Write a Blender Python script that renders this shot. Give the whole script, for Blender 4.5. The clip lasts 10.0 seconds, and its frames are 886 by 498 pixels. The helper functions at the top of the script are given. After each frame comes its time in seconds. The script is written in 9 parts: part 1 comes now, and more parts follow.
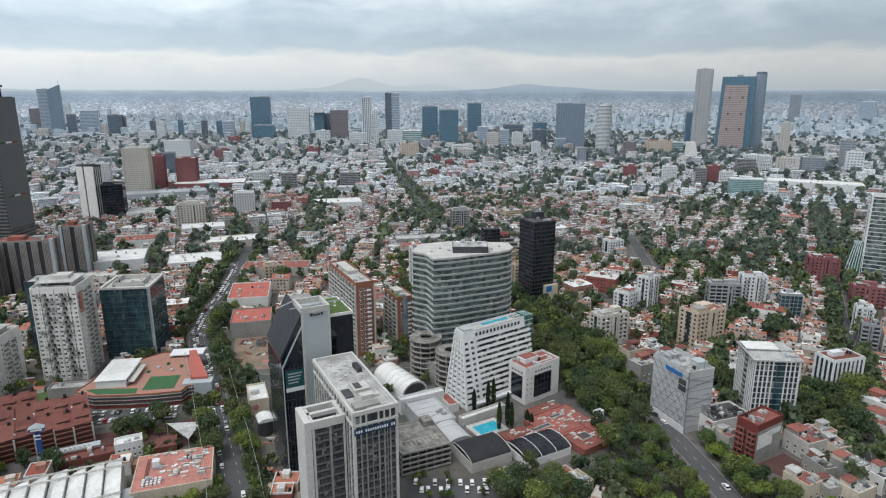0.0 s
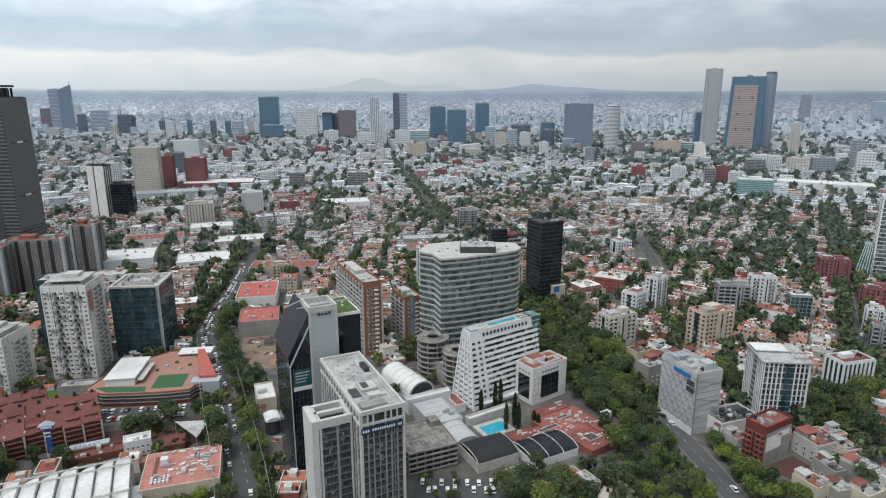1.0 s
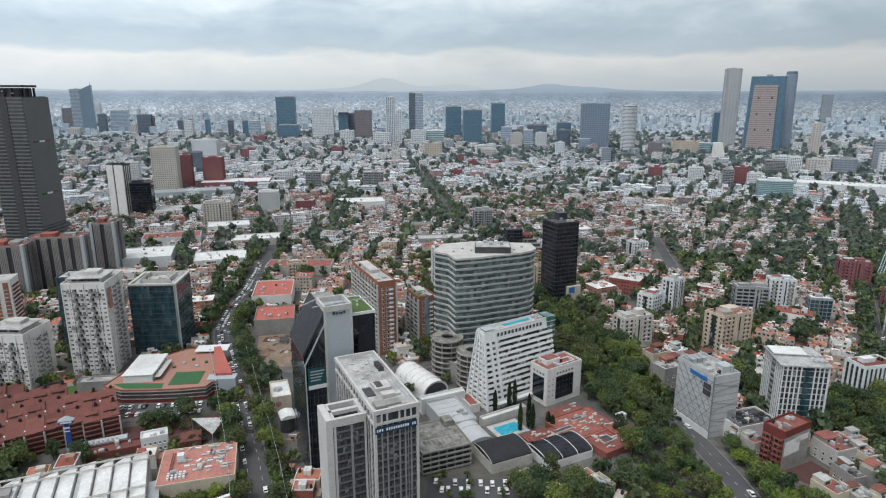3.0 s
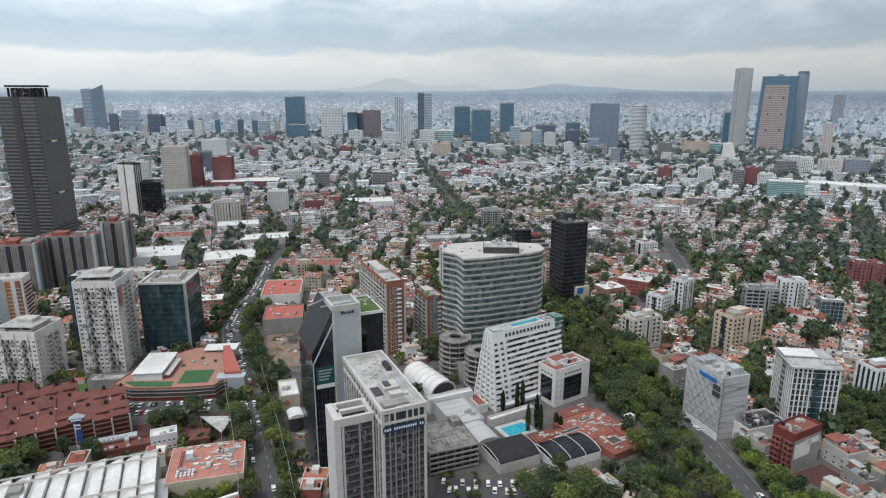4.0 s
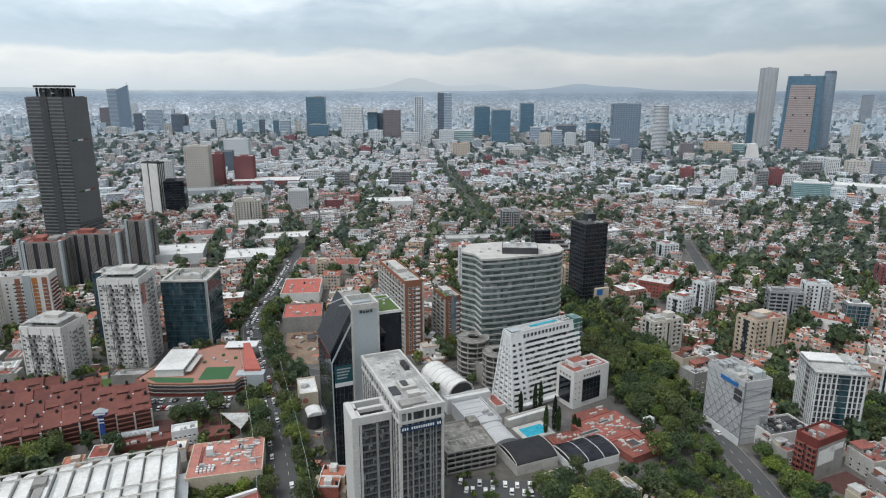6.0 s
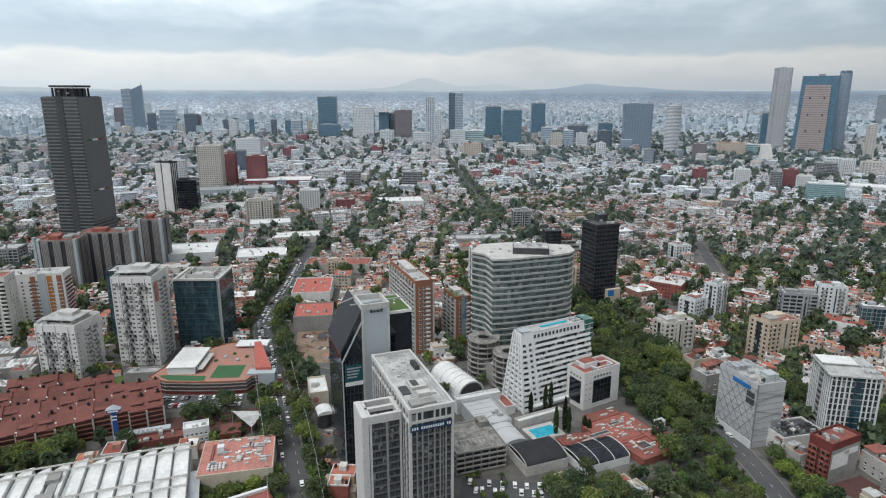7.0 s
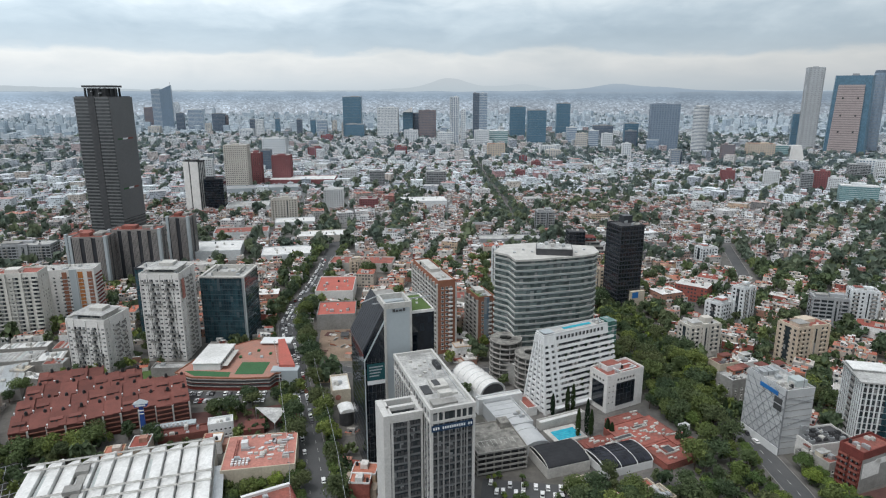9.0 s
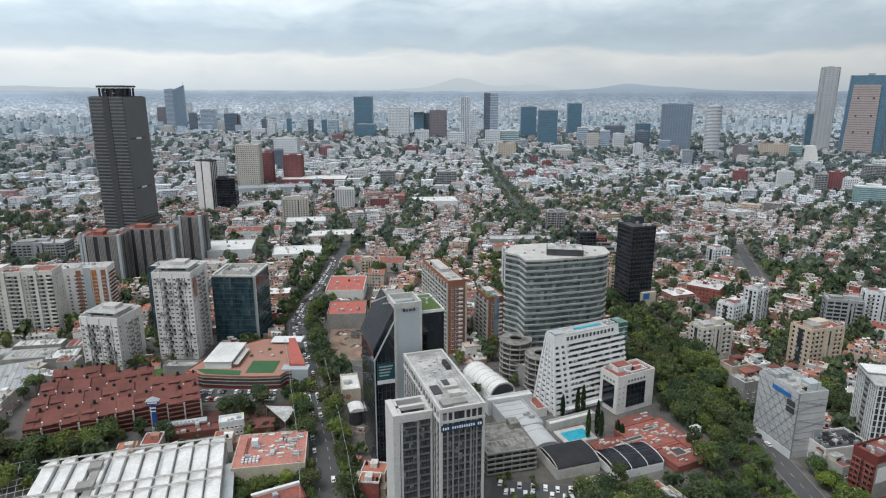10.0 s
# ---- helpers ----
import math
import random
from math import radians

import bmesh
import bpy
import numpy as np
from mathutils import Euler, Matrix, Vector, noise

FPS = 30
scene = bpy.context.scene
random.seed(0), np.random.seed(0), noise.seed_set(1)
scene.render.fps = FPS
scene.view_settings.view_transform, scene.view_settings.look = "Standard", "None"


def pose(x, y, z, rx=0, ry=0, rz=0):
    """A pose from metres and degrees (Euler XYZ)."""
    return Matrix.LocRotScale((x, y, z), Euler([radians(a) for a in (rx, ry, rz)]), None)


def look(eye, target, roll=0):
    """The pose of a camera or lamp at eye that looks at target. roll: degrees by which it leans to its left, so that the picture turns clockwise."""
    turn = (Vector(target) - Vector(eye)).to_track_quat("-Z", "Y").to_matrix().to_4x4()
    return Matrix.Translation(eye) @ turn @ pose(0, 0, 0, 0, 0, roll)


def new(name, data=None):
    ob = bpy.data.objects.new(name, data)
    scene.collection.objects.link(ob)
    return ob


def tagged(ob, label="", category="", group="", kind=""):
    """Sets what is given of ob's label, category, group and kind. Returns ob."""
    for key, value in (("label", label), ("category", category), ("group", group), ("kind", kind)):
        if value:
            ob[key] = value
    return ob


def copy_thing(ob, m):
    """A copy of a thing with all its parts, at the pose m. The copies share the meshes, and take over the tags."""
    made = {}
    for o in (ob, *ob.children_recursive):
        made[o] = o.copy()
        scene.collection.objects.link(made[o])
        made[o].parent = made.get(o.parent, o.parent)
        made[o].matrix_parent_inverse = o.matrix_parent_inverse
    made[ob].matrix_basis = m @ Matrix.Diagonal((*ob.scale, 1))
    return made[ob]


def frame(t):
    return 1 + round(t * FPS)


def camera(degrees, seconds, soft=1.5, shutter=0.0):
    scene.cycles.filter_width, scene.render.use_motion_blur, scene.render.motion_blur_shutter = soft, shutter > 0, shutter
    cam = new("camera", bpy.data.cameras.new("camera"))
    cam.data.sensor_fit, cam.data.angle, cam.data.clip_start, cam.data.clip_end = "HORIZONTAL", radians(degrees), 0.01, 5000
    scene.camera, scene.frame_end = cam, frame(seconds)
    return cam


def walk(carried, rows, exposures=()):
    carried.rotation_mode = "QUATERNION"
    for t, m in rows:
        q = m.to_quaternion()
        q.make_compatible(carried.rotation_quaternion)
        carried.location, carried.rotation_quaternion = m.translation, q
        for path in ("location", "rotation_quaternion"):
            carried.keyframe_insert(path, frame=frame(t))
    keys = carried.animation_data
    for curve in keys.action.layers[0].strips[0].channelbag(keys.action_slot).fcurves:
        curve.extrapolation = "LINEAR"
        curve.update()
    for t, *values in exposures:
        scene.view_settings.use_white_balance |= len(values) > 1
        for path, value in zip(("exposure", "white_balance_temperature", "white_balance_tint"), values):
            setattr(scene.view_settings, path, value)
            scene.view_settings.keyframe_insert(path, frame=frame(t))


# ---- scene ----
# Camera: a drone hovering 170 m over the street, turning slowly to its left.
cam = camera(71.06, 10.0, 1.15)
EYE_Z = 170.0
PATH = [
    (0, pose(0, 0, EYE_Z, 75.75, 0, 0.000)),
    (0.5, pose(0, 0, EYE_Z, 75.75, 0, 0.363)),
    (1, pose(0, 0, EYE_Z, 75.75, 0, 0.707)),
    (1.5, pose(0, 0, EYE_Z, 75.75, 0, 1.049)),
    (2, pose(0, 0, EYE_Z, 75.75, 0, 1.396)),
    (2.5, pose(0, 0, EYE_Z, 75.75, 0, 1.754)),
    (3, pose(0, 0, EYE_Z, 75.75, 0, 2.126)),
    (3.5, pose(0, 0, EYE_Z, 75.75, 0, 2.513)),
    (4, pose(0, 0, EYE_Z, 75.75, 0, 2.917)),
    (4.5, pose(0, 0, EYE_Z, 75.75, 0, 3.337)),
    (5, pose(0, 0, EYE_Z, 75.75, 0, 3.774)),
    (5.5, pose(0, 0, EYE_Z, 75.75, 0, 4.229)),
    (6, pose(0, 0, EYE_Z, 75.75, 0, 4.702)),
    (6.5, pose(0, 0, EYE_Z, 75.75, 0, 5.196)),
    (7, pose(0, 0, EYE_Z, 75.75, 0, 5.709)),
    (7.5, pose(0, 0, EYE_Z, 75.75, 0, 6.241)),
    (8, pose(0, 0, EYE_Z, 75.75, 0, 6.788)),
    (8.5, pose(0, 0, EYE_Z, 75.75, 0, 7.340)),
    (9, pose(0, 0, EYE_Z, 75.75, 0, 7.886)),
    (9.5, pose(0, 0, EYE_Z, 75.75, 0, 8.405)),
    (10, pose(0, 0, EYE_Z, 75.75, 0, 8.868)),
]
walk(cam, PATH, [(0, 0.0, 6290, 10), (10, 0.0, 6290, 10)])

# ---- world, sun ----
world = bpy.data.worlds.new("overcast_sky")
scene.world = world
world.use_nodes = True
wn, wl = world.node_tree.nodes, world.node_tree.links
wn.clear()
w_out = wn.new("ShaderNodeOutputWorld")
w_bg = wn.new("ShaderNodeBackground")
w_sky = wn.new("ShaderNodeTexSky")
w_sky.sky_type = "NISHITA"
w_sky.sun_disc = False
w_sky.sun_elevation = radians(50)
w_sky.sun_rotation = radians(200)
w_sky.air_density, w_sky.dust_density = 1.0, 3.0
w_co = wn.new("ShaderNodeTexCoord")
w_sep = wn.new("ShaderNodeSeparateXYZ")
wl.new(w_co.outputs["Generated"], w_sep.inputs[0])


def wmath(op, a, b=None):
    n = wn.new("ShaderNodeMath")
    n.operation = op
    for k, v in enumerate((a, b)):
        if v is None:
            continue
        if isinstance(v, (int, float)):
            n.inputs[k].default_value = v
        else:
            wl.new(v, n.inputs[k])
    return n.outputs[0]


# cloud deck: broad soft heaps, wider than high, in bands that lie over one another
def wnoise(scale, detail, rough, dist, offset, tall):
    m = wn.new("ShaderNodeMapping")
    m.inputs["Location"].default_value = offset
    m.inputs["Scale"].default_value = (1, 1, tall)
    wl.new(w_co.outputs["Generated"], m.inputs[0])
    n = wn.new("ShaderNodeTexNoise")
    n.inputs["Scale"].default_value = scale
    n.inputs["Detail"].default_value = detail
    n.inputs["Roughness"].default_value = rough
    n.inputs["Distortion"].default_value = dist
    wl.new(m.outputs[0], n.inputs["Vector"])
    return n.outputs[0]


big = wnoise(2.6, 2, 0.45, 0.0, (3.1, 1.7, 0), 3.0)
heap = wnoise(7.0, 6, 0.5, 0.5, (5.2, 0.4, 0), 2.6)
wisp = wnoise(20.0, 5, 0.55, 0.3, (1.3, 4.4, 0), 3.4)
mixed = wmath("ADD", wmath("ADD", wmath("MULTIPLY", big, 0.34), wmath("MULTIPLY", heap, 0.50)), wmath("MULTIPLY", wisp, 0.16))
# the bands' edges wander with the clouds
wave = wmath("MULTIPLY", wmath("SUBTRACT", mixed, 0.5), 0.11)
level = wmath("ADD", w_sep.outputs[2], wmath("MULTIPLY", wave, wmath("MINIMUM", wmath("MULTIPLY", wmath("MAXIMUM", w_sep.outputs[2], 0.0), 16.0), 1.0)))
belt = wn.new("ShaderNodeValToRGB")
cr = belt.color_ramp
cr.elements[0].position, cr.elements[0].color = 0.0, (0.66, 0.73, 0.77, 1)
cr.elements[1].position, cr.elements[1].color = 1.0, (0.92, 0.96, 0.97, 1)
for pos, col in ((0.012, (0.72, 0.775, 0.80, 1)), (0.032, (0.83, 0.85, 0.845, 1)), (0.052, (0.90, 0.905, 0.88, 1)), (0.060, (0.62, 0.71, 0.77, 1)),
                 (0.085, (0.58, 0.68, 0.75, 1)), (0.115, (0.69, 0.79, 0.85, 1)), (0.135, (0.86, 0.94, 0.97, 1)), (0.18, (0.90, 0.96, 0.98, 1))):
    cr.elements.new(pos).color = col
wl.new(level, belt.inputs[0])
ramp = wn.new("ShaderNodeValToRGB")
ramp.color_ramp.elements[0].position, ramp.color_ramp.elements[0].color = 0.36, (0.82, 0.86, 0.89, 1)
ramp.color_ramp.elements[1].position, ramp.color_ramp.elements[1].color = 0.66, (1.18, 1.16, 1.14, 1)
wl.new(mixed, ramp.inputs[0])
w_mix = wn.new("ShaderNodeMixRGB")
w_mix.blend_type = "MULTIPLY"
wl.new(wmath("MINIMUM", wmath("MULTIPLY", wmath("MAXIMUM", w_sep.outputs[2], 0.0), 14.0), 1.0), w_mix.inputs[0])
wl.new(belt.outputs[0], w_mix.inputs[1])
wl.new(ramp.outputs[0], w_mix.inputs[2])
w_add = wn.new("ShaderNodeMixRGB")
w_add.blend_type = "ADD"
w_add.inputs[0].default_value = 0.02
wl.new(w_mix.outputs[0], w_add.inputs[1])
wl.new(w_sky.outputs[0], w_add.inputs[2])
# the deck is thinner, so brighter, to the left
side = wmath("ADD", wmath("MULTIPLY", w_sep.outputs[0], -0.36), 0.98)
w_side = wn.new("ShaderNodeMixRGB")
w_side.blend_type = "MULTIPLY"
w_side.inputs[0].default_value = 1.0
w_three = wn.new("ShaderNodeCombineXYZ")
for k in range(3):
    wl.new(side, w_three.inputs[k])
wl.new(w_add.outputs[0], w_side.inputs[1])
wl.new(w_three.outputs[0], w_side.inputs[2])
wl.new(w_side.outputs[0], w_bg.inputs[0])
w_bg.inputs[1].default_value = 0.80
wl.new(w_bg.outputs[0], w_out.inputs[0])

sun_data = bpy.data.lights.new("sun", "SUN")
sun_data.energy, sun_data.angle, sun_data.color = 2.0, radians(30), (1.0, 0.975, 0.95)
sun_lamp = new("sun", sun_data)
sun_lamp.matrix_world = look((-260, -330, 900), (0, 0, 0))

# ---- materials ----
def nodes_of(name):
    m = bpy.data.materials.new(name)
    m.use_nodes = True
    return m, m.node_tree.nodes, m.node_tree.links, m.node_tree.nodes["Principled BSDF"]


def socket(links, node, key, value):
    if isinstance(value, (int, float, tuple)):
        node.inputs[key].default_value = value
    else:
        links.new(value, node.inputs[key])


def calc(n, l, op, a, b=None):
    k = n.new("ShaderNodeMath")
    k.operation = op
    socket(l, k, 0, a)
    if b is not None:
        socket(l, k, 1, b)
    return k.outputs[0]


def blend(n, l, fac, a, b, mode="MIX"):
    k = n.new("ShaderNodeMixRGB")
    k.blend_type = mode
    socket(l, k, 0, fac)
    socket(l, k, 1, a if not (isinstance(a, tuple) and len(a) == 3) else (*a, 1))
    socket(l, k, 2, b if not (isinstance(b, tuple) and len(b) == 3) else (*b, 1))
    return k.outputs[0]


def grain(n, l, scale, detail=4.0, rough=0.6, vec=None):
    k = n.new("ShaderNodeTexNoise")
    k.inputs["Scale"].default_value, k.inputs["Detail"].default_value, k.inputs["Roughness"].default_value = scale, detail, rough
    if vec is None:
        vec = n.new("ShaderNodeNewGeometry").outputs["Position"]
    l.new(vec, k.inputs["Vector"])
    return k.outputs[0]


def ramp_of(n, l, fac, stops, hard=False):
    k = n.new("ShaderNodeValToRGB")
    r = k.color_ramp
    r.interpolation = "CONSTANT" if hard else "LINEAR"
    while len(r.elements) < len(stops):
        r.elements.new(0.5)
    for e, (p, c) in zip(r.elements, stops):
        e.position, e.color = p, (*c, 1)
    l.new(fac, k.inputs[0])
    return k.outputs[0]


def chance(n, island):
    return n.new("ShaderNodeNewGeometry").outputs["Random Per Island"] if island else n.new("ShaderNodeObjectInfo").outputs["Random"]


def mat(name, col, col2=None, rough=0.85, scale=0.15, fine=1.5, amount=0.8, bump=0.0, metal=0.0, spread=0.0, island=False, rub=1.0):
    """A surface of two tones: stains at one scale, grain at another, and a tone of its own for each piece."""
    m, n, l, b = nodes_of(name)
    col2 = col2 or tuple(c * 0.72 for c in col)
    stain = ramp_of(n, l, grain(n, l, scale), [(0.35, (0, 0, 0)), (0.68, (1, 1, 1))])
    c = blend(n, l, calc(n, l, "MULTIPLY", stain, amount), col, col2)
    g = ramp_of(n, l, grain(n, l, fine, 6.0, 0.7), [(0.3, (1 - 0.22 * rub,) * 3), (0.7, (1 + 0.12 * rub,) * 3)])
    c = blend(n, l, 1.0, c, g, "MULTIPLY")
    if spread:
        v = calc(n, l, "ADD", calc(n, l, "MULTIPLY", chance(n, island), 2 * spread), 1 - spread)
        k = n.new("ShaderNodeCombineXYZ")
        for i in range(3):
            l.new(v, k.inputs[i])
        c = blend(n, l, 1.0, c, k.outputs[0], "MULTIPLY")
    l.new(c, b.inputs["Base Color"])
    b.inputs["Roughness"].default_value, b.inputs["Metallic"].default_value = rough, metal
    b.inputs["Specular IOR Level"].default_value = 0.25
    if bump:
        k = n.new("ShaderNodeBump")
        k.inputs["Strength"].default_value, k.inputs["Distance"].default_value = bump, 0.1
        l.new(grain(n, l, fine * 2), k.inputs["Height"])
        l.new(k.outputs[0], b.inputs["Normal"])
    return m


def palette(name, cols, island=True, rough=0.88, windows=False, var=0.25):
    """Paint in one of several colours, a piece at a time; with windows: rows of dark panes on the upright sides."""
    m, n, l, b = nodes_of(name)
    r = chance(n, island)
    c = ramp_of(n, l, r, [(i / len(cols), k) for i, k in enumerate(cols)], True)
    st = ramp_of(n, l, grain(n, l, 0.22, 5.0, 0.65), [(0.3, (1 - var,) * 3), (0.65, (1.08,) * 3)])
    c = blend(n, l, 1.0, c, st, "MULTIPLY")
    g = ramp_of(n, l, grain(n, l, 1.1, 4.0, 0.7), [(0.35, (0.8,) * 3), (0.65, (1.1,) * 3)])
    c = blend(n, l, 1.0, c, g, "MULTIPLY")
    if windows:
        geo = n.new("ShaderNodeNewGeometry")
        p, q = n.new("ShaderNodeSeparateXYZ"), n.new("ShaderNodeSeparateXYZ")
        l.new(geo.outputs["Position"], p.inputs[0])
        l.new(geo.outputs["Normal"], q.inputs[0])
        along = calc(n, l, "SUBTRACT", calc(n, l, "MULTIPLY", p.outputs[1], q.outputs[0]), calc(n, l, "MULTIPLY", p.outputs[0], q.outputs[1]))
        along = calc(n, l, "ADD", along, calc(n, l, "MULTIPLY", r, 50.0))
        u = calc(n, l, "DIVIDE", along, 2.7)
        w = calc(n, l, "DIVIDE", p.outputs[2], 3.0)
        fu, fw = calc(n, l, "FRACT", u), calc(n, l, "FRACT", w)
        inside = calc(n, l, "MULTIPLY", calc(n, l, "LESS_THAN", calc(n, l, "ABSOLUTE", calc(n, l, "SUBTRACT", fu, 0.5)), 0.27),
                      calc(n, l, "LESS_THAN", calc(n, l, "ABSOLUTE", calc(n, l, "SUBTRACT", fw, 0.55)), 0.23))
        cell = n.new("ShaderNodeCombineXYZ")
        l.new(calc(n, l, "FLOOR", u), cell.inputs[0])
        l.new(calc(n, l, "FLOOR", w), cell.inputs[1])
        wn_ = n.new("ShaderNodeTexWhiteNoise")
        l.new(cell.outputs[0], wn_.inputs["Vector"])
        inside = calc(n, l, "MULTIPLY", inside, calc(n, l, "LESS_THAN", wn_.outputs["Value"], 0.62))
        inside = calc(n, l, "MULTIPLY", inside, calc(n, l, "LESS_THAN", calc(n, l, "ABSOLUTE", q.outputs[2]), 0.5))
        c = blend(n, l, inside, c, (0.035, 0.045, 0.055))
        l.new(calc(n, l, "SUBTRACT", rough, calc(n, l, "MULTIPLY", inside, 0.6)), b.inputs["Roughness"])
    else:
        b.inputs["Roughness"].default_value = rough
    b.inputs["Specular IOR Level"].default_value = 0.3
    l.new(c, b.inputs["Base Color"])
    return m


def glass(name, col, lit, floor=3.4, bay=2.2, share=0.3, rough=0.07, blinds=(0.35, 0.36, 0.36)):
    """Facade glass: each pane of a floor and bay a little different, some with blinds down."""
    m, n, l, b = nodes_of(name)
    co = n.new("ShaderNodeTexCoord").outputs["Object"]
    s = n.new("ShaderNodeSeparateXYZ")
    l.new(co, s.inputs[0])
    cell = n.new("ShaderNodeCombineXYZ")
    for i, step in enumerate((bay, bay, floor)):
        l.new(calc(n, l, "FLOOR", calc(n, l, "DIVIDE", s.outputs[i], step)), cell.inputs[i])
    w = n.new("ShaderNodeTexWhiteNoise")
    l.new(cell.outputs[0], w.inputs["Vector"])
    c = blend(n, l, w.outputs["Value"], col, lit)
    down = calc(n, l, "LESS_THAN", w.outputs["Value"], share)
    c = blend(n, l, calc(n, l, "MULTIPLY", down, 0.6), c, blinds)
    l.new(c, b.inputs["Base Color"])
    b.inputs["Roughness"].default_value = rough
    b.inputs["IOR"].default_value = 1.6
    k = n.new("ShaderNodeBump")
    k.inputs["Strength"].default_value, k.inputs["Distance"].default_value = 0.15, 0.3
    l.new(grain(n, l, 0.35, 2.0, 0.5, co), k.inputs["Height"])
    l.new(k.outputs[0], b.inputs["Normal"])
    return m


def leaves(name, dark, light, vary=1.0, island=True):
    m, n, l, b = nodes_of(name)
    f = calc(n, l, "ADD", calc(n, l, "MULTIPLY", chance(n, island), 0.36), calc(n, l, "MULTIPLY", grain(n, l, 0.12, 4.0), 0.75))
    mid_ = tuple((a + c) / 2 for a, c in zip(dark, light))
    c = ramp_of(n, l, f, [(0.2, dark), (0.5, mid_), (0.85, light)])
    own = n.new("ShaderNodeAttribute")
    own.attribute_name = "tint"
    kind_ = calc(n, l, "FRACT", calc(n, l, "ADD", own.outputs["Fac"], n.new("ShaderNodeObjectInfo").outputs["Random"]))
    c = blend(n, l, 1.0, c, ramp_of(n, l, kind_, [(p, tuple(1 + (k - 1) * vary for k in c_)) for p, c_ in ((0.0, (0.55, 0.66, 0.70)), (0.3, (0.85, 0.92, 0.9)), (0.5, (1.15, 1.0, 0.88)), (0.68, (1.0, 1.05, 0.9)), (0.86, (1.45, 1.38, 0.9)), (1.0, (2.0, 1.85, 1.0)))]), "MULTIPLY")
    l.new(c, b.inputs["Base Color"])
    b.inputs["Roughness"].default_value = 0.7
    b.inputs["Specular IOR Level"].default_value = 0.12
    thin = n.new("ShaderNodeBsdfTranslucent")
    l.new(c, thin.inputs["Color"])
    both = n.new("ShaderNodeMixShader")
    both.inputs[0].default_value = 0.35
    l.new(b.outputs[0], both.inputs[1])
    l.new(thin.outputs[0], both.inputs[2])
    l.new(both.outputs[0], n["Material Output"].inputs[0])
    return m


M = {}
M["sheet"] = mat("translucent_sheet", (0.40, 0.43, 0.42), (0.32, 0.35, 0.345), 0.5, 0.2, 1.0)
M["yard"] = mat("dark_red_paving", (0.105, 0.052, 0.047), (0.075, 0.042, 0.038), 0.9, 0.15, 1.0)
M["oldconcrete"] = mat("stained_concrete", (0.30, 0.29, 0.265), (0.11, 0.108, 0.10), 0.92, 0.3, 1.4, 1.0, rub=1.6)
M["deck"] = mat("terrace_coating", (0.40, 0.19, 0.145), (0.27, 0.19, 0.155), 0.9, 0.12, 0.9)
M["asphalt"] = mat("asphalt", (0.075, 0.077, 0.08), (0.11, 0.11, 0.11), 0.9, 0.06, 2.0)
M["pave"] = mat("paving", (0.17, 0.16, 0.15), (0.085, 0.083, 0.08), 0.9, 0.1, 0.8, 1.0, rub=1.8)
M["kerb"] = mat("kerb_concrete", (0.34, 0.33, 0.31), None, 0.9, 0.3, 3.0)
M["line"] = mat("road_paint", (0.6, 0.6, 0.56), (0.4, 0.4, 0.38), 0.8, 0.5, 3.0)
M["grass"] = mat("lawn", (0.09, 0.14, 0.045), (0.06, 0.10, 0.03), 0.95, 0.1, 1.5)
M["turf"] = mat("sports_turf", (0.05, 0.13, 0.06), (0.05, 0.11, 0.05), 0.95, 0.1, 1.0)
M["dirt"] = mat("bare_earth", (0.27, 0.20, 0.15), (0.16, 0.12, 0.09), 0.95, 0.08, 0.6, bump=0.4)
M["white"] = mat("white_render", (0.70, 0.69, 0.67), (0.56, 0.55, 0.53), 0.8, 0.12, 1.2, 0.6)
M["white2"] = mat("white_panel", (0.68, 0.69, 0.69), (0.56, 0.57, 0.57), 0.55, 0.10, 1.2, 0.6, rub=0.4)
M["offwhite"] = mat("pale_concrete", (0.52, 0.51, 0.48), (0.38, 0.37, 0.35), 0.85, 0.15, 1.0)
M["beige"] = mat("beige_render", (0.56, 0.50, 0.40), (0.46, 0.40, 0.32), 0.85, 0.12, 1.0)
M["concrete"] = mat("raw_concrete", (0.30, 0.295, 0.28), (0.20, 0.195, 0.185), 0.9, 0.12, 1.0, bump=0.2)
M["roofgrey"] = mat("flat_roof_membrane", (0.50, 0.50, 0.485), (0.27, 0.27, 0.262), 0.85, 0.14, 0.9, 1.0, rub=1.7)
M["roofwhite"] = mat("white_roof_coating", (0.68, 0.68, 0.665), (0.50, 0.50, 0.485), 0.7, 0.12, 0.8, 0.8)
M["roofred"] = mat("red_roof_coating", (0.30, 0.10, 0.079), (0.185, 0.08, 0.066), 0.85, 0.15, 0.9, 1.0, spread=0.15, rub=1.5)
M["roofpink"] = mat("pink_roof_coating", (0.47, 0.205, 0.165), (0.37, 0.175, 0.145), 0.85, 0.15, 0.9, 1.0, rub=1.5)
M["roofvivid"] = mat("bright_red_roof_coating", (0.44, 0.125, 0.098), (0.34, 0.112, 0.09), 0.85, 0.12, 0.8, 0.9)
M["roofdark"] = mat("dark_roof", (0.06, 0.06, 0.065), (0.10, 0.10, 0.10), 0.8, 0.2, 1.0)
M["brick"] = mat("brick_facing", (0.30, 0.135, 0.085), (0.22, 0.10, 0.068), 0.9, 0.25, 3.0, bump=0.3)
M["rust"] = mat("red_oxide_render", (0.17, 0.045, 0.038), (0.12, 0.035, 0.03), 0.85, 0.2, 1.5)
M["orangeslat"] = mat("red_brown_slat", (0.27, 0.115, 0.085), (0.20, 0.09, 0.07), 0.85, 0.3, 2.0)
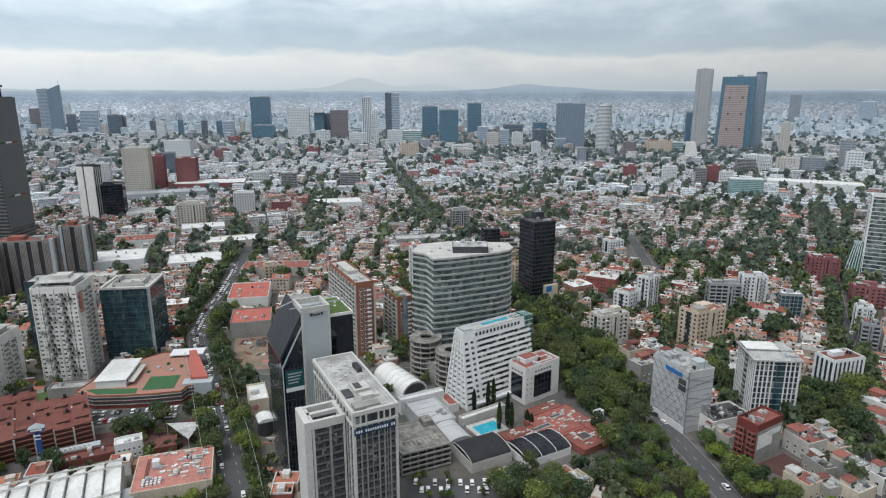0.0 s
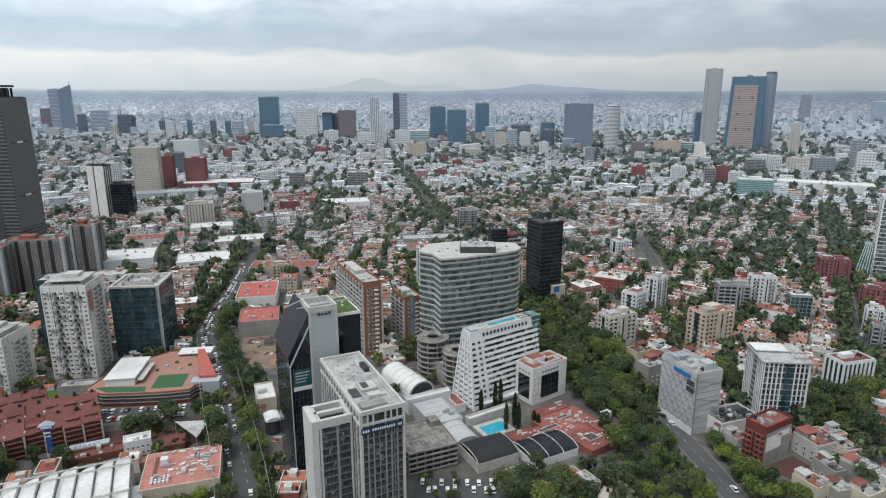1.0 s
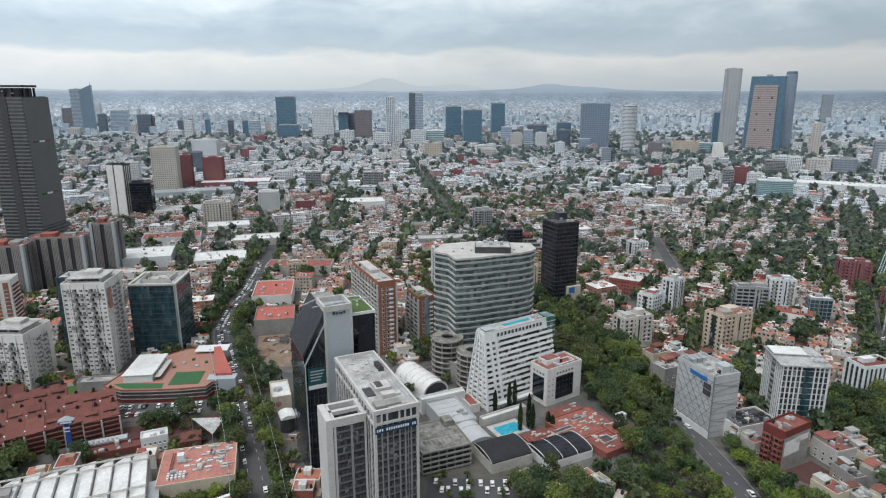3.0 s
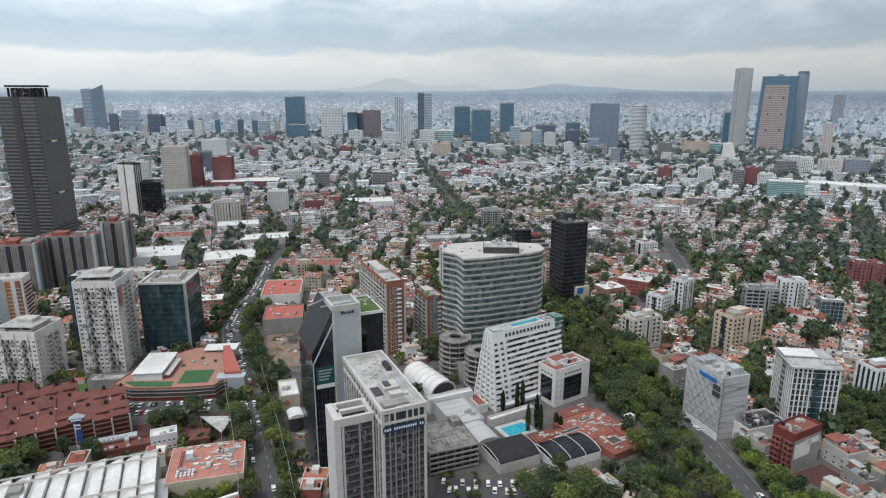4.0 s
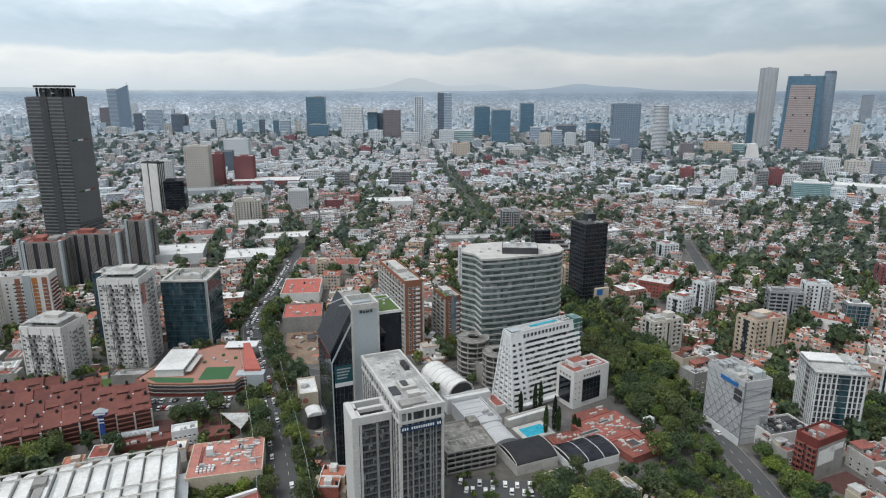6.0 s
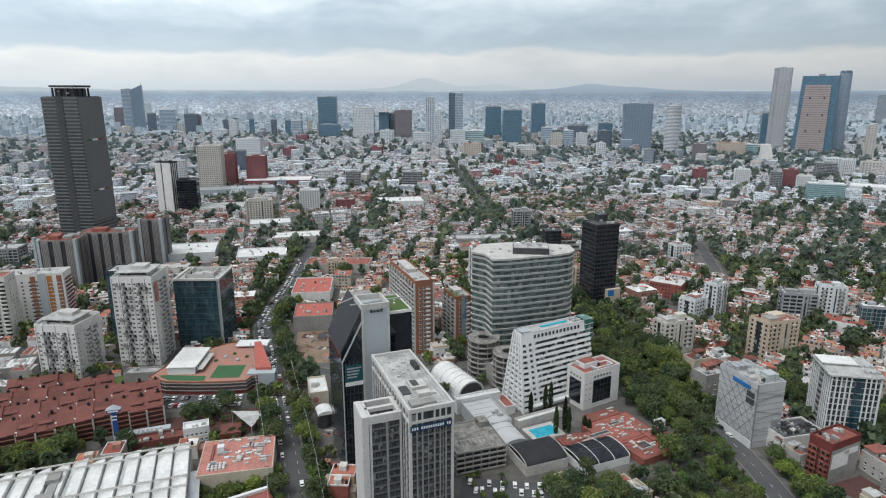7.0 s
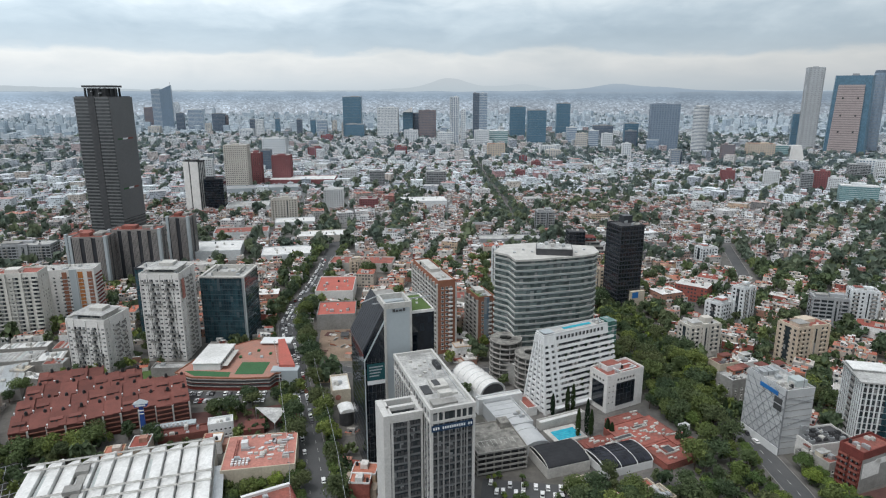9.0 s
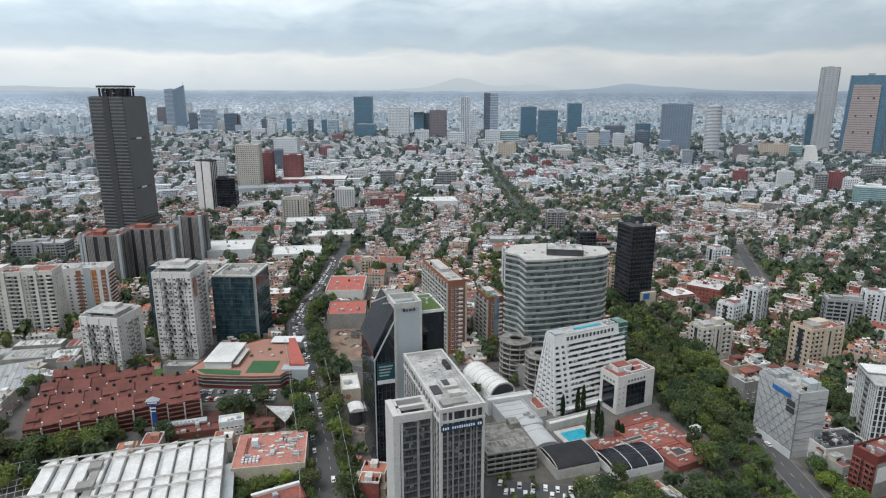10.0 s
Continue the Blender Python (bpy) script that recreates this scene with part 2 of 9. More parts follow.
M["clay"] = mat("terracotta_tile", (0.168, 0.064, 0.052), (0.115, 0.048, 0.041), 0.9, 0.2, 2.0, spread=0.2)
M["steel"] = mat("galvanised_steel", (0.52, 0.54, 0.55), (0.40, 0.41, 0.42), 0.45, 0.3, 2.0, metal=0.6)
M["dark"] = mat("dark_metal", (0.05, 0.052, 0.056), (0.08, 0.08, 0.082), 0.5, 0.3, 2.0)
M["blackstone"] = mat("black_cladding", (0.035, 0.038, 0.045), (0.055, 0.058, 0.065), 0.35, 0.1, 1.0)
M["greyslab"] = mat("grey_metal_cladding", (0.38, 0.42, 0.44), (0.34, 0.38, 0.40), 0.5, 0.05, 0.6, 0.6, rub=0.25)
M["silver"] = mat("silver_spandrel", (0.46, 0.50, 0.50), (0.40, 0.44, 0.44), 0.35, 0.1, 1.0, 0.5, metal=0.3, rub=0.4)
M["blue"] = mat("blue_paint", (0.03, 0.08, 0.30), (0.025, 0.06, 0.22), 0.6, 0.3, 2.0)
M["bluesign"] = mat("blue_banner", (0.03, 0.16, 0.42), (0.03, 0.13, 0.35), 0.6, 0.2, 2.0)
M["navy"] = mat("navy_banner", (0.02, 0.05, 0.10), (0.02, 0.04, 0.085), 0.6, 0.2, 2.0)
M["teal"] = mat("teal_banner", (0.02, 0.09, 0.10), (0.015, 0.07, 0.08), 0.6, 0.2, 2.0)
M["letter"] = mat("white_lettering", (0.75, 0.77, 0.78), None, 0.6, 0.5, 2.0, 0.2)
M["orange"] = mat("orange_render", (0.42, 0.17, 0.05), (0.34, 0.13, 0.045), 0.85, 0.2, 1.0)
M["solar"] = mat("solar_panel", (0.018, 0.02, 0.028), (0.028, 0.03, 0.04), 0.25, 0.3, 2.0, spread=0.3)
M["solarblack"] = mat("black_membrane", (0.02, 0.021, 0.024), (0.035, 0.036, 0.04), 0.6, 0.2, 1.0)
M["trunk"] = mat("bark", (0.10, 0.075, 0.055), (0.07, 0.05, 0.04), 0.95, 0.8, 4.0)
M["tank"] = mat("black_plastic_tank", (0.03, 0.03, 0.032), None, 0.5, 0.5, 2.0)
M["stone"] = mat("pale_stone_cladding", (0.54, 0.53, 0.51), (0.44, 0.435, 0.42), 0.8, 0.12, 1.2, 0.6)
M["pier_grey"] = mat("grey_pier_render", (0.27, 0.27, 0.265), (0.20, 0.20, 0.198), 0.85, 0.12, 1.2, 0.7)
M["greyrib"] = mat("grey_spandrel_panel", (0.15, 0.155, 0.16), (0.11, 0.115, 0.12), 0.6, 0.2, 1.2)
M["concrete2"] = mat("pale_ramp_concrete", (0.36, 0.345, 0.32), (0.26, 0.25, 0.235), 0.9, 0.15, 1.0)
M["lattice"] = mat("grey_lattice_steel", (0.29, 0.30, 0.31), (0.23, 0.235, 0.245), 0.5, 0.2, 1.5, metal=0.3)
M["steelblue"] = mat("blue_grey_spandrel", (0.055, 0.095, 0.115), (0.04, 0.075, 0.09), 0.3, 0.1, 1.0)
M["screen"] = mat("pale_screen", (0.47, 0.48, 0.485), (0.39, 0.40, 0.41), 0.6, 0.12, 1.0, rub=0.4)
M["g_dark"] = glass("dark_window_glass", (0.014, 0.018, 0.022), (0.045, 0.055, 0.062), 3.0, 1.6, 0.13)
M["g_blue"] = glass("blue_tinted_glass", (0.008, 0.024, 0.034), (0.036, 0.082, 0.10), 3.8, 1.7, 0.07, blinds=(0.13, 0.17, 0.18))
M["g_black"] = glass("black_mirror_glass", (0.006, 0.009, 0.014), (0.014, 0.02, 0.028), 3.6, 1.8, 0.0, 0.05)
M["g_grey"] = glass("grey_green_glass", (0.03, 0.045, 0.046), (0.15, 0.19, 0.185), 3.8, 2.2, 0.05, 0.08)
M["g_teal"] = glass("green_glass", (0.03, 0.10, 0.09), (0.07, 0.16, 0.14), 3.2, 2.0, 0.1)
M["g_pale"] = glass("pale_blue_glass", (0.10, 0.15, 0.20), (0.22, 0.28, 0.33), 3.8, 2.2, 0.2, 0.1)
M["leaf"] = leaves("foliage", (0.022, 0.036, 0.021), (0.160, 0.203, 0.104), 0.9)
M["leaf_bright"] = leaves("fresh_foliage", (0.030, 0.052, 0.020), (0.205, 0.275, 0.100), 0.8)
# farther foliage has distance haze mixed into its greens
M["leaf_mid"] = leaves("hazed_foliage", (0.082, 0.105, 0.090), (0.178, 0.220, 0.172), 0.45)
M["leaf_soft"] = leaves("quarter_foliage", (0.038, 0.056, 0.038), (0.168, 0.215, 0.122), 0.6)
M["leaf_dark"] = leaves("cypress_foliage", (0.012, 0.022, 0.013), (0.03, 0.05, 0.024))
# three more ranges, their greens ever paler and bluer with painted haze
M["leaf_inner"] = leaves("inner_hazed_foliage", (0.118, 0.146, 0.136), (0.20, 0.242, 0.212), 0.4)
M["leaf_far"] = leaves("far_hazed_foliage", (0.145, 0.187, 0.195), (0.215, 0.265, 0.27), 0.3)
M["leaf_rim_haze"] = leaves("rim_hazed_foliage", (0.22, 0.28, 0.32), (0.29, 0.35, 0.385), 0.2)
WALLS = [(0.60, 0.59, 0.57), (0.46, 0.41, 0.35), (0.68, 0.68, 0.66), (0.38, 0.32, 0.26), (0.50, 0.44, 0.39), (0.62, 0.60, 0.57),
         (0.36, 0.20, 0.15), (0.50, 0.49, 0.47), (0.60, 0.44, 0.30), (0.72, 0.71, 0.70), (0.40, 0.39, 0.37), (0.30, 0.10, 0.08)]
ROOFS = [(0.46, 0.45, 0.43), (0.34, 0.115, 0.08), (0.60, 0.59, 0.56), (0.30, 0.29, 0.28), (0.40, 0.17, 0.12), (0.52, 0.50, 0.47), (0.44, 0.155, 0.10),
         (0.70, 0.69, 0.67), (0.38, 0.20, 0.15), (0.42, 0.17, 0.115), (0.27, 0.08, 0.06), (0.48, 0.44, 0.40), (0.56, 0.55, 0.53)]
M["walls"] = palette("house_paint", WALLS, True, windows=True)
M["roofs"] = palette("house_roof_coating", ROOFS, True)
M["wall1"] = palette("painted_render", WALLS, False)
M["roof1"] = palette("roof_coating", ROOFS, False)


# each quarter has its own paints; inner, far and rim have distance haze mixed in
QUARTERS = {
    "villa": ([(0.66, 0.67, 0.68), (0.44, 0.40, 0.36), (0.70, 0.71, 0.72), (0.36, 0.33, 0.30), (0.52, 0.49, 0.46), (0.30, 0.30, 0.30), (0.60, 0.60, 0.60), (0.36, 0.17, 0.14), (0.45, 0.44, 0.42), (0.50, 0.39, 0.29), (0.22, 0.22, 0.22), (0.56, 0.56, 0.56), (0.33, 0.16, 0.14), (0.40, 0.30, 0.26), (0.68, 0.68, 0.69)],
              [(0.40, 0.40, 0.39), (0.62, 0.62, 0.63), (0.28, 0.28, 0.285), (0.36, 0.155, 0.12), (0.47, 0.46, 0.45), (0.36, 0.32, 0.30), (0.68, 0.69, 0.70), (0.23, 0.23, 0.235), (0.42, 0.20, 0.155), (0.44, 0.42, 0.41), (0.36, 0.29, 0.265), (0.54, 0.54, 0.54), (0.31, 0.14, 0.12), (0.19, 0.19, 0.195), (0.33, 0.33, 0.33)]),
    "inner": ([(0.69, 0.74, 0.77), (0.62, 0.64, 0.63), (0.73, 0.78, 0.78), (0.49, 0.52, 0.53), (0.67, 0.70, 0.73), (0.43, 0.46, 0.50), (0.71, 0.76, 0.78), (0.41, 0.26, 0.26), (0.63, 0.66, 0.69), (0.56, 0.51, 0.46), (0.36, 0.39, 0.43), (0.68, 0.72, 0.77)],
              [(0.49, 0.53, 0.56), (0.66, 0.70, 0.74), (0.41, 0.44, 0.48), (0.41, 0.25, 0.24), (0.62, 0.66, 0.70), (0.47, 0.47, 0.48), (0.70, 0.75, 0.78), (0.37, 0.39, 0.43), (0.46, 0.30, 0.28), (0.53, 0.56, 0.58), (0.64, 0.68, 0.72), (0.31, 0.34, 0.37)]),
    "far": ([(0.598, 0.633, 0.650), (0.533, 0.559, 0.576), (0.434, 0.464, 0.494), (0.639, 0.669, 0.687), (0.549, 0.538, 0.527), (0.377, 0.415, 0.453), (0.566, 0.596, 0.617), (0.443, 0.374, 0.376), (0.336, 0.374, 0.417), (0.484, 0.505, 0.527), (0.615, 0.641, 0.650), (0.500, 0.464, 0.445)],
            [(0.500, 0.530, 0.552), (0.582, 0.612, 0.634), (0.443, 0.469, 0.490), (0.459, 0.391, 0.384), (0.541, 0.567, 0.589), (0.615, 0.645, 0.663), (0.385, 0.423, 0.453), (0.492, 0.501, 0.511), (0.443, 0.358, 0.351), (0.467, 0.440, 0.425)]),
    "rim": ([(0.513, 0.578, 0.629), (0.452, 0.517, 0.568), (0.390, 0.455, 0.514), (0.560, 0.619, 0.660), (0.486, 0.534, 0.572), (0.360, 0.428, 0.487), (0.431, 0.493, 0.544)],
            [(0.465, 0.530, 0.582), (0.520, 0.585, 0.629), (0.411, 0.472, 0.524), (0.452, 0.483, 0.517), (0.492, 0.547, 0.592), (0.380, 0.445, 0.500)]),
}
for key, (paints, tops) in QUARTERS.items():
    M["walls_" + key] = palette(key + "_quarter_tone", paints, True, windows=key != "rim")
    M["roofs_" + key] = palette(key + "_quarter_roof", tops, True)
M["car"] = palette("car_paint", [(0.80, 0.80, 0.80), (0.05, 0.05, 0.055), (0.50, 0.51, 0.52), (0.78, 0.78, 0.77), (0.82, 0.82, 0.82), (0.12, 0.12, 0.13), (0.80, 0.80, 0.79), (0.30, 0.04, 0.04), (0.62, 0.62, 0.63), (0.76, 0.77, 0.78), (0.30, 0.31, 0.32), (0.82, 0.82, 0.81)], False, 0.3, var=0.05)
M["carglass"] = mat("car_window", (0.015, 0.017, 0.02), None, 0.1, 1.0, 3.0)
M["tyre"] = mat("tyre_rubber", (0.02, 0.02, 0.02), None, 0.9, 1.0, 3.0)


def water_mat():
    m, n, l, b = nodes_of("pool_water")
    c = ramp_of(n, l, grain(n, l, 0.5, 3.0), [(0.3, (0.02, 0.30, 0.42)), (0.7, (0.06, 0.42, 0.52))])
    l.new(c, b.inputs["Base Color"])
    b.inputs["Roughness"].default_value = 0.08
    k = n.new("ShaderNodeBump")
    k.inputs["Strength"].default_value = 0.2
    l.new(grain(n, l, 2.0), k.inputs["Height"])
    l.new(k.outputs[0], b.inputs["Normal"])
    return m


M["water"] = water_mat()

# ---- building blocks ----
class Geo:
    """Verts and faces of one part, in the thing's own axes."""

    def __init__(self):
        self.v, self.f = [], []

    def face(self, pts):
        k = len(self.v)
        self.v += [tuple(p) for p in pts]
        self.f.append(tuple(range(k, k + len(pts))))
        return self

    def box(self, x0, x1, y0, y1, z0, z1):
        k = len(self.v)
        self.v += [(x0, y0, z0), (x1, y0, z0), (x1, y1, z0), (x0, y1, z0), (x0, y0, z1), (x1, y0, z1), (x1, y1, z1), (x0, y1, z1)]
        self.f += [tuple(k + i for i in q) for q in ((3, 2, 1, 0), (4, 5, 6, 7), (0, 1, 5, 4), (1, 2, 6, 5), (2, 3, 7, 6), (3, 0, 4, 7))]
        return self

    def prism(self, poly, z0, z1, top=None):
        """A plan outline, counter-clockwise, raised from z0 to z1; top: an outline of its own for the upper end."""
        k, n = len(self.v), len(poly)
        top = top or poly
        self.v += [(x, y, z0) for x, y in poly] + [(x, y, z1) for x, y in top]
        self.f += [tuple(range(k + n - 1, k - 1, -1)), tuple(range(k + n, k + 2 * n))]
        self.f += [(k + i, k + (i + 1) % n, k + n + (i + 1) % n, k + n + i) for i in range(n)]
        return self

    def ring(self, outer, inner, z0, z1):
        """The wall between two outlines of as many corners: a parapet, a ramp's rim."""
        k, n = len(self.v), len(outer)
        for z in (z0, z1):
            self.v += [(x, y, z) for x, y in outer] + [(x, y, z) for x, y in inner]
        o0, i0, o1, i1 = k, k + n, k + 2 * n, k + 3 * n
        for i in range(n):
            j = (i + 1) % n
            self.f += [(o0 + i, o0 + j, o1 + j, o1 + i), (i0 + j, i0 + i, i1 + i, i1 + j), (o1 + i, o1 + j, i1 + j, i1 + i), (o0 + j, o0 + i, i0 + i, i0 + j)]
        return self

    def cyl(self, x, y, r, z0, z1, n=10, r1=None):
        r1 = r if r1 is None else r1
        a = [2 * math.pi * i / n for i in range(n)]
        return self.prism([(x + r * math.cos(t), y + r * math.sin(t)) for t in a], z0, z1, [(x + r1 * math.cos(t), y + r1 * math.sin(t)) for t in a])

    def beam(self, p, q, w):
        """A square bar from p to q."""
        p, q = Vector(p), Vector(q)
        d = (q - p).normalized()
        s = d.cross(Vector((0, 0, 1)))
        s = (s if s.length > 0.01 else Vector((1, 0, 0))).normalized() * w / 2
        t = d.cross(s).normalized() * w / 2
        k = len(self.v)
        for e in (p, q):
            self.v += [tuple(e + a * s + b * t) for a, b in ((-1, -1), (1, -1), (1, 1), (-1, 1))]
        self.f += [tuple(k + i for i in c) for c in ((0, 1, 2, 3), (7, 6, 5, 4), (0, 4, 5, 1), (1, 5, 6, 2), (2, 6, 7, 3), (3, 7, 4, 0))]
        return self

    def mesh(self, name, material):
        me = bpy.data.meshes.new(name)
        me.from_pydata(self.v, [], self.f)
        me.materials.append(M[material])
        me.validate()
        bm = bmesh.new()
        bm.from_mesh(me)
        bmesh.ops.recalc_face_normals(bm, faces=bm.faces)
        bm.to_mesh(me)
        bm.free()
        return me


def thing(name, label, category, x, y, ang=0.0, z=0.0, group=""):
    return_ob = new(name)
    return_ob.empty_display_size = 1.0
    return_ob.matrix_world = pose(x, y, z, 0, 0, ang)
    return tagged(return_ob, label, category, group)


def part(name, geo, material, parent, label="", at=None, kind=""):
    """One mesh object under a thing or a part; geo may be a ready mesh, shared between alike pieces."""
    me = geo if isinstance(geo, bpy.types.Mesh) else geo.mesh(name, material)
    ob = new(name, me)
    ob.parent = parent
    if at is not None:
        ob.matrix_basis = at
    return tagged(ob, label, kind=kind) if label or kind else ob


def quads(name, V, Q, mats, index=None):
    """A mesh of quads from arrays."""
    me = bpy.data.meshes.new(name)
    V, Q = np.asarray(V, dtype=np.float32), np.asarray(Q, dtype=np.int32)
    me.vertices.add(len(V))
    me.vertices.foreach_set("co", V.ravel())
    me.loops.add(Q.size)
    me.loops.foreach_set("vertex_index", Q.ravel())
    me.polygons.add(len(Q))
    me.polygons.foreach_set("loop_start", np.arange(0, Q.size, 4, dtype=np.int32))
    for k in mats:
        me.materials.append(M[k])
    if index is not None:
        me.polygons.foreach_set("material_index", np.asarray(index, dtype=np.int32))
    me.polygons.foreach_set("use_smooth", np.zeros(len(Q), dtype=bool))
    me.update(calc_edges=True)
    return me


def crate_mesh(name, C, mats):
    """Many boxes in one mesh. C rows: x, y, z0, w, d, h, angle in radians. Sides take the first material, tops the second."""
    C = np.asarray(C, dtype=np.float64)
    s = np.array([(-1, -1, 0), (1, -1, 0), (1, 1, 0), (-1, 1, 0), (-1, -1, 2), (1, -1, 2), (1, 1, 2), (-1, 1, 2)]) * 0.5
    L = s[None] * C[:, None, 3:6]
    ca, sa = np.cos(C[:, 6])[:, None], np.sin(C[:, 6])[:, None]
    V = np.stack([C[:, None, 0] + L[..., 0] * ca - L[..., 1] * sa, C[:, None, 1] + L[..., 0] * sa + L[..., 1] * ca, C[:, None, 2] + L[..., 2]], -1)
    q = np.array([(0, 1, 5, 4), (1, 2, 6, 5), (2, 3, 7, 6), (3, 0, 4, 7), (4, 5, 6, 7)])
    Q = (np.arange(len(C))[:, None, None] * 8 + q[None]).reshape(-1, 4)
    return quads(name, V.reshape(-1, 3), Q, mats, np.tile([0, 0, 0, 0, 1], len(C)))


def rect(w, d):
    return [(-w / 2, -d / 2), (w / 2, -d / 2), (w / 2, d / 2), (-w / 2, d / 2)]


def grown(poly, k):
    """A plan outline pushed outwards by k (corners counter-clockwise)."""
    out, n = [], len(poly)
    for i in range(n):
        p, c, q = Vector(poly[i - 1]), Vector(poly[i]), Vector(poly[(i + 1) % n])
        a, b = (c - p).normalized(), (q - c).normalized()
        na, nb = Vector((a.y, -a.x)), Vector((b.y, -b.x))
        m = (na + nb)
        m = m / max(m.dot(na), 0.2) if m.length > 0.01 else na
        out.append((c.x + m.x * k, c.y + m.y * k))
    return out


def bands(parent, poly, z0, floors, fh, bh, proud, material, name="spandrel", top=True):
    """Storey by storey a band of wall that goes round the outline, standing proud of the glass."""
    me = Geo().ring(grown(poly, proud), grown(poly, -0.2), 0, bh).mesh(name, material)
    for i in range(floors + (1 if top else 0)):
        part(name, me, material, parent, at=pose(0, 0, z0 + i * fh))


def piers(parent, poly, z0, z1, step, pw, proud, material, name="pier", sides=None):
    """Upright strips along the outline's sides at even steps, corners included."""
    n = len(poly)
    made = {}
    for i in range(n):
        if sides is not None and i not in sides:
            continue
        a, b = Vector(poly[i]), Vector(poly[(i + 1) % n])
        e = b - a
        count = max(1, round(e.length / step))
        turn = math.degrees(math.atan2(e.y, e.x))
        key = (round(z1 - z0, 2))
        if key not in made:
            made[key] = Geo().box(-pw / 2, pw / 2, -proud, 0.2, 0, z1 - z0).mesh(name, material)
        for k in range(count + 1):
            p = a + e * (k / count)
            part(name, made[key], material, parent, at=pose(p.x, p.y, z0, 0, 0, turn))


def parapet(parent, poly, z, h, material, t=0.35):
    part("parapet", Geo().ring(grown(poly, 0.05), grown(poly, -t), z, z + h), material, parent)


def roof_plant(parent, w, d, z, seed, n=8, material="offwhite"):
    """Plant rooms, ducts and tanks on a flat roof."""
    r = random.Random(seed)
    for i in range(n):
        x, y = r.uniform(-w * 0.36, w * 0.36), r.uniform(-d * 0.38, d * 0.38)
        a, b, h = r.uniform(1.0, 3.0), r.uniform(1.0, 3.5), r.uniform(0.8, 2.0)
        if i % 3 == 2:
            part("water_tank", Geo().cyl(x, y, 0.8, z, z + 1.7, 10, 0.65), "tank" if i % 2 else "offwhite", parent)
        else:
            part("roof_unit", Geo().box(x - a / 2, x + a / 2, y - b / 2, y + b / 2, z, z + h).box(x - a / 3, x + a / 3, y - b / 3, y + b / 3, z + h, z + h + 0.25), ("steel", material, "dark")[i % 3], parent)

# ---- ground, roads ----
def setting(name, geo, material, label, category):
    me = geo if isinstance(geo, bpy.types.Mesh) else geo.mesh(name, material)
    return tagged(new(name, me), label, category, kind="structure")


def ground_mat():
    m, n, l, b = nodes_of("city_ground")
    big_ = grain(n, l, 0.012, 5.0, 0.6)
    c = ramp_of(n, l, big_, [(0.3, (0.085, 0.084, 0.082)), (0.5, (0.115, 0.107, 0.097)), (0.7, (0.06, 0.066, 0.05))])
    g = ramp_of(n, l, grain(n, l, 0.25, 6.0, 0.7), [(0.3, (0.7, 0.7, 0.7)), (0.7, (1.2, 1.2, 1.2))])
    # distance haze painted in: the ground turns paler and bluer with range
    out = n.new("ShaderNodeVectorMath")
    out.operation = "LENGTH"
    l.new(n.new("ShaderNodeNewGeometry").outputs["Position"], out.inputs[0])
    hazed = n.new("ShaderNodeMapRange")
    hazed.inputs["From Min"].default_value, hazed.inputs["From Max"].default_value = 600.0, 2000.0
    l.new(out.outputs["Value"], hazed.inputs[0])
    c = blend(n, l, hazed.outputs[0], c, (0.25, 0.275, 0.30))
    l.new(blend(n, l, 1.0, c, g, "MULTIPLY"), b.inputs["Base Color"])
    b.inputs["Roughness"].default_value = 0.95
    return m


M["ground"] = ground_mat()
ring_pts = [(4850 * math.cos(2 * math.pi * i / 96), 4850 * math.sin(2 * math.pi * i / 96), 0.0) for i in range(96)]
setting("ground", Geo().face(ring_pts), "ground", "grey ground between the city's houses, paled by painted haze", "ground")


def strip(poly, w0, w1, z):
    """A ribbon between the offsets w0 and w1 from a line, to its left."""
    g, n = Geo(), len(poly)
    pts = [Vector(p) for p in poly]
    rows = []
    for i, p in enumerate(pts):
        d = (pts[min(i + 1, n - 1)] - pts[max(i - 1, 0)]).normalized()
        s = Vector((-d.y, d.x))
        rows.append((p + s * w0, p + s * w1))
    for (a, b), (c, e) in zip(rows, rows[1:]):
        g.face([(a.x, a.y, z), (c.x, c.y, z), (e.x, e.y, z), (b.x, b.y, z)])
    return g


def along(poly, step, start=0.0):
    """Points and headings at even steps along a line."""
    out, left = [], start
    for p, q in zip(poly, poly[1:]):
        p, q = Vector(p), Vector(q)
        length = (q - p).length
        d = (q - p) / length
        while left < length:
            out.append((p.x + d.x * left, p.y + d.y * left, math.degrees(math.atan2(d.y, d.x))))
            left += step
        left -= length
    return out


AVENUE = [(-60, 160), (-82, 215), (-99, 255), (-117, 292), (-139, 340), (-161, 384), (-176, 418), (-183, 455), (-187, 500), (-197, 563), (-215, 650), (-232, 760)]
BOULEVARD = [(128, 150), (125, 215), (121, 259), (117, 286), (110, 312), (101, 340), (93, 376), (84, 425), (76, 478), (62, 530), (50, 580)]
LONG = [(4, 775), (-18, 829), (-46, 1015), (-74, 1177), (-107, 1398), (-134, 1574)]
CROSS = [(203, 582), (207, 604), (214, 650), (222, 705), (225, 725)]
SIDE = [(150, 170), (180, 222), (208, 275), (240, 326), (266, 373), (312, 456), (375, 570), (480, 765), (560, 915)]
BEHIND = [(-20, 360), (-50, 352), (-90, 345), (-125, 352)]
ROADS = [("avenue", AVENUE, 13.5), ("boulevard", BOULEVARD, 11.0), ("cross_road", CROSS, 11.0), ("long_road", LONG, 9.0), ("side_road", SIDE, 6.0), ("back_road", BEHIND, 8.0)]
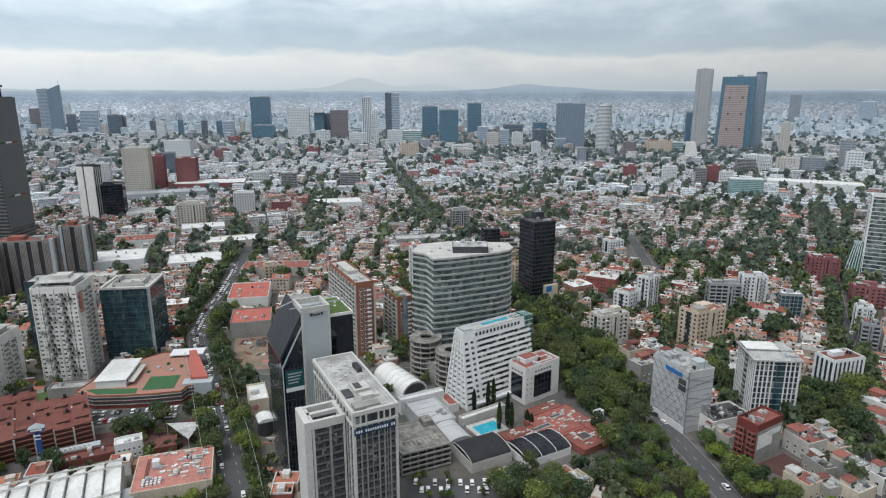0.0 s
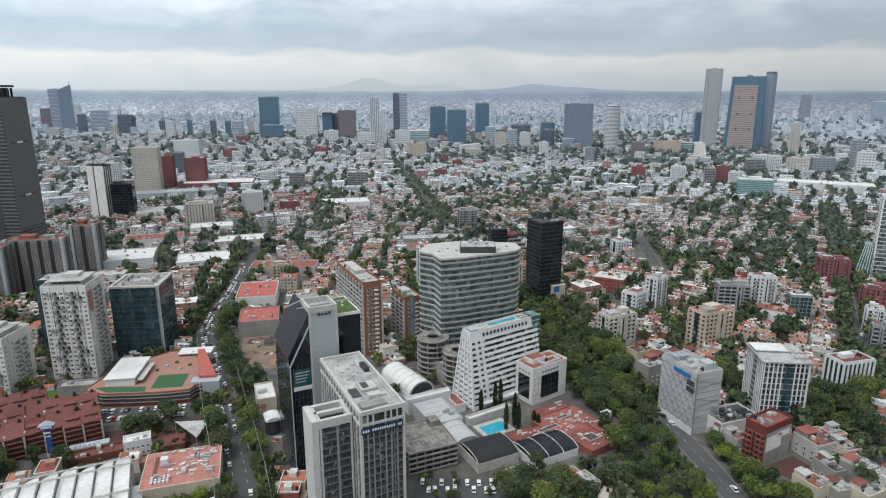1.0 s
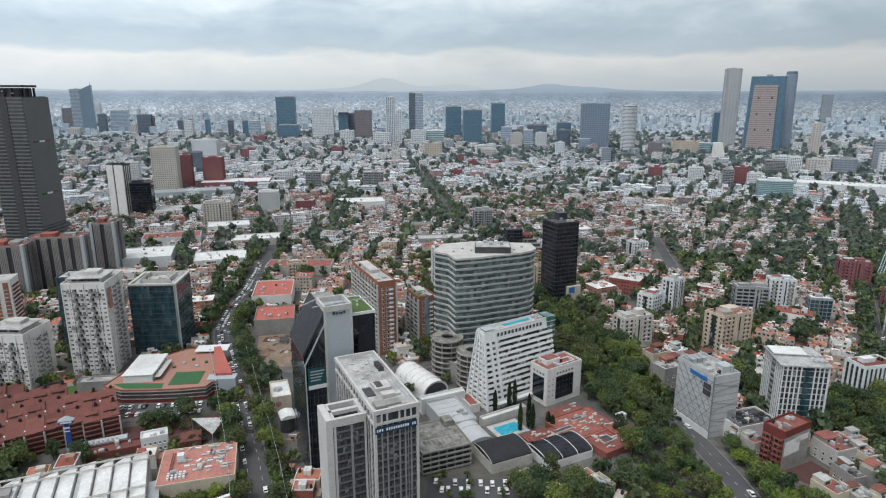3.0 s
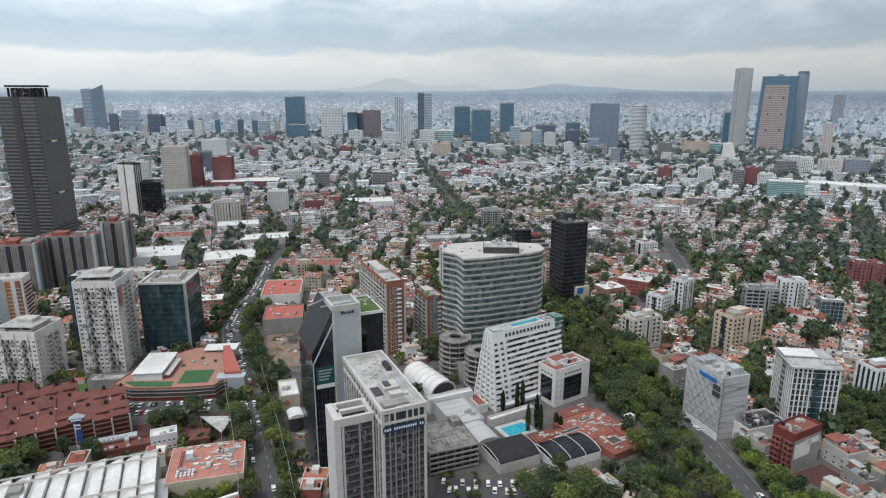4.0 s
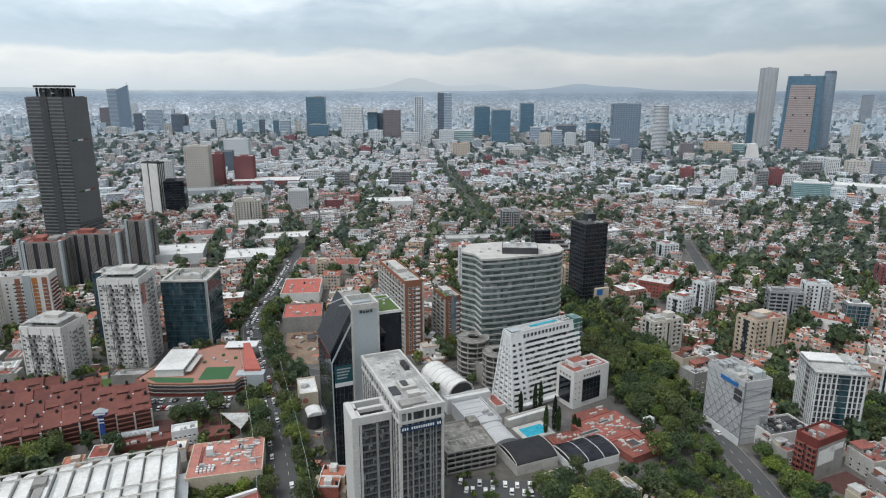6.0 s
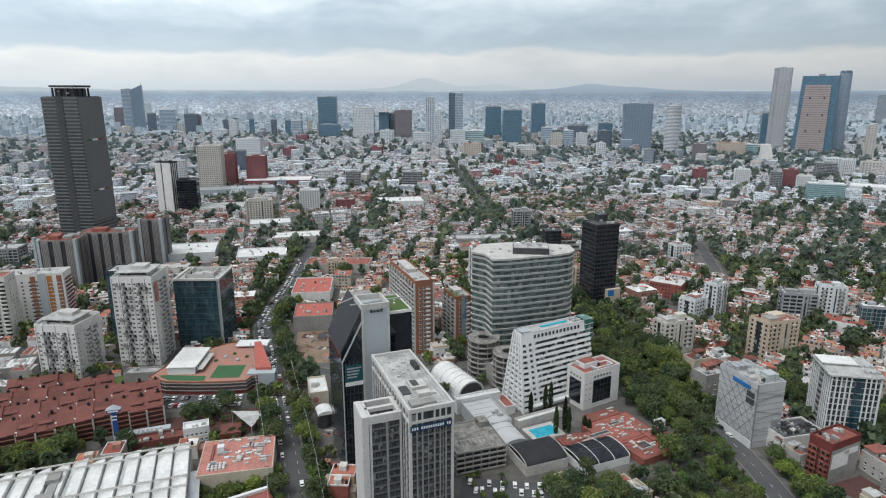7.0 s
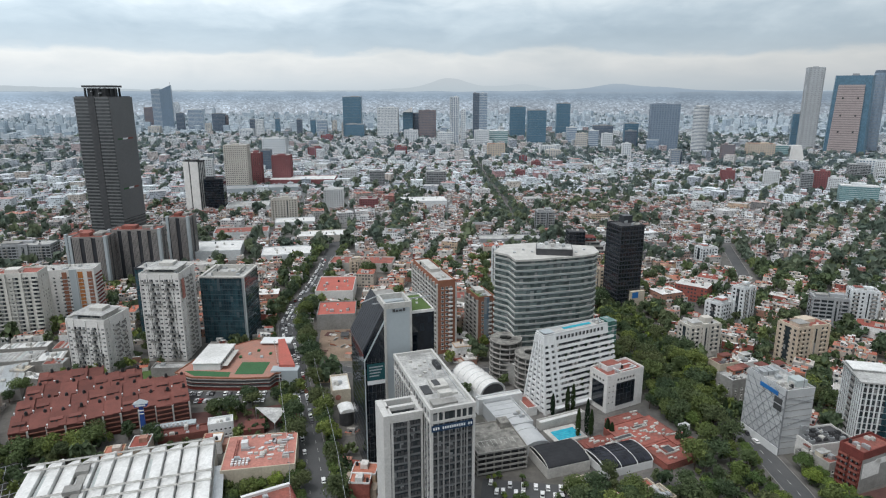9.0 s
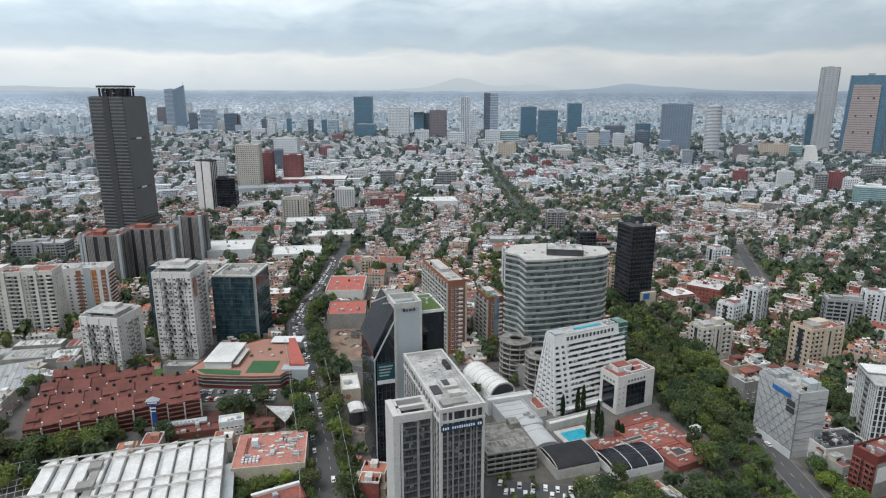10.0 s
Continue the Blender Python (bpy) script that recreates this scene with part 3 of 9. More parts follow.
for k, (rname, line, wide) in enumerate(ROADS):
    h = wide / 2
    setting(rname, strip(line, -h, h, 0.02 + 0.004 * k), "asphalt", "worn grey asphalt road between trees", "road")
    for s in (1, -1):
        g = strip(line, s * h, s * (h + 3.2), 0.17 + 0.003 * k)
        setting("pavement", g, "pave", "grey paved footway beside the road", "pavement")
        kerb = Geo()
        for (x, y, a), (x2, y2, a2) in zip(along(line, 12.0), along(line, 12.0)[1:]):
            n0 = Vector((-math.sin(radians(a)), math.cos(radians(a)))) * s * h
            n1 = Vector((-math.sin(radians(a2)), math.cos(radians(a2)))) * s * h
            kerb.beam((x + n0.x, y + n0.y, 0.1), (x2 + n1.x, y2 + n1.y, 0.1), 0.2)
        setting("kerb", kerb, "kerb", "pale concrete kerb along the road", "kerb")
dash = Geo()
for line, off in ((AVENUE, -2.9), (AVENUE, 2.9), (BOULEVARD, 0.0), (SIDE, 0.0)):
    for x, y, a in along(line, 8.0):
        if y > 620:
            break
        c, s = math.cos(radians(a)), math.sin(radians(a))
        px, py = x - s * off, y + c * off
        dash.face([(px - s * 0.08, py + c * 0.08, 0.06), (px + s * 0.08, py - c * 0.08, 0.06), (px + 3 * c + s * 0.08, py + 3 * s - c * 0.08, 0.06), (px + 3 * c - s * 0.08, py + 3 * s + c * 0.08, 0.06)])
setting("lane_marking", dash, "line", "faded white dashes painted on the asphalt", "road marking")

TAKEN = []  # plan rectangles where no house may stand: centre, half sizes, angle


def reserve(x, y, w, d, ang, gap=2.0):
    TAKEN.append((x, y, w / 2 + gap, d / 2 + gap, radians(ang)))


def clear_of(X, Y, grow=0.0, roads=True):
    """True where plan points lie outside all reserved ground and roads."""
    X, Y = np.asarray(X, float), np.asarray(Y, float)
    ok = np.ones(X.shape, bool)
    for x, y, a, b, t in TAKEN:
        u = (X - x) * math.cos(t) + (Y - y) * math.sin(t)
        v = -(X - x) * math.sin(t) + (Y - y) * math.cos(t)
        ok &= ~((np.abs(u) < a + grow) & (np.abs(v) < b + grow))
    if roads:
        for _, line, wide in ROADS:
            for (x0, y0), (x1, y1) in zip(line, line[1:]):
                dx, dy = x1 - x0, y1 - y0
                t = np.clip(((X - x0) * dx + (Y - y0) * dy) / (dx * dx + dy * dy), 0, 1)
                ok &= np.hypot(X - x0 - t * dx, Y - y0 - t * dy) > wide / 2 + 3.0 + grow
    return ok

# ---- the large buildings ----
def corner(x, y, w, d, ang, right=False):
    """The middle of a plan from its near corner (the left one, or the right one)."""
    u = Vector((math.cos(radians(ang)), math.sin(radians(ang))))
    v = Vector((-u.y, u.x))
    c = Vector((x, y)) + v * d / 2 + (-u * w / 2 if right else u * w / 2)
    return c.x, c.y


def window_mesh(w, h, frame_m="offwhite", pane_m="g_dark", sill=True):
    """A window in one piece: a frame proud of the wall, its foot drawn out to a sill, and a pane set back in it; local y points into the wall."""
    a, t = w / 2, 0.1
    foot, deep = (-0.22, -0.36) if sill else (-t, -0.16)
    g = Geo()
    g.v = [(-a - t, 0.05, foot), (a + t, 0.05, foot), (a + t, 0.05, h + t), (-a - t, 0.05, h + t),
           (-a - t, deep, foot), (a + t, deep, foot), (a + t, -0.16, h + t), (-a - t, -0.16, h + t),
           (-a, -0.16, 0), (a, -0.16, 0), (a, -0.16, h), (-a, -0.16, h),
           (-a, -0.02, 0), (a, -0.02, 0), (a, -0.02, h), (-a, -0.02, h)]
    for o in (0, 4, 8):
        g.f += [(o + i, o + (i + 1) % 4, o + 4 + (i + 1) % 4, o + 4 + i) for i in range(4)]
    g.f.append((12, 13, 14, 15))
    me = g.mesh("window", frame_m)
    me.materials.append(M[pane_m])
    me.polygons.foreach_set("material_index", [0] * 12 + [1])
    return me


def place_windows(t, me, w, d, side, cols, zs, margin=1.2, name="window", skip=0.0, seed=0):
    """Windows in columns and storeys on one side of a w by d plan about its middle."""
    r = random.Random(seed)
    length = w if side in ("front", "back") else d
    turn = {"front": 0, "right": 90, "back": 180, "left": -90}[side]
    for i in range(cols):
        s = -length / 2 + margin + (i + 0.5) * (length - 2 * margin) / cols
        x, y = {"front": (s, -d / 2), "right": (w / 2, s), "back": (-s, d / 2), "left": (-w / 2, -s)}[side]
        for z in zs:
            if r.random() >= skip:
                part(name, me, None, t, at=pose(x, y, z, 0, 0, turn))


def solid(name, label, category, x, y, w, d, h, ang, wall, roofm="roofgrey", seed=1, plant=6, lip=1.1):
    """A flat-roofed solid block with a parapet and plant on its roof."""
    t = thing(name, label, category, x, y, ang)
    reserve(x, y, w, d, ang)
    poly = rect(w, d)
    part("wall", Geo().prism(poly, 0, h), wall, t)
    part("roof", Geo().prism(grown(poly, -0.35), h - 0.1, h + 0.15), roofm, t)
    parapet(t, poly, h - 0.3, lip + 0.3, wall)
    roof_plant(t, w, d, h + 0.15, seed, plant)
    return t


def storeys(h, fh, z0=1.0, top=0.5):
    return [z0 + i * fh for i in range(int((h - z0 - top) / fh))]


def block(name, label, category, x, y, w, d, h, ang, glassm, bandm, fh=3.2, bh=1.2, step=4.0, pw=0.5, proud=0.35, pierm=None, roofm="roofgrey", seed=1, plant=8):
    """A flat-roofed building of glass with bands and piers."""
    t = thing(name, label, category, x, y, ang)
    reserve(x, y, w, d, ang)
    poly = rect(w, d)
    n = int(h / fh)
    part("glazing", Geo().prism(poly, 0, h), glassm, t)
    if bandm:
        bands(t, poly, h - n * fh - bh * 0.5, n, fh, bh, proud * 0.8, bandm, top=False)
    if pierm:
        piers(t, poly, 0, h + 0.6, step, pw, proud, pierm)
    part("roof", Geo().prism(grown(poly, -0.1), h, h + 0.3), roofm, t)
    parapet(t, grown(poly, proud), h - 0.2, 1.3, bandm or pierm)
    roof_plant(t, w, d, h + 0.3, seed, plant)
    return t


# -- white hotel tower with a lower wing --
def hotel_tower():
    t = thing("hotel_tower", "white concrete hotel tower with dark window bays", "hotel", *corner(-31.9, 197.3, 17.4, 51.3, 27), 27)
    size = Matrix.Diagonal((0.917, 0.917, 0.917, 1))
    t.matrix_world = t.matrix_world @ size
    w, d, h, fh = 19.0, 56.0, 65.4, 3.27
    reserve(*corner(-31.9, 197.3, 17.4, 51.3, 27), 17.4, 51.3, 27)
    part("glazing", Geo().prism(rect(w - 1.0, d - 1.0), 0, h - 2), "g_dark", t)
    part("roof", Geo().prism(rect(w - 0.8, d - 0.8), h - 1.4, h - 1.0), "roofgrey", t)
    part("parapet", Geo().ring(rect(w + 0.3, d + 0.3), rect(w - 1.6, d - 1.6), h - 1.5, h + 0.3), "stone", t)
    part("attic_beam", Geo().ring(rect(w + 0.2, d + 0.2), rect(w - 1.2, d - 1.2), h - 6.2, h - 5.2), "stone", t)
    n = 17
    slab = Geo().ring(rect(w - 0.5, d - 0.5), rect(w - 1.4, d - 1.4), 0, 0.8).mesh("spandrel", "greyrib")
    for i in range(n):
        part("spandrel", slab, None, t, at=pose(0, 0, h - 9.2 - i * fh))
    # front: uneven bays
    thin = Geo().box(-0.13, 0.13, -0.35, 0.4, 0, h - 6).mesh("mullion", "pier_grey")
    inner = Geo().box(-0.28, 0.28, -0.5, 0.4, 0, h - 6).mesh("pier", "pier_grey")
    edge = Geo().box(-0.55, 0.55, -0.55, 0.4, 0, h - 1.4).mesh("pier", "stone")
    short = Geo().box(-0.3, 0.3, -0.55, 0.4, h - 5.4, h - 1.4).mesh("attic_pier", "stone")
    for x in (-8.9, 8.9):
        part("pier", edge, None, t, at=pose(x, -d / 2 + 0.5, 0))
    for x in (-6.2, -3.9, 1.2, 3.6, 6.1):
        part("pier", inner, None, t, at=pose(x, -d / 2 + 0.5, 0))
        part("attic_pier", short, None, t, at=pose(x, -d / 2 + 0.5, 0))
    for x in (-1.4, 4.9):
        part("mullion", thin, None, t, at=pose(x, -d / 2 + 0.5, 0))
    panes, r = Geo(), random.Random(17)
    for x in (-7.7, -6.9, -5.5, -4.5, -3.1, -2.1, -0.6, 0.5, 1.8, 3.0, 4.2, 5.5, 6.8, 7.7):
        for i in range(n):
            if r.random() < 0.8:
                z = h - 8.3 - i * fh
                panes.box(x - 0.42, x + 0.42, -d / 2 + 0.2, -d / 2 + 0.45, z, z + r.choice((1.2, 1.5, 1.9)))
    part("window_glazing", panes, "dark", t, kind="stuff")
    side = Geo().box(-0.4, 0.4, -0.5, 0.4, 0, h - 1.4).mesh("pier", "stone")
    for s, turn in ((-1, -90), (1, 90)):
        for k in range(15):
            part("pier", side, None, t, at=pose(s * (w / 2 - 0.5), -d / 2 + 0.9 + k * (d - 1.8) / 14, 0, 0, 0, turn))
    # banner
    b = part("banner", Geo().box(-9.2, 8.2, -d / 2 - 0.75, -d / 2 - 0.62, h - 9.3, h - 6.6), "navy", t, "dark blue banner with pale writing")
    for i in range(17):
        if i not in (3, 14):
            part("letter_bar", Geo().box(-8.6 + i * 0.98, -8.0 + i * 0.98, -d / 2 - 0.8, -d / 2 - 0.75, h - 8.5, h - 7.4), "letter", b)
    # roof plant
    z = h - 1.0
    for i in range(3):
        part("chiller", Geo().box(5.0, 7.2, 12.5 - i * 2.6, 14.6 - i * 2.6, z, z + 2.0).cyl(6.1, 13.5 - i * 2.6, 0.7, z + 2.0, z + 2.3), "dark", t)
    part("skylight", Geo().box(-7.2, -3.6, -13.5, -6.0, z, z + 0.5), "dark", t)
    part("skylight", Geo().box(-1.5, 1.2, -9.0, -4.0, z + 1.2, z + 1.5), "dark", t)
    part("plant_room", Geo().box(-2.6, 4.4, -10.5, -3.0, z, z + 1.2), "offwhite", t)
    part("plant_room", Geo().box(-2.0, 3.5, -17.5, -14.2, z, z + 1.8).box(3.5, 6.0, -17.0, -15.5, z, z + 1.0), "offwhite", t)
    part("plant_room", Geo().box(-7.4, -3.0, -25.5, -20.5, z, z + 1.6).box(-2.5, 3.5, -24.0, -20.0, z, z + 0.8), "concrete", t)
    for k in range(7):
        part("roof_unit", Geo().box(-4.5 + (k % 3) * 3.0, -3.2 + (k % 3) * 3.0, 3.0 + k * 2.6, 4.2 + k * 2.6, z, z + 0.7), "offwhite", t)
    part("roof_pipe", Geo().beam((1.0, -2.0, z + 0.3), (4.4, 22.0, z + 0.3), 0.25).beam((7.6, -22, z + 0.3), (7.6, 24, z + 0.3), 0.3), "steel", t)
    # wing
    u = 27
    c, s = math.cos(radians(u)), math.sin(radians(u))
    ox, oy = -31.9 + c * -7.9 - s * 13.9, 197.3 + s * -7.9 + c * 13.9
    q = thing("hotel_wing", "lower white concrete wing of the hotel tower", "hotel", ox, oy, u)
    q.matrix_world = q.matrix_world @ size
    reserve(ox, oy, 15.0, 13.2, u)
    w, d, h = 16.2, 14.0, 61.4
    part("glazing", Geo().prism(rect(w - 1, d - 1), 0, h - 3), "g_dark", q)
    part("end_wall", Geo().box(-w / 2 - 0.1, -w / 2 + 2.6, -d / 2 - 0.15, d / 2 + 0.1, 0, h), "stone", q)
    part("end_wall", Geo().box(-w / 2 + 2.9, -w / 2 + 3.9, -d / 2 + 0.2, d / 2, 0, h - 0.4), "stone", q)
    part("centre_pier", Geo().box(1.6, 2.5, -d / 2 - 0.1, -d / 2 + 1.0, 0, h - 4.0), "pier_grey", q)
    part("side_pier", Geo().box(w / 2 - 0.8, w / 2, -d / 2 - 0.1, d / 2, 0, h - 1.0), "stone", q)
    part("parapet", Geo().ring(rect(w, d), rect(w - 3.0, d - 3.0), h - 3.6, h - 0.2), "stone", q)
    part("roof_beam", Geo().box(-w / 2 + 2, w / 2 - 1, -0.4, 1.4, h - 2.0, h - 0.4), "stone", q)
    part("roof", Geo().prism(rect(w - 2, d - 2), h - 4.4, h - 3.8), "roofgrey", q)
    band = Geo().box(-w / 2 + 3.9, w / 2 - 0.8, -d / 2 + 0.25, -d / 2 + 1.0, 0, 0.8).mesh("spandrel", "greyrib")
    panes = Geo()
    for i in range(17):
        z = h - 6.6 - i * fh
        part("spandrel", band, None, q, at=pose(0, 0, z))
        for x in (-3.4, -1.9, -0.5, 0.9, 3.4, 4.9, 6.4):
            if r.random() < 0.8:
                panes.box(x - 0.5, x + 0.5, -d / 2 + 0.2, -d / 2 + 0.45, z + 1.0, z + r.choice((2.1, 2.4, 2.8)))
    part("window_glazing", panes, "dark", q, kind="stuff")
    for k in range(6):
        part("vent", Geo().box(-4.6 + k * 1.6, -3.4 + k * 1.6, -d / 2 + 2.0, -d / 2 + 4.0, h - 3.8, h - 2.4), "dark" if k % 2 else "offwhite", q)


hotel_tower()


# -- black glass tower with a slanting roof, a grey fin and a green terrace --
def slanted_tower():
    t = thing("office_tower", "black glass office tower with slanted roof and grey fin", "office building", -69, 244.4, 27)
    reserve(*corner(-69, 244.4, 34, 28, 27), 34, 28, 27)
    g = Geo()
    a, b = [(0, 0), (12, 0), (12, 28), (0, 28)], 28
    g.v += [(0, 0, 0), (10, 0, 0), (10, b, 0), (0, b, 0), (0, 0, 60), (10, 0, 79), (10, b, 79), (0, b, 60)]
    g.f += [(0, 1, 5, 4), (1, 2, 6, 5), (2, 3, 7, 6), (3, 0, 4, 7), (3, 2, 1, 0)]
    part("glazing", g, "g_black", t)
    part("slanted_roof", Geo().face([(-0.3, -0.2, 60.2), (10, -0.2, 79.4), (10, b, 79.4), (-0.3, b, 60.2)]).face([(-0.3, -0.2, 60.2), (-0.3, b, 60.2), (-0.3, b, 58.6), (-0.3, -0.2, 58.6)]).face([(-0.3, -0.2, 58.6), (10, -0.2, 77.8), (10, -0.2, 79.4), (-0.3, -0.2, 60.2)]), "blackstone", t)
    rib = Geo().beam((-0.3, 0, 60.3), (10, 0, 79.5), 0.12).mesh("roof_rib", "dark")
    for k in range(10):
        part("roof_rib", rib, None, t, at=pose(0, 2.5 + k * 2.6, 0))
    part("gable_beam", Geo().beam((0.2, -0.15, 55.0), (10, -0.15, 73.5), 0.6).beam((0.4, -0.15, 0), (0.4, -0.15, 56), 0.5), "greyslab", t)
    line = Geo().box(0, 10, -0.08, 0, 0, 0.12).mesh("transom", "dark")
    side = Geo().box(-0.08, 0, 0, b, 0, 0.12).mesh("transom", "dark")
    for i in range(15):
        part("transom", line, None, t, at=pose(0, 0, 3.6 * i + 3.6))
        part("transom", side, None, t, at=pose(0, 0, 3.6 * i + 3.6))
    post = Geo().box(-0.06, 0.06, -0.1, 0, 0, 56).mesh("mullion", "dark")
    for k in range(5):
        part("mullion", post, None, t, at=pose(1.8 + k * 1.8, 0, 0))
    f = part("fin", Geo().box(10, 21.5, -0.9, 13, 0, 78.5), "greyslab", t, "tall plain grey metal fin")
    part("fin_edge", Geo().box(9.5, 10.5, -1.1, 13, 0, 81).box(21.0, 22.0, -1.1, 13, 0, 81).box(10.5, 21.0, -1.1, -0.3, 78.5, 81).box(10.5, 21.0, 12.2, 13, 78.5, 81), "offwhite", f)
    for k in range(5):
        part("seam", Geo().box(10.5, 21.0, -0.95, -0.9, 12 + k * 13.0, 12.08 + k * 13.0), "greyslab", f)
    part("letter_bar", Geo().box(13.2, 14.4, -1.2, -1.1, 76.9, 78.2).box(14.7, 15.7, -1.2, -1.1, 76.9, 77.8).box(16.0, 17.6, -1.2, -1.1, 76.9, 77.8).box(17.9, 18.9, -1.2, -1.1, 76.9, 78.2), "dark", f)
    part("roof_rail", Geo().beam((6, 6, 79), (34, 9, 79), 0.5).beam((2, 12, 78.0), (12, 15, 80), 0.5).beam((24.5, 12, 80), (33, 16, 79), 0.4), "steel", t)
    part("plant_room", Geo().box(10.5, 20, 13, 26, 60, 78.5), "concrete", t)
    r = part("rear_block", Geo().box(22.0, 33.5, 3, 26, 0, 74), "g_black", t, "black glass block with planted roof terrace")
    part("terrace_parapet", Geo().ring([(22.0, 2.8), (33.7, 2.8), (33.7, 26.2), (22.0, 26.2)], [(22.4, 3.4), (33.1, 3.4), (33.1, 25.6), (22.4, 25.6)], 73.6, 74.9), "white", r)
    part("roof_garden", Geo().box(22.4, 33.1, 3.4, 25.6, 74.02, 74.4), "grass", r)
    for k in range(5):
        part("terrace_seat", Geo().box(24 + k * 1.4, 24.9 + k * 1.4, 9 + (k * 5) % 11, 10.2 + (k * 5) % 11, 74.4, 75.0), "white", r)
    b2 = part("poster", Geo().box(1.4, 9.4, -0.25, -0.1, 45.5, 53.5), "teal", t, "dark teal poster with pale writing")
    for k in range(4):
        part("letter_bar", Geo().box(2.4, 8.6 - k * 0.6, -0.3, -0.25, 51.6 - k * 1.4, 52.2 - k * 1.4), "greyslab", b2)
    part("poster_foot", Geo().box(1.4, 9.4, -0.3, -0.1, 43.6, 45.5), "letter", b2)
    for k in range(3):
        part("entrance_canopy", Geo().box(-5 + k * 1.5, -0.2, -3.0 - k, 4, 3.4 + 0.1 * k, 3.7 + 0.1 * k), "g_teal", t)


slanted_tower()


# -- brick apartment towers --
def brick_tower(name, label, x, y, w, d, h, seed, bays):
    t = solid(name, label, "apartment building", x, y, w, d, h, 27, "brick", "roofgrey", seed, 9, 1.2)
    zs = storeys(h, 3.0, 3.0, 1.0)
    me = window_mesh(1.5, 1.5, "offwhite", "g_dark", True)
    place_windows(t, me, w, d, "front", bays, zs, 1.6)
    slab = Geo().box(-d / 2 + 0.5, d / 2 - 0.5, -1.2, 0, -0.15, 0.1).box(-d / 2 + 0.5, d / 2 - 0.5, -1.2, -1.1, 0.1, 1.0).mesh("balcony", "offwhite")
    glass_strip = Geo().box(-d / 2 + 1.0, d / 2 - 1.0, -0.08, 0.0, 0.1, 2.5).mesh("window_strip", "g_dark")
    small_slab = Geo().box(-1.4, 1.4, -1.0, 0, -0.15, 0.9).mesh("balcony", "white")
    post = Geo().box(-0.3, 0.3, -1.25, 0, 0, h - 1).mesh("pier", "offwhite")
    for z in zs:
        for turn, xx in ((-90, -w / 2), (90, w / 2)):
            part("balcony", slab, None, t, at=pose(xx, 0, z - 0.6, 0, 0, turn))
            part("window_strip", glass_strip, None, t, at=pose(xx, 0, z - 0.6, 0, 0, turn))
        part("balcony", small_slab, None, t, at=pose(w * 0.22, -d / 2, z - 0.4))
    n = max(3, int(d / 6))
    for k in range(n + 1):
        for turn, xx in ((-90, -w / 2), (90, w / 2)):
            part("pier", post, None, t, at=pose(xx, -d / 2 + 0.3 + k * (d - 0.6) / n, 0, 0, 0, turn))
    part("penthouse", Geo().box(-w * 0.3, w * 0.2, -d * 0.1, d * 0.35, h, h + 2.6), "offwhite", t)
    return t


brick_tower("brick_apartment_tower", "tall brick apartment tower with white balconies", *corner(-56, 380, 12, 57, 27), 12, 57, 50, 3, 3)
tb = brick_tower("brick_apartment_block", "shorter brick apartment block with planted roof", -30.8, 411.0, 12.0, 23, 34, 4, 3)
part("glass_bay", Geo().box(-1.8, 1.8, -12.3, -11.4, 2, 34.5), "g_pale", tb)
part("roof_garden", Geo().box(-5.0, 2.0, -9, 9, 34.1, 34.5), "grass", tb)


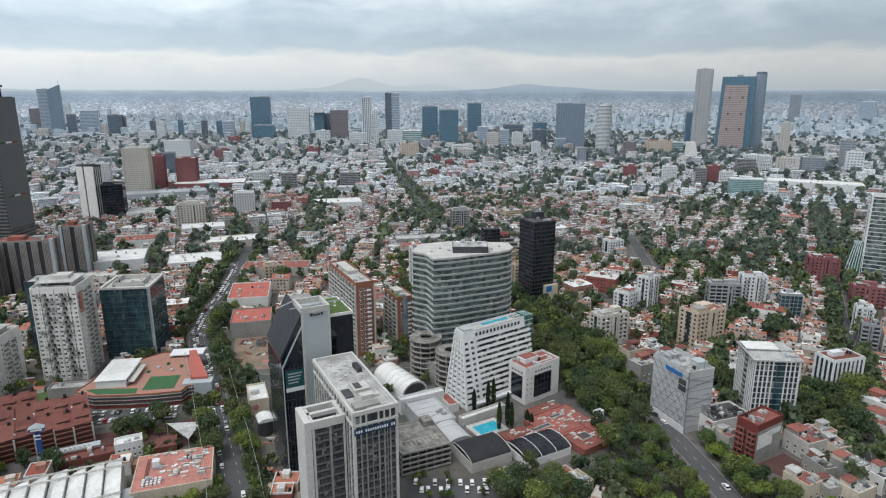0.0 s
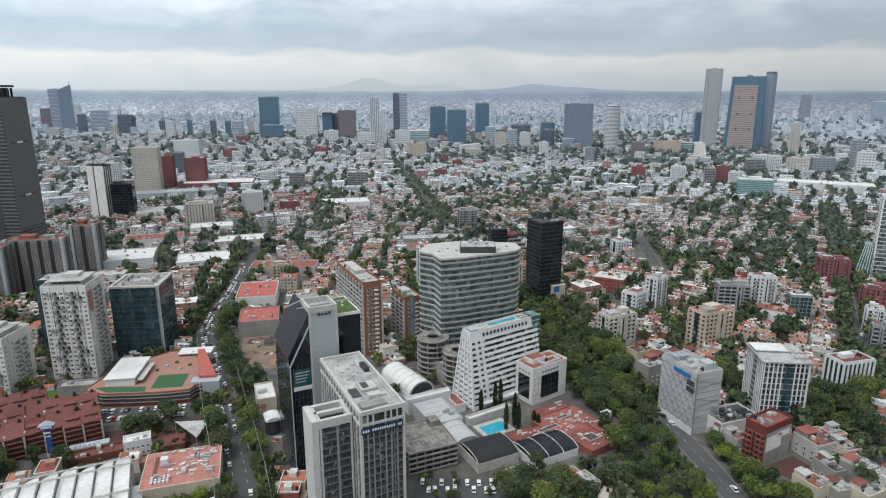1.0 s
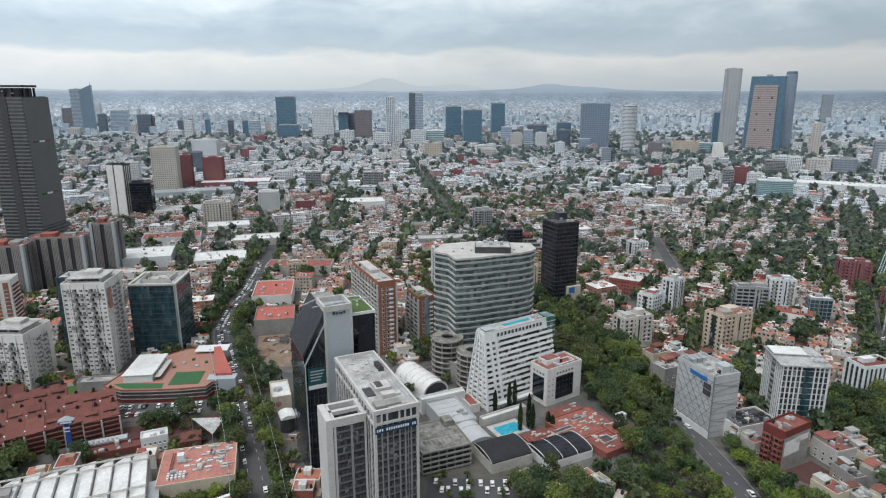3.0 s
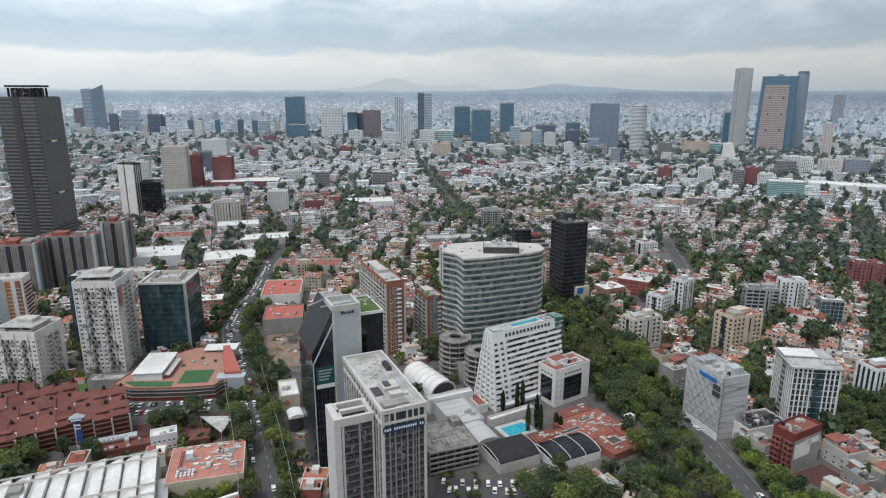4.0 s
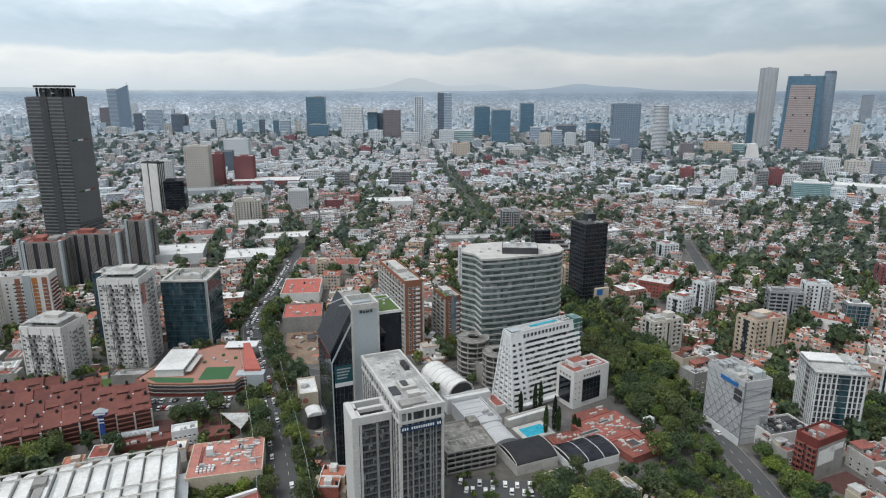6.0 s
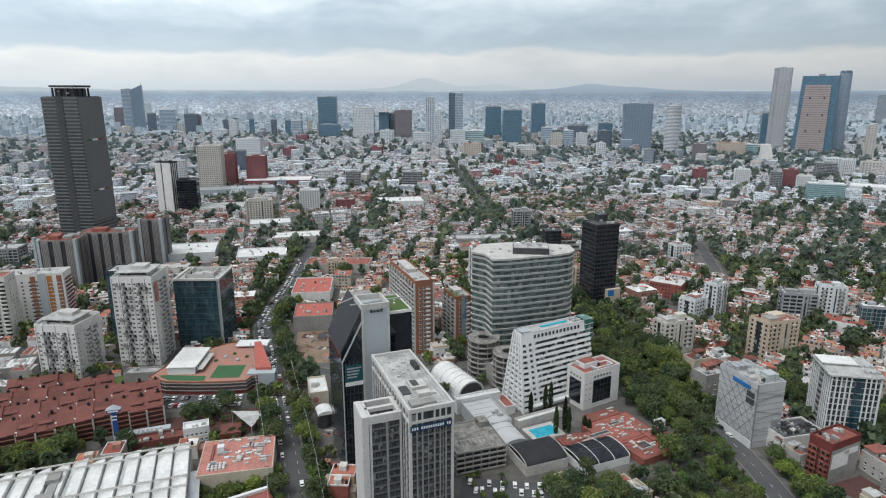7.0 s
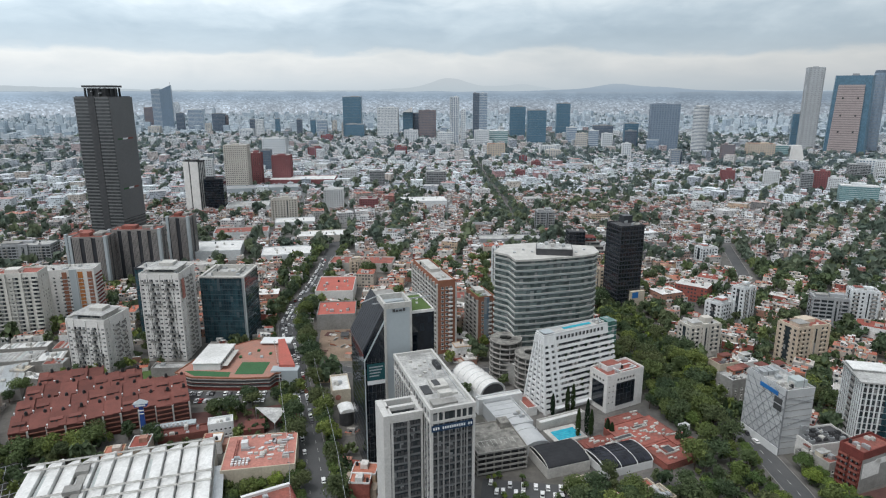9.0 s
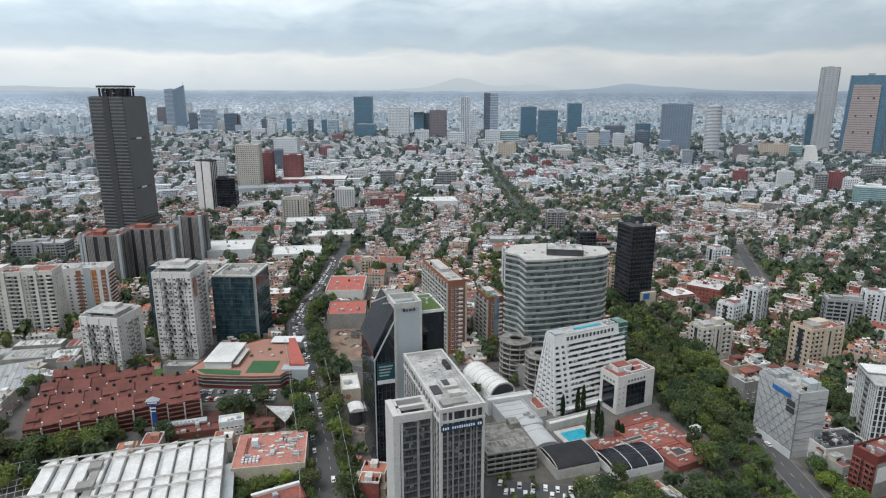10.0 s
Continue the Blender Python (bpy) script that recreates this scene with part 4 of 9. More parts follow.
# -- silver office tower with round car ramps at its foot --
def silver_tower():
    t = thing("office_tower", "silver glass office tower with banded curved front", "office building", 12, 380, 0)
    P0 = [(-19, 376), (-10, 370), (-5.5, 358.5), (2, 360.5), (10, 363.5), (18, 367.5), (26, 370.8), (34, 374.5), (41, 379.5), (44, 385.0), (42, 398), (6, 402), (-14, 394)]
    poly = [(x - 12, y - 380) for x, y in P0]
    reserve(12, 376, 62, 44, 15)
    part("glazing", Geo().prism(poly, 14, 72), "g_grey", t)
    band = Geo().ring(grown(poly, 0.55), grown(poly, -0.4), 0, 1.05)
    me = band.mesh("spandrel", "silver")
    lip = Geo().ring(grown(poly, 0.85), grown(poly, 0.3), 0, 0.2).mesh("sun_shelf", "offwhite")
    for i in range(15):
        s = part("spandrel", me, None, t, at=pose(0, 0, 16.0 + 3.8 * i))
        part("sun_shelf", lip, None, s, at=pose(0, 0, 1.05))
    post = Geo().box(-0.05, 0.05, -0.08, 0.1, 0, 56).mesh("mullion", "greyrib")
    for i in range(len(poly)):
        a, b = Vector(poly[i]), Vector(poly[(i + 1) % len(poly)])
        n = max(1, int((b - a).length / 2.6))
        turn = math.degrees(math.atan2((b - a).y, (b - a).x))
        if i < 9 or i == 12:
            for k in range(n):
                p = a.lerp(b, k / n)
                part("mullion", post, None, t, at=pose(p.x, p.y, 16, 0, 0, turn))
    part("roof", Geo().prism(grown(poly, 1.0), 72, 73.2), "offwhite", t)
    pent = part("penthouse", Geo().box(-6, 16, -9, 6, 73.2, 77), "dark", t, "dark louvred rooftop plant room")
    part("penthouse_roof", Geo().box(-5.5, 15.5, -8.5, 5.5, 77, 77.3), "roofgrey", pent)
    for k in range(5):
        part("roof_unit", Geo().box(-4 + k * 3.4, -2 + k * 3.4, -4 + (k % 2) * 4, -1 + (k % 2) * 4, 77.3, 79.0), ("white2", "steel", "offwhite")[k % 3], pent)
    for k in range(9):
        x, y = -20 + k * 5.4, -7 + (k * 7) % 12 + k * 0.7
        part("roof_unit", Geo().box(x, x + 1.6, y, y + 1.4, 73.2, 74.1), "steel", t)
    part("podium", Geo().prism(grown(poly, -2.0), 0, 14), "concrete", t)
    cols = Geo().cyl(0, 0, 0.6, 0, 2.2, 10).mesh("column", "concrete")
    for x, y in grown(poly, -1.0)[:9]:
        part("column", cols, None, t, at=pose(x, y, 14))
    for cx, cy, r, top in ((-10.5, 354.0, 9.6, 25.5), (4.5, 338.5, 9.0, 23.5)):
        q = thing("car_ramp", "round concrete car ramp with open spiral levels", "car ramp", cx, cy)
        reserve(cx, cy, 2 * r, 2 * r, 0)
        ang = [2 * math.pi * i / 40 for i in range(40)]
        circ = lambda k: [(k * math.cos(a), k * math.sin(a)) for a in ang]
        deck = Geo().ring(circ(r), circ(r * 0.42), 0, 0.35).mesh("deck", "oldconcrete")
        rim = Geo().ring(circ(r + 0.15), circ(r - 0.15), -0.1, 0.7).mesh("rim_wall", "concrete2")
        inner = Geo().ring(circ(r * 0.44), circ(r * 0.40), 0.3, 1.1).mesh("inner_rim", "concrete")
        lev = int(top / 3.3)
        for i in range(lev + 1):
            z = top - 1.15 - i * 3.3
            dk = part("deck", deck, None, q, at=pose(0, 0, z))
            part("rim_wall", rim, None, dk)
            part("inner_rim", inner, None, dk)
        col = Geo().box(-0.3, 0.3, -0.3, 0.3, 0, top - 1).mesh("column", "concrete")
        for i in range(10):
            part("column", col, None, q, at=pose((r - 0.5) * math.cos(i * 0.628), (r - 0.5) * math.sin(i * 0.628), 0, 0, 0, math.degrees(i * 0.628)))
    q = solid("parking_annexe", "low concrete parking deck behind the round ramps", "car park", -3, 352, 18, 14, 12, 45, "concrete", "roofgrey", 3, 2)


silver_tower()


# -- white hotel with a sloping end --
def terraced_hotel():
    t = thing("terraced_hotel", "white ribbon-windowed hotel with a sloping end", "hotel", 13.5, 313, 35)
    reserve(*corner(14, 308, 52, 24, 35), 52, 24, 35)
    base, top, h, n = [(-3, -3.6), (48.5, -3.6), (48.5, 18.4), (-2, 18.4)], [(0.8, 5.6), (49.5, 5.6), (49.5, 13.8), (1.8, 13.8)], 41.0, 12
    mix = lambda k: [(a[0] + (b[0] - a[0]) * k, a[1] + (b[1] - a[1]) * k) for a, b in zip(base, top)]
    lean = lambda z: -3.6 + 9.2 * z / h
    part("glazing", Geo().prism(grown(base, -0.9), 0, h - 1, grown(top, -0.9)), "g_dark", t)
    for i in range(n + 1):
        z = i * 3.0
        part("spandrel", Geo().prism(grown(mix(z / h), 0.0), z, z + 1.5, grown(mix((z + 1.5) / h), 0.0)), "white2", t)
        # dark strip stands in for the shade above each spandrel
        part("rail_shadow", Geo().box(1.0, 48.0, lean(z + 1.5) + 0.25, lean(z + 1.5) + 0.5, z + 1.5, z + 1.75), "dark", t)
    part("top_storey", Geo().prism(mix(37.4 / h), 37.4, h, mix(1.0)), "white2", t)
    part("roof", Geo().prism(grown(top, -0.5), h, h + 0.2), "roofgrey", t)
    parapet(t, top, h - 0.2, 1.2, "white2")
    part("roof_pool", Geo().box(18, 37, 9.8, 12.0, h + 0.2, h + 0.5), "water", t, "pale blue pool strip on the roof")
    part("roof_pergola", Geo().box(2.6, 9.0, 7.0, 12.6, h + 0.9, h + 1.2), "greyslab", t)
    for k in range(6):
        part("roof_unit", Geo().box(39.0 + (k % 3) * 2.0, 40.4 + (k % 3) * 2.0, 7.4 + (k // 3) * 2.6, 9.0 + (k // 3) * 2.6, h + 0.2, h + 1.4), ("offwhite", "steel")[k % 2], t)
    me = window_mesh(1.7, 2.2, "white2", "g_dark", False)
    for k in range(13):
        part("window", me, None, t, at=pose(9.5 + k * 2.6, lean(38.6) - 0.1, 38.1))
    for y in (0.0, 0.22, 0.48, 0.74, 0.97):
        p, q = Vector(base[0]).lerp(Vector(base[3]), y), Vector(top[0]).lerp(Vector(top[3]), y)
        part("end_pier", Geo().prism([(p.x - 0.5, p.y - 0.5), (p.x + 0.7, p.y - 0.5), (p.x + 0.7, p.y + 0.7), (p.x - 0.5, p.y + 0.7)], 0, h, [(q.x - 0.5, q.y - 0.3), (q.x + 0.7, q.y - 0.3), (q.x + 0.7, q.y + 0.5), (q.x - 0.5, q.y + 0.5)]), "white2", t)
    for x in (3.4, 7.2):
        part("front_pier", Geo().prism([(x, -4.0), (x + 1.5, -4.0), (x + 1.5, -2.8), (x, -2.8)], 0, h, [(x, 5.2), (x + 1.5, 5.2), (x + 1.5, 6.4), (x, 6.4)]), "white2", t)
    r = random.Random(4)
    for i in range(12):
        for k in range(16):
            x, z = 9 + k * 2.4, i * 3
            if r.random() < 0.3:
                part("balcony_screen", Geo().box(x, x + 1.3, lean(z + 2) + 0.15, lean(z + 2) + 1.0, z + 1.5, z + 3.0), "offwhite", t)
            elif r.random() < 0.14:
                part("planter_shrub", Geo().cyl(x + 0.6, lean(z + 2) + 0.1, 0.5, z + 1.4, z + 2.0, 7, 0.7).cyl(x + 0.6, lean(z + 2) + 0.1, 0.7, z + 2.0, z + 2.5, 7, 0.25), "leaf_dark", t)
    g = part("glass_stair", Geo().box(45.5, 51.5, 4.5, 13, 29, 42.5), "g_teal", t, "green glass upper stair block")
    for k in range(4):
        part("transom", Geo().box(45.4, 51.6, 4.4, 13.1, 30.5 + k * 3, 30.8 + k * 3), "white2", g)
    part("canopy", Geo().box(2, 46, -6.5, -3.6, 3.2, 3.6), "white2", t)


terraced_hotel()

t = solid("office_block", "white office block with large dark glass panel", "office building", 52.2, 327.8, 26, 14, 21, 35.5, "white", "roofred", 8, 12, 1.3)
part("glass_panel", Geo().box(-6.5, 6.5, -7.25, -6.9, 3.0, 16.3), "g_black", t)
for k in range(6):
    part("mullion", Geo().box(-6.5 + k * 2.6 - 0.05, -6.5 + k * 2.6 + 0.05, -7.35, -7.2, 3.0, 16.3), "dark", t)
for k in range(4):
    part("transom", Geo().box(-6.5, 6.5, -7.35, -7.2, 6.2 + 3.2 * k, 6.3 + 3.2 * k), "dark", t)
me = window_mesh(1.2, 1.2, "offwhite", "g_dark", False)
for k in range(6):
    part("window", me, None, t, at=pose(-5.5 + k * 2.2, -7.0, 17.8))
place_windows(t, me, 26, 14, "left", 4, [17.8], 2.0)
part("glass_panel", Geo().box(-13.25, -12.9, -4.5, 4.5, 3.0, 16.3), "g_black", t)
for z in (5.5, 8.7, 11.9, 15.1):
    for x in (-11.5, -8.7):
        part("window", window_mesh(0.6, 0.6, "offwhite", "g_dark", False), None, t, at=pose(x, -7.0, z))
part("penthouse", Geo().box(-8, 2, -1, 6, 21, 24.0), "white2", t)
part("penthouse_roof", Geo().box(-7.5, 1.5, -0.5, 5.5, 24.0, 24.2), "roofred", t)
part("roof_frame", Geo().ring([(-4, -5.5), (9, -5.5), (9, 0), (-4, 0)], [(-3.5, -5), (8.5, -5), (8.5, -0.5), (-3.5, -0.5)], 22.2, 22.7), "white2", t)

# -- black tower on the far side --
t = block("office_tower", "black glass tower with fine square window grid", "office building", 77.4, 496.8, 20.5, 20.2, 68, 25.5, "g_black", "blackstone", 3.4, 0.9, 2.7, 0.35, 0.25, "blackstone", "roofdark", 5, 5)
part("stair_tower", Geo().box(0, 8, 3, 9.5, 68, 74), "blackstone", t)
part("plinth", Geo().box(1.0, 13.5, -13.0, -10.3, 0, 15.5), "beige", t, "beige stone base with blue sign")
part("sign", Geo().box(2.0, 7.5, -13.2, -13.0, 10.0, 14.8), "bluesign", t)
t = block("terraced_offices", "black wedge-shaped office block with stepped brown terraces", "office building", 50, 640, 16, 16, 30, 10, "g_black", "blackstone", 3.4, 0.9, 3, 0.4, 0.2, "blackstone", "roofdark", 6, 3)
for k in range(5):
    part("terrace", Geo().box(8, 36 - k * 3.5, -8 + k * 2.0, 14, 2 + k * 4.2, 6.0 + k * 4.2), "rust" if k == 4 else "concrete", t)
    part("terrace_glass", Geo().box(8, 35.6 - k * 3.5, -8.2 + k * 2.0, -8 + k * 2.0, 3.2 + k * 4.2, 5.2 + k * 4.2), "g_dark", t)


# -- white building wrapped in a diagonal lattice --
def lattice_building():
    w, d, h = 15.5, 26.0, 32.5
    t = solid("office_building", "pale grey office building wrapped in diagonal lattice", "office building", 126.2, 300.0, w, d, h, 20.7, "screen", "roofgrey", 11, 14, 1.5)
    sheet = part("screen", Geo().box(-w / 2 - 0.9, -w / 2 - 0.7, -d / 2, d / 2, 4, h + 1.4), "screen", t, "pale metal screen with diagonal seams")
    bar = Geo()
    for k in range(-3, 7):
        a = -d / 2 + k * 5.2
        for sgn in (1, -1):
            y0, z0, y1, z1 = a, 4.0, a + sgn * 22.0, 33.0
            lo, hi = -d / 2, d / 2
            t0 = max(0.0, min(1.0, ((lo if sgn > 0 else hi) - y0) / (y1 - y0))) if not lo <= y0 <= hi else 0.0
            t1 = max(0.0, min(1.0, ((hi if sgn > 0 else lo) - y0) / (y1 - y0)))
            if t1 - t0 > 0.05:
                part("lattice_bar", Geo().beam((-w / 2 - 1.0, y0 + (y1 - y0) * t0, z0 + (z1 - z0) * t0), (-w / 2 - 1.0, y0 + (y1 - y0) * t1, z0 + (z1 - z0) * t1), 0.22), "lattice", sheet)
    for k in range(9):
        part("floor_line", Geo().box(-w / 2 - 1.05, -w / 2 - 0.9, -d / 2, d / 2, 4.5 + k * 3.3, 4.72 + k * 3.3), "lattice", sheet)
    part("blue_banner", Geo().box(-w / 2 - 1.35, -w / 2 - 1.0, -9, 3, 29.6, 31.6), "bluesign", sheet)
    for z in (23.5, 27.0):
        part("opening", Geo().box(-w / 2 - 1.2, -w / 2 - 0.95, -12.0, -7.0, z - 1.0, z + 1.8), "dark", sheet)
    for k in range(9):
        part("floor_line", Geo().box(-w / 2, w / 2, -d / 2 - 0.15, -d / 2, 3.3 + k * 3.3, 3.5 + k * 3.3), "concrete", t)
    part("street_wall", Geo().box(-w / 2 - 1.2, -w / 2 - 0.6, -d / 2 - 0.3, d / 2, 0, 4), "white2", t, "plain white street wall below the screen")
    part("corner_post", Geo().beam((-w / 2 - 0.6, -d / 2 - 0.3, 0), (-w / 2 - 0.6, -d / 2 - 0.3, h + 1.8), 0.5), "lattice", t)
    for k in range(5):
        part("brace", Geo().beam((-w / 2, -d / 2 - 0.3, 10.0 + k * 5.0), (w / 2, -d / 2 - 0.3, 6.5 + k * 5.0 + (k % 2) * 7.0), 0.2), "lattice", t)
    part("roof_rail", Geo().box(-w / 2 - 0.9, w / 2, -d / 2 - 0.25, -d / 2 - 0.15, h + 2.3, h + 2.4).box(-w / 2 - 0.95, -w / 2 - 0.85, -d / 2, d / 2, h + 2.3, h + 2.4), "lattice", t)
    part("roof_mast", Geo().beam((3, -11, h), (3, -11, h + 9), 0.18), "lattice", t)
    duct = part("duct", Geo().box(2.2, 5.0, -d / 2 - 1.4, -d / 2 - 0.3, 9, 15).box(4.0, 7.0, -d / 2 - 1.2, -d / 2 - 0.3, 9, 12), "steel", t)
    part("stair_core", Geo().box(1, 7, -9, -3, h, h + 3.5), "silver", t)
    for k in range(3):
        part("chiller", Geo().box(-6 + k * 3.2, -3.5 + k * 3.2, 5, 10, h + 0.15, h + 2.6), "steel", t)
    c, s = math.cos(radians(18)), math.sin(radians(18))
    q = solid("service_building", "low white service building with rooftop machinery", "service building", 144, 290, 24, 15, 9, 20, "white", "roofdark", 12, 4)
    for k in range(16):
        x, y = -10 + (k % 6) * 3.6, -4.5 + (k // 6) * 3.6
        u = part("fan_unit", Geo().box(x, x + 2.2, y, y + 2.2, 9.15, 10.6), "dark" if k % 3 else "steel", q)
        part("fan", Geo().cyl(x + 1.1, y + 1.1, 0.8, 10.6, 10.8, 12), "tank", u)


lattice_building()


# -- white tower of upright fins --
def finned_tower():
    w, d, h = 22.6, 22.6, 35.6
    x, y = 172.8, 305.0
    t = thing("finned_tower", "white office tower with tall upright fins", "office building", x, y, -5.5)
    reserve(x, y, w, d, -5.5)
    part("glazing", Geo().prism(rect(w, d), 0, h), "g_dark", t)
    fin = Geo().box(-0.29, 0.29, -0.45, 0.2, 0, h + 0.4).mesh("fin", "white2")
    for k in range(11):
        s = -w / 2 + 0.5 + k * (w - 1) / 10
        if k not in (5, 6):
            part("fin", fin, None, t, at=pose(s, -d / 2, 0))
        if k not in (4, 5):
            part("fin", fin, None, t, at=pose(-w / 2, s, 0, 0, 0, -90))
        part("fin", fin, None, t, at=pose(w / 2, s, 0, 0, 0, 90))
    part("dark_bay", Geo().box(-0.6, 3.6, -d / 2 - 0.25, -d / 2 + 0.2, 0, h), "g_blue", t)
    slab = Geo().ring(rect(w + 0.5, d + 0.5), rect(w - 1, d - 1), 0, 0.45).mesh("spandrel", "silver")
    bal = Geo().box(-w / 2 - 0.9, -w / 2, -4.4, -0.2, 0, 0.9).mesh("balcony", "concrete")
    for i in range(11):
        part("spandrel", slab, None, t, at=pose(0, 0, 2.2 + i * 3.15))
        part("balcony", bal, None, t, at=pose(0, 0, 2.0 + i * 3.15))
    part("roof", Geo().prism(rect(w + 2.2, d + 2.2), h + 0.4, h + 1.2), "roofgrey", t)
    up = part("upper_roof", Geo().box(-w / 2, 4, 0, d / 2 - 2, h + 1.2, h + 2.2), "roofgrey", t)
    part("roof_edge", Geo().box(-w / 2 - 0.6, 4.6, -0.6, d / 2 - 1.4, h + 2.2, h + 2.6), "roofwhite", up)
    for k in range(6):
        part("roof_unit", Geo().box(5 + (k % 3) * 2.6, 6.6 + (k % 3) * 2.6, -8 + (k // 3) * 7, -6 + (k // 3) * 7, h + 1.2, h + 2.2), "steel", t)


finned_tower()

# -- red block with bare party wall --
w, d, h = 20.0, 10.5, 19.0
t = solid("apartment_block", "dark red apartment block with bare patched side wall", "apartment building", 151.8, 267.7, w, d, h, 31, "rust", "roofred", 21, 6, 1.2)
place_windows(t, window_mesh(1.3, 1.3, "rust", "g_dark", True), w, d, "left", 4, storeys(h, 2.8, 2.2), 1.0)
for z in storeys(h, 2.8, 1.4):
    for y0 in (-d / 2 + 0.4, 0.5):
        part("balcony", Geo().box(-w / 2 - 1.1, -w / 2, y0, y0 + 4.2, z - 0.2, z).box(-w / 2 - 1.1, -w / 2 - 1.0, y0, y0 + 4.2, z, z + 0.9).box(-w / 2 - 1.1, -w / 2, y0, y0 + 0.1, z, z + 0.9), "roofred", t)
part("party_wall", Geo().box(-w / 2, w / 2, -d / 2 - 0.12, -d / 2 - 0.02, 0, h - 2.5), "concrete", t, "bare patched grey party wall")
part("wall_patch", Geo().box(-w / 2 + 1.0, 2.6, -d / 2 - 0.16, -d / 2 - 0.1, 7, h - 4.5).box(-1, w / 2 - 1.2, -d / 2 - 0.16, -d / 2 - 0.1, 12, h - 4.0), "white", t)


# -- pale apartment towers --
def apartment_tower(x, y, w, d, h, ang, seed, label, banner=False):
    t = solid("apartment_tower", label, "apartment building", x, y, w, d, h, ang, "white", "roofgrey", seed, 5, 1.2)
    zs = storeys(h, 2.85, 2.4, 0.8)
    r = random.Random(seed)
    me = window_mesh(1.75, 1.15, "white", "g_dark", True)
    me2 = window_mesh(0.9, 1.15, "white", "g_dark", True)
    bal = Geo().box(-1.35, 1.35, -1.25, 0, -0.1, 0.12).box(-1.35, 1.35, -1.25, -1.17, 0.12, 0.95).box(-1.35, -1.27, -1.17, 0, 0.12, 0.95).box(1.27, 1.35, -1.17, 0, 0.12, 0.95).mesh("balcony", "concrete")
    gap = Geo().box(-1.25, 1.25, -0.06, 0.0, 0.12, 2.3).mesh("balcony_door", "g_dark")
    junk = Geo().box(-0.9, 0.1, -0.95, -0.3, 0.12, 1.1).box(0.4, 0.8, -0.9, -0.5, 0.12, 1.5).mesh("balcony_clutter", "greyrib")
    step = w / 8
    for side_, length, turn in (("front", w, 0), ("right", d, 90)):
        for i, z in enumerate(zs):
            for k in range(8):
                s = -length / 2 + (k + 0.5) * length / 8
                px, py = {0: (s, -d / 2), 90: (w / 2, s), -90: (-w / 2, -s)}[turn]
                if (k in (2, 5) or (k in (1, 3, 6) and r.random() < 0.3)) if turn == 0 else k in (3, 5):
                    shift = (0.55 if i % 2 else -0.55)
                    qx, qy = (px + shift, py) if turn == 0 else (px, py + shift)
                    q = part("balcony", bal, None, t, at=pose(qx, qy, z - 0.75, 0, 0, turn))
                    if turn == 0:
                        part("balcony_door", gap, None, q)
                    if r.random() < 0.25:
                        part("balcony_clutter", junk, None, q)
                elif turn == 0 or k % 2 == 0:
                    part("window", me if turn == 0 else me2, None, t, at=pose(px, py, z, 0, 0, turn))
    pier = Geo().box(-0.3, 0.3, -0.5, 0.2, 0, h + 0.2).mesh("rib", "white")
    for sx in (-w / 2 + 0.4, -w * 0.31, 0.0, w * 0.31, w / 2 - 0.4):
        part("rib", pier, None, t, at=pose(sx, -d / 2, 0))
    for sy in (-d * 0.3, d * 0.25):
        part("rib", pier, None, t, at=pose(w / 2, sy, 0, 0, 0, 90))
    p = part("penthouse", Geo().box(-w * 0.36, w * 0.36, -d * 0.36, d * 0.3, h, h + 3.0), "offwhite", t)
    part("penthouse_roof", Geo().box(-w * 0.42, w * 0.42, -d * 0.42, d * 0.36, h + 3.0, h + 3.4), "roofgrey", p)
    part("penthouse_glass", Geo().box(-w * 0.3, w * 0.33, -d * 0.37, -d * 0.36, h + 1.3, h + 2.6), "g_dark", p)
    part("lift_room", Geo().box(-w * 0.15, w * 0.2, -d * 0.1, d * 0.22, h + 3.4, h + 5.4), "offwhite", p)
    if banner:
        part("banner", Geo().box(w / 2 + 0.75, w / 2 + 0.85, -d * 0.44, -d * 0.28, h - 16, h - 3), "roofpink", t, "red hanging banner")
    return t


apartment_tower(-230.0, 358.0, 25, 25, 58, 8, 31, "tall white apartment tower with dark balconies", True)
apartment_tower(-266.5, 336.0, 26, 24, 33.5, 0, 32, "shorter white apartment tower with dark balconies")
t = block("office_building", "dark blue glass office building behind the apartment tower", "office building", -256, 386, 22, 18, 52, 8, "g_blue", "blackstone", 3.8, 0.5, 2.5, 0.12, 0.1, "blackstone", "roofgrey", 9, 4)
low = solid("entrance_pavilion", "low grey pavilion at the foot of the apartment tower", "pavilion", -214, 328, 24, 8, 5, 10, "concrete", "roofgrey", 14, 1)

# -- blue glass office --
w, d, h = 30.0, 30.0, 47.0
t = block("office_building", "dark blue glass office building with pale roof edge", "office building", -206.0, 393.5, w, d, h, 7, "g_blue", "steelblue", 3.8, 0.5, 1.7, 0.08, 0.08, "dark", "roofgrey", 15, 14)
part("corner_rib", Geo().box(w / 2 - 1.3, w / 2 - 0.2, -d / 2 - 0.5, -d / 2 + 0.4, 0, h + 0.6), "greyslab", t)
part("roof_edge", Geo().ring(rect(w + 0.8, d + 0.8), rect(w - 2.5, d - 2.5), h + 0.3, h + 1.5), "offwhite", t)
part("corner_strip", Geo().box(w / 2 - 1.2, w / 2 + 0.5, -d / 2 - 0.5, -d / 2 + 0.4, 0, h + 0.3), "silver", t, "silver corner strip")
part("plant_screen", Geo().ring(rect(w * 0.6, d * 0.6), rect(w * 0.6 - 0.4, d * 0.6 - 0.4), h + 0.3, h + 3.0), "offwhite", t)

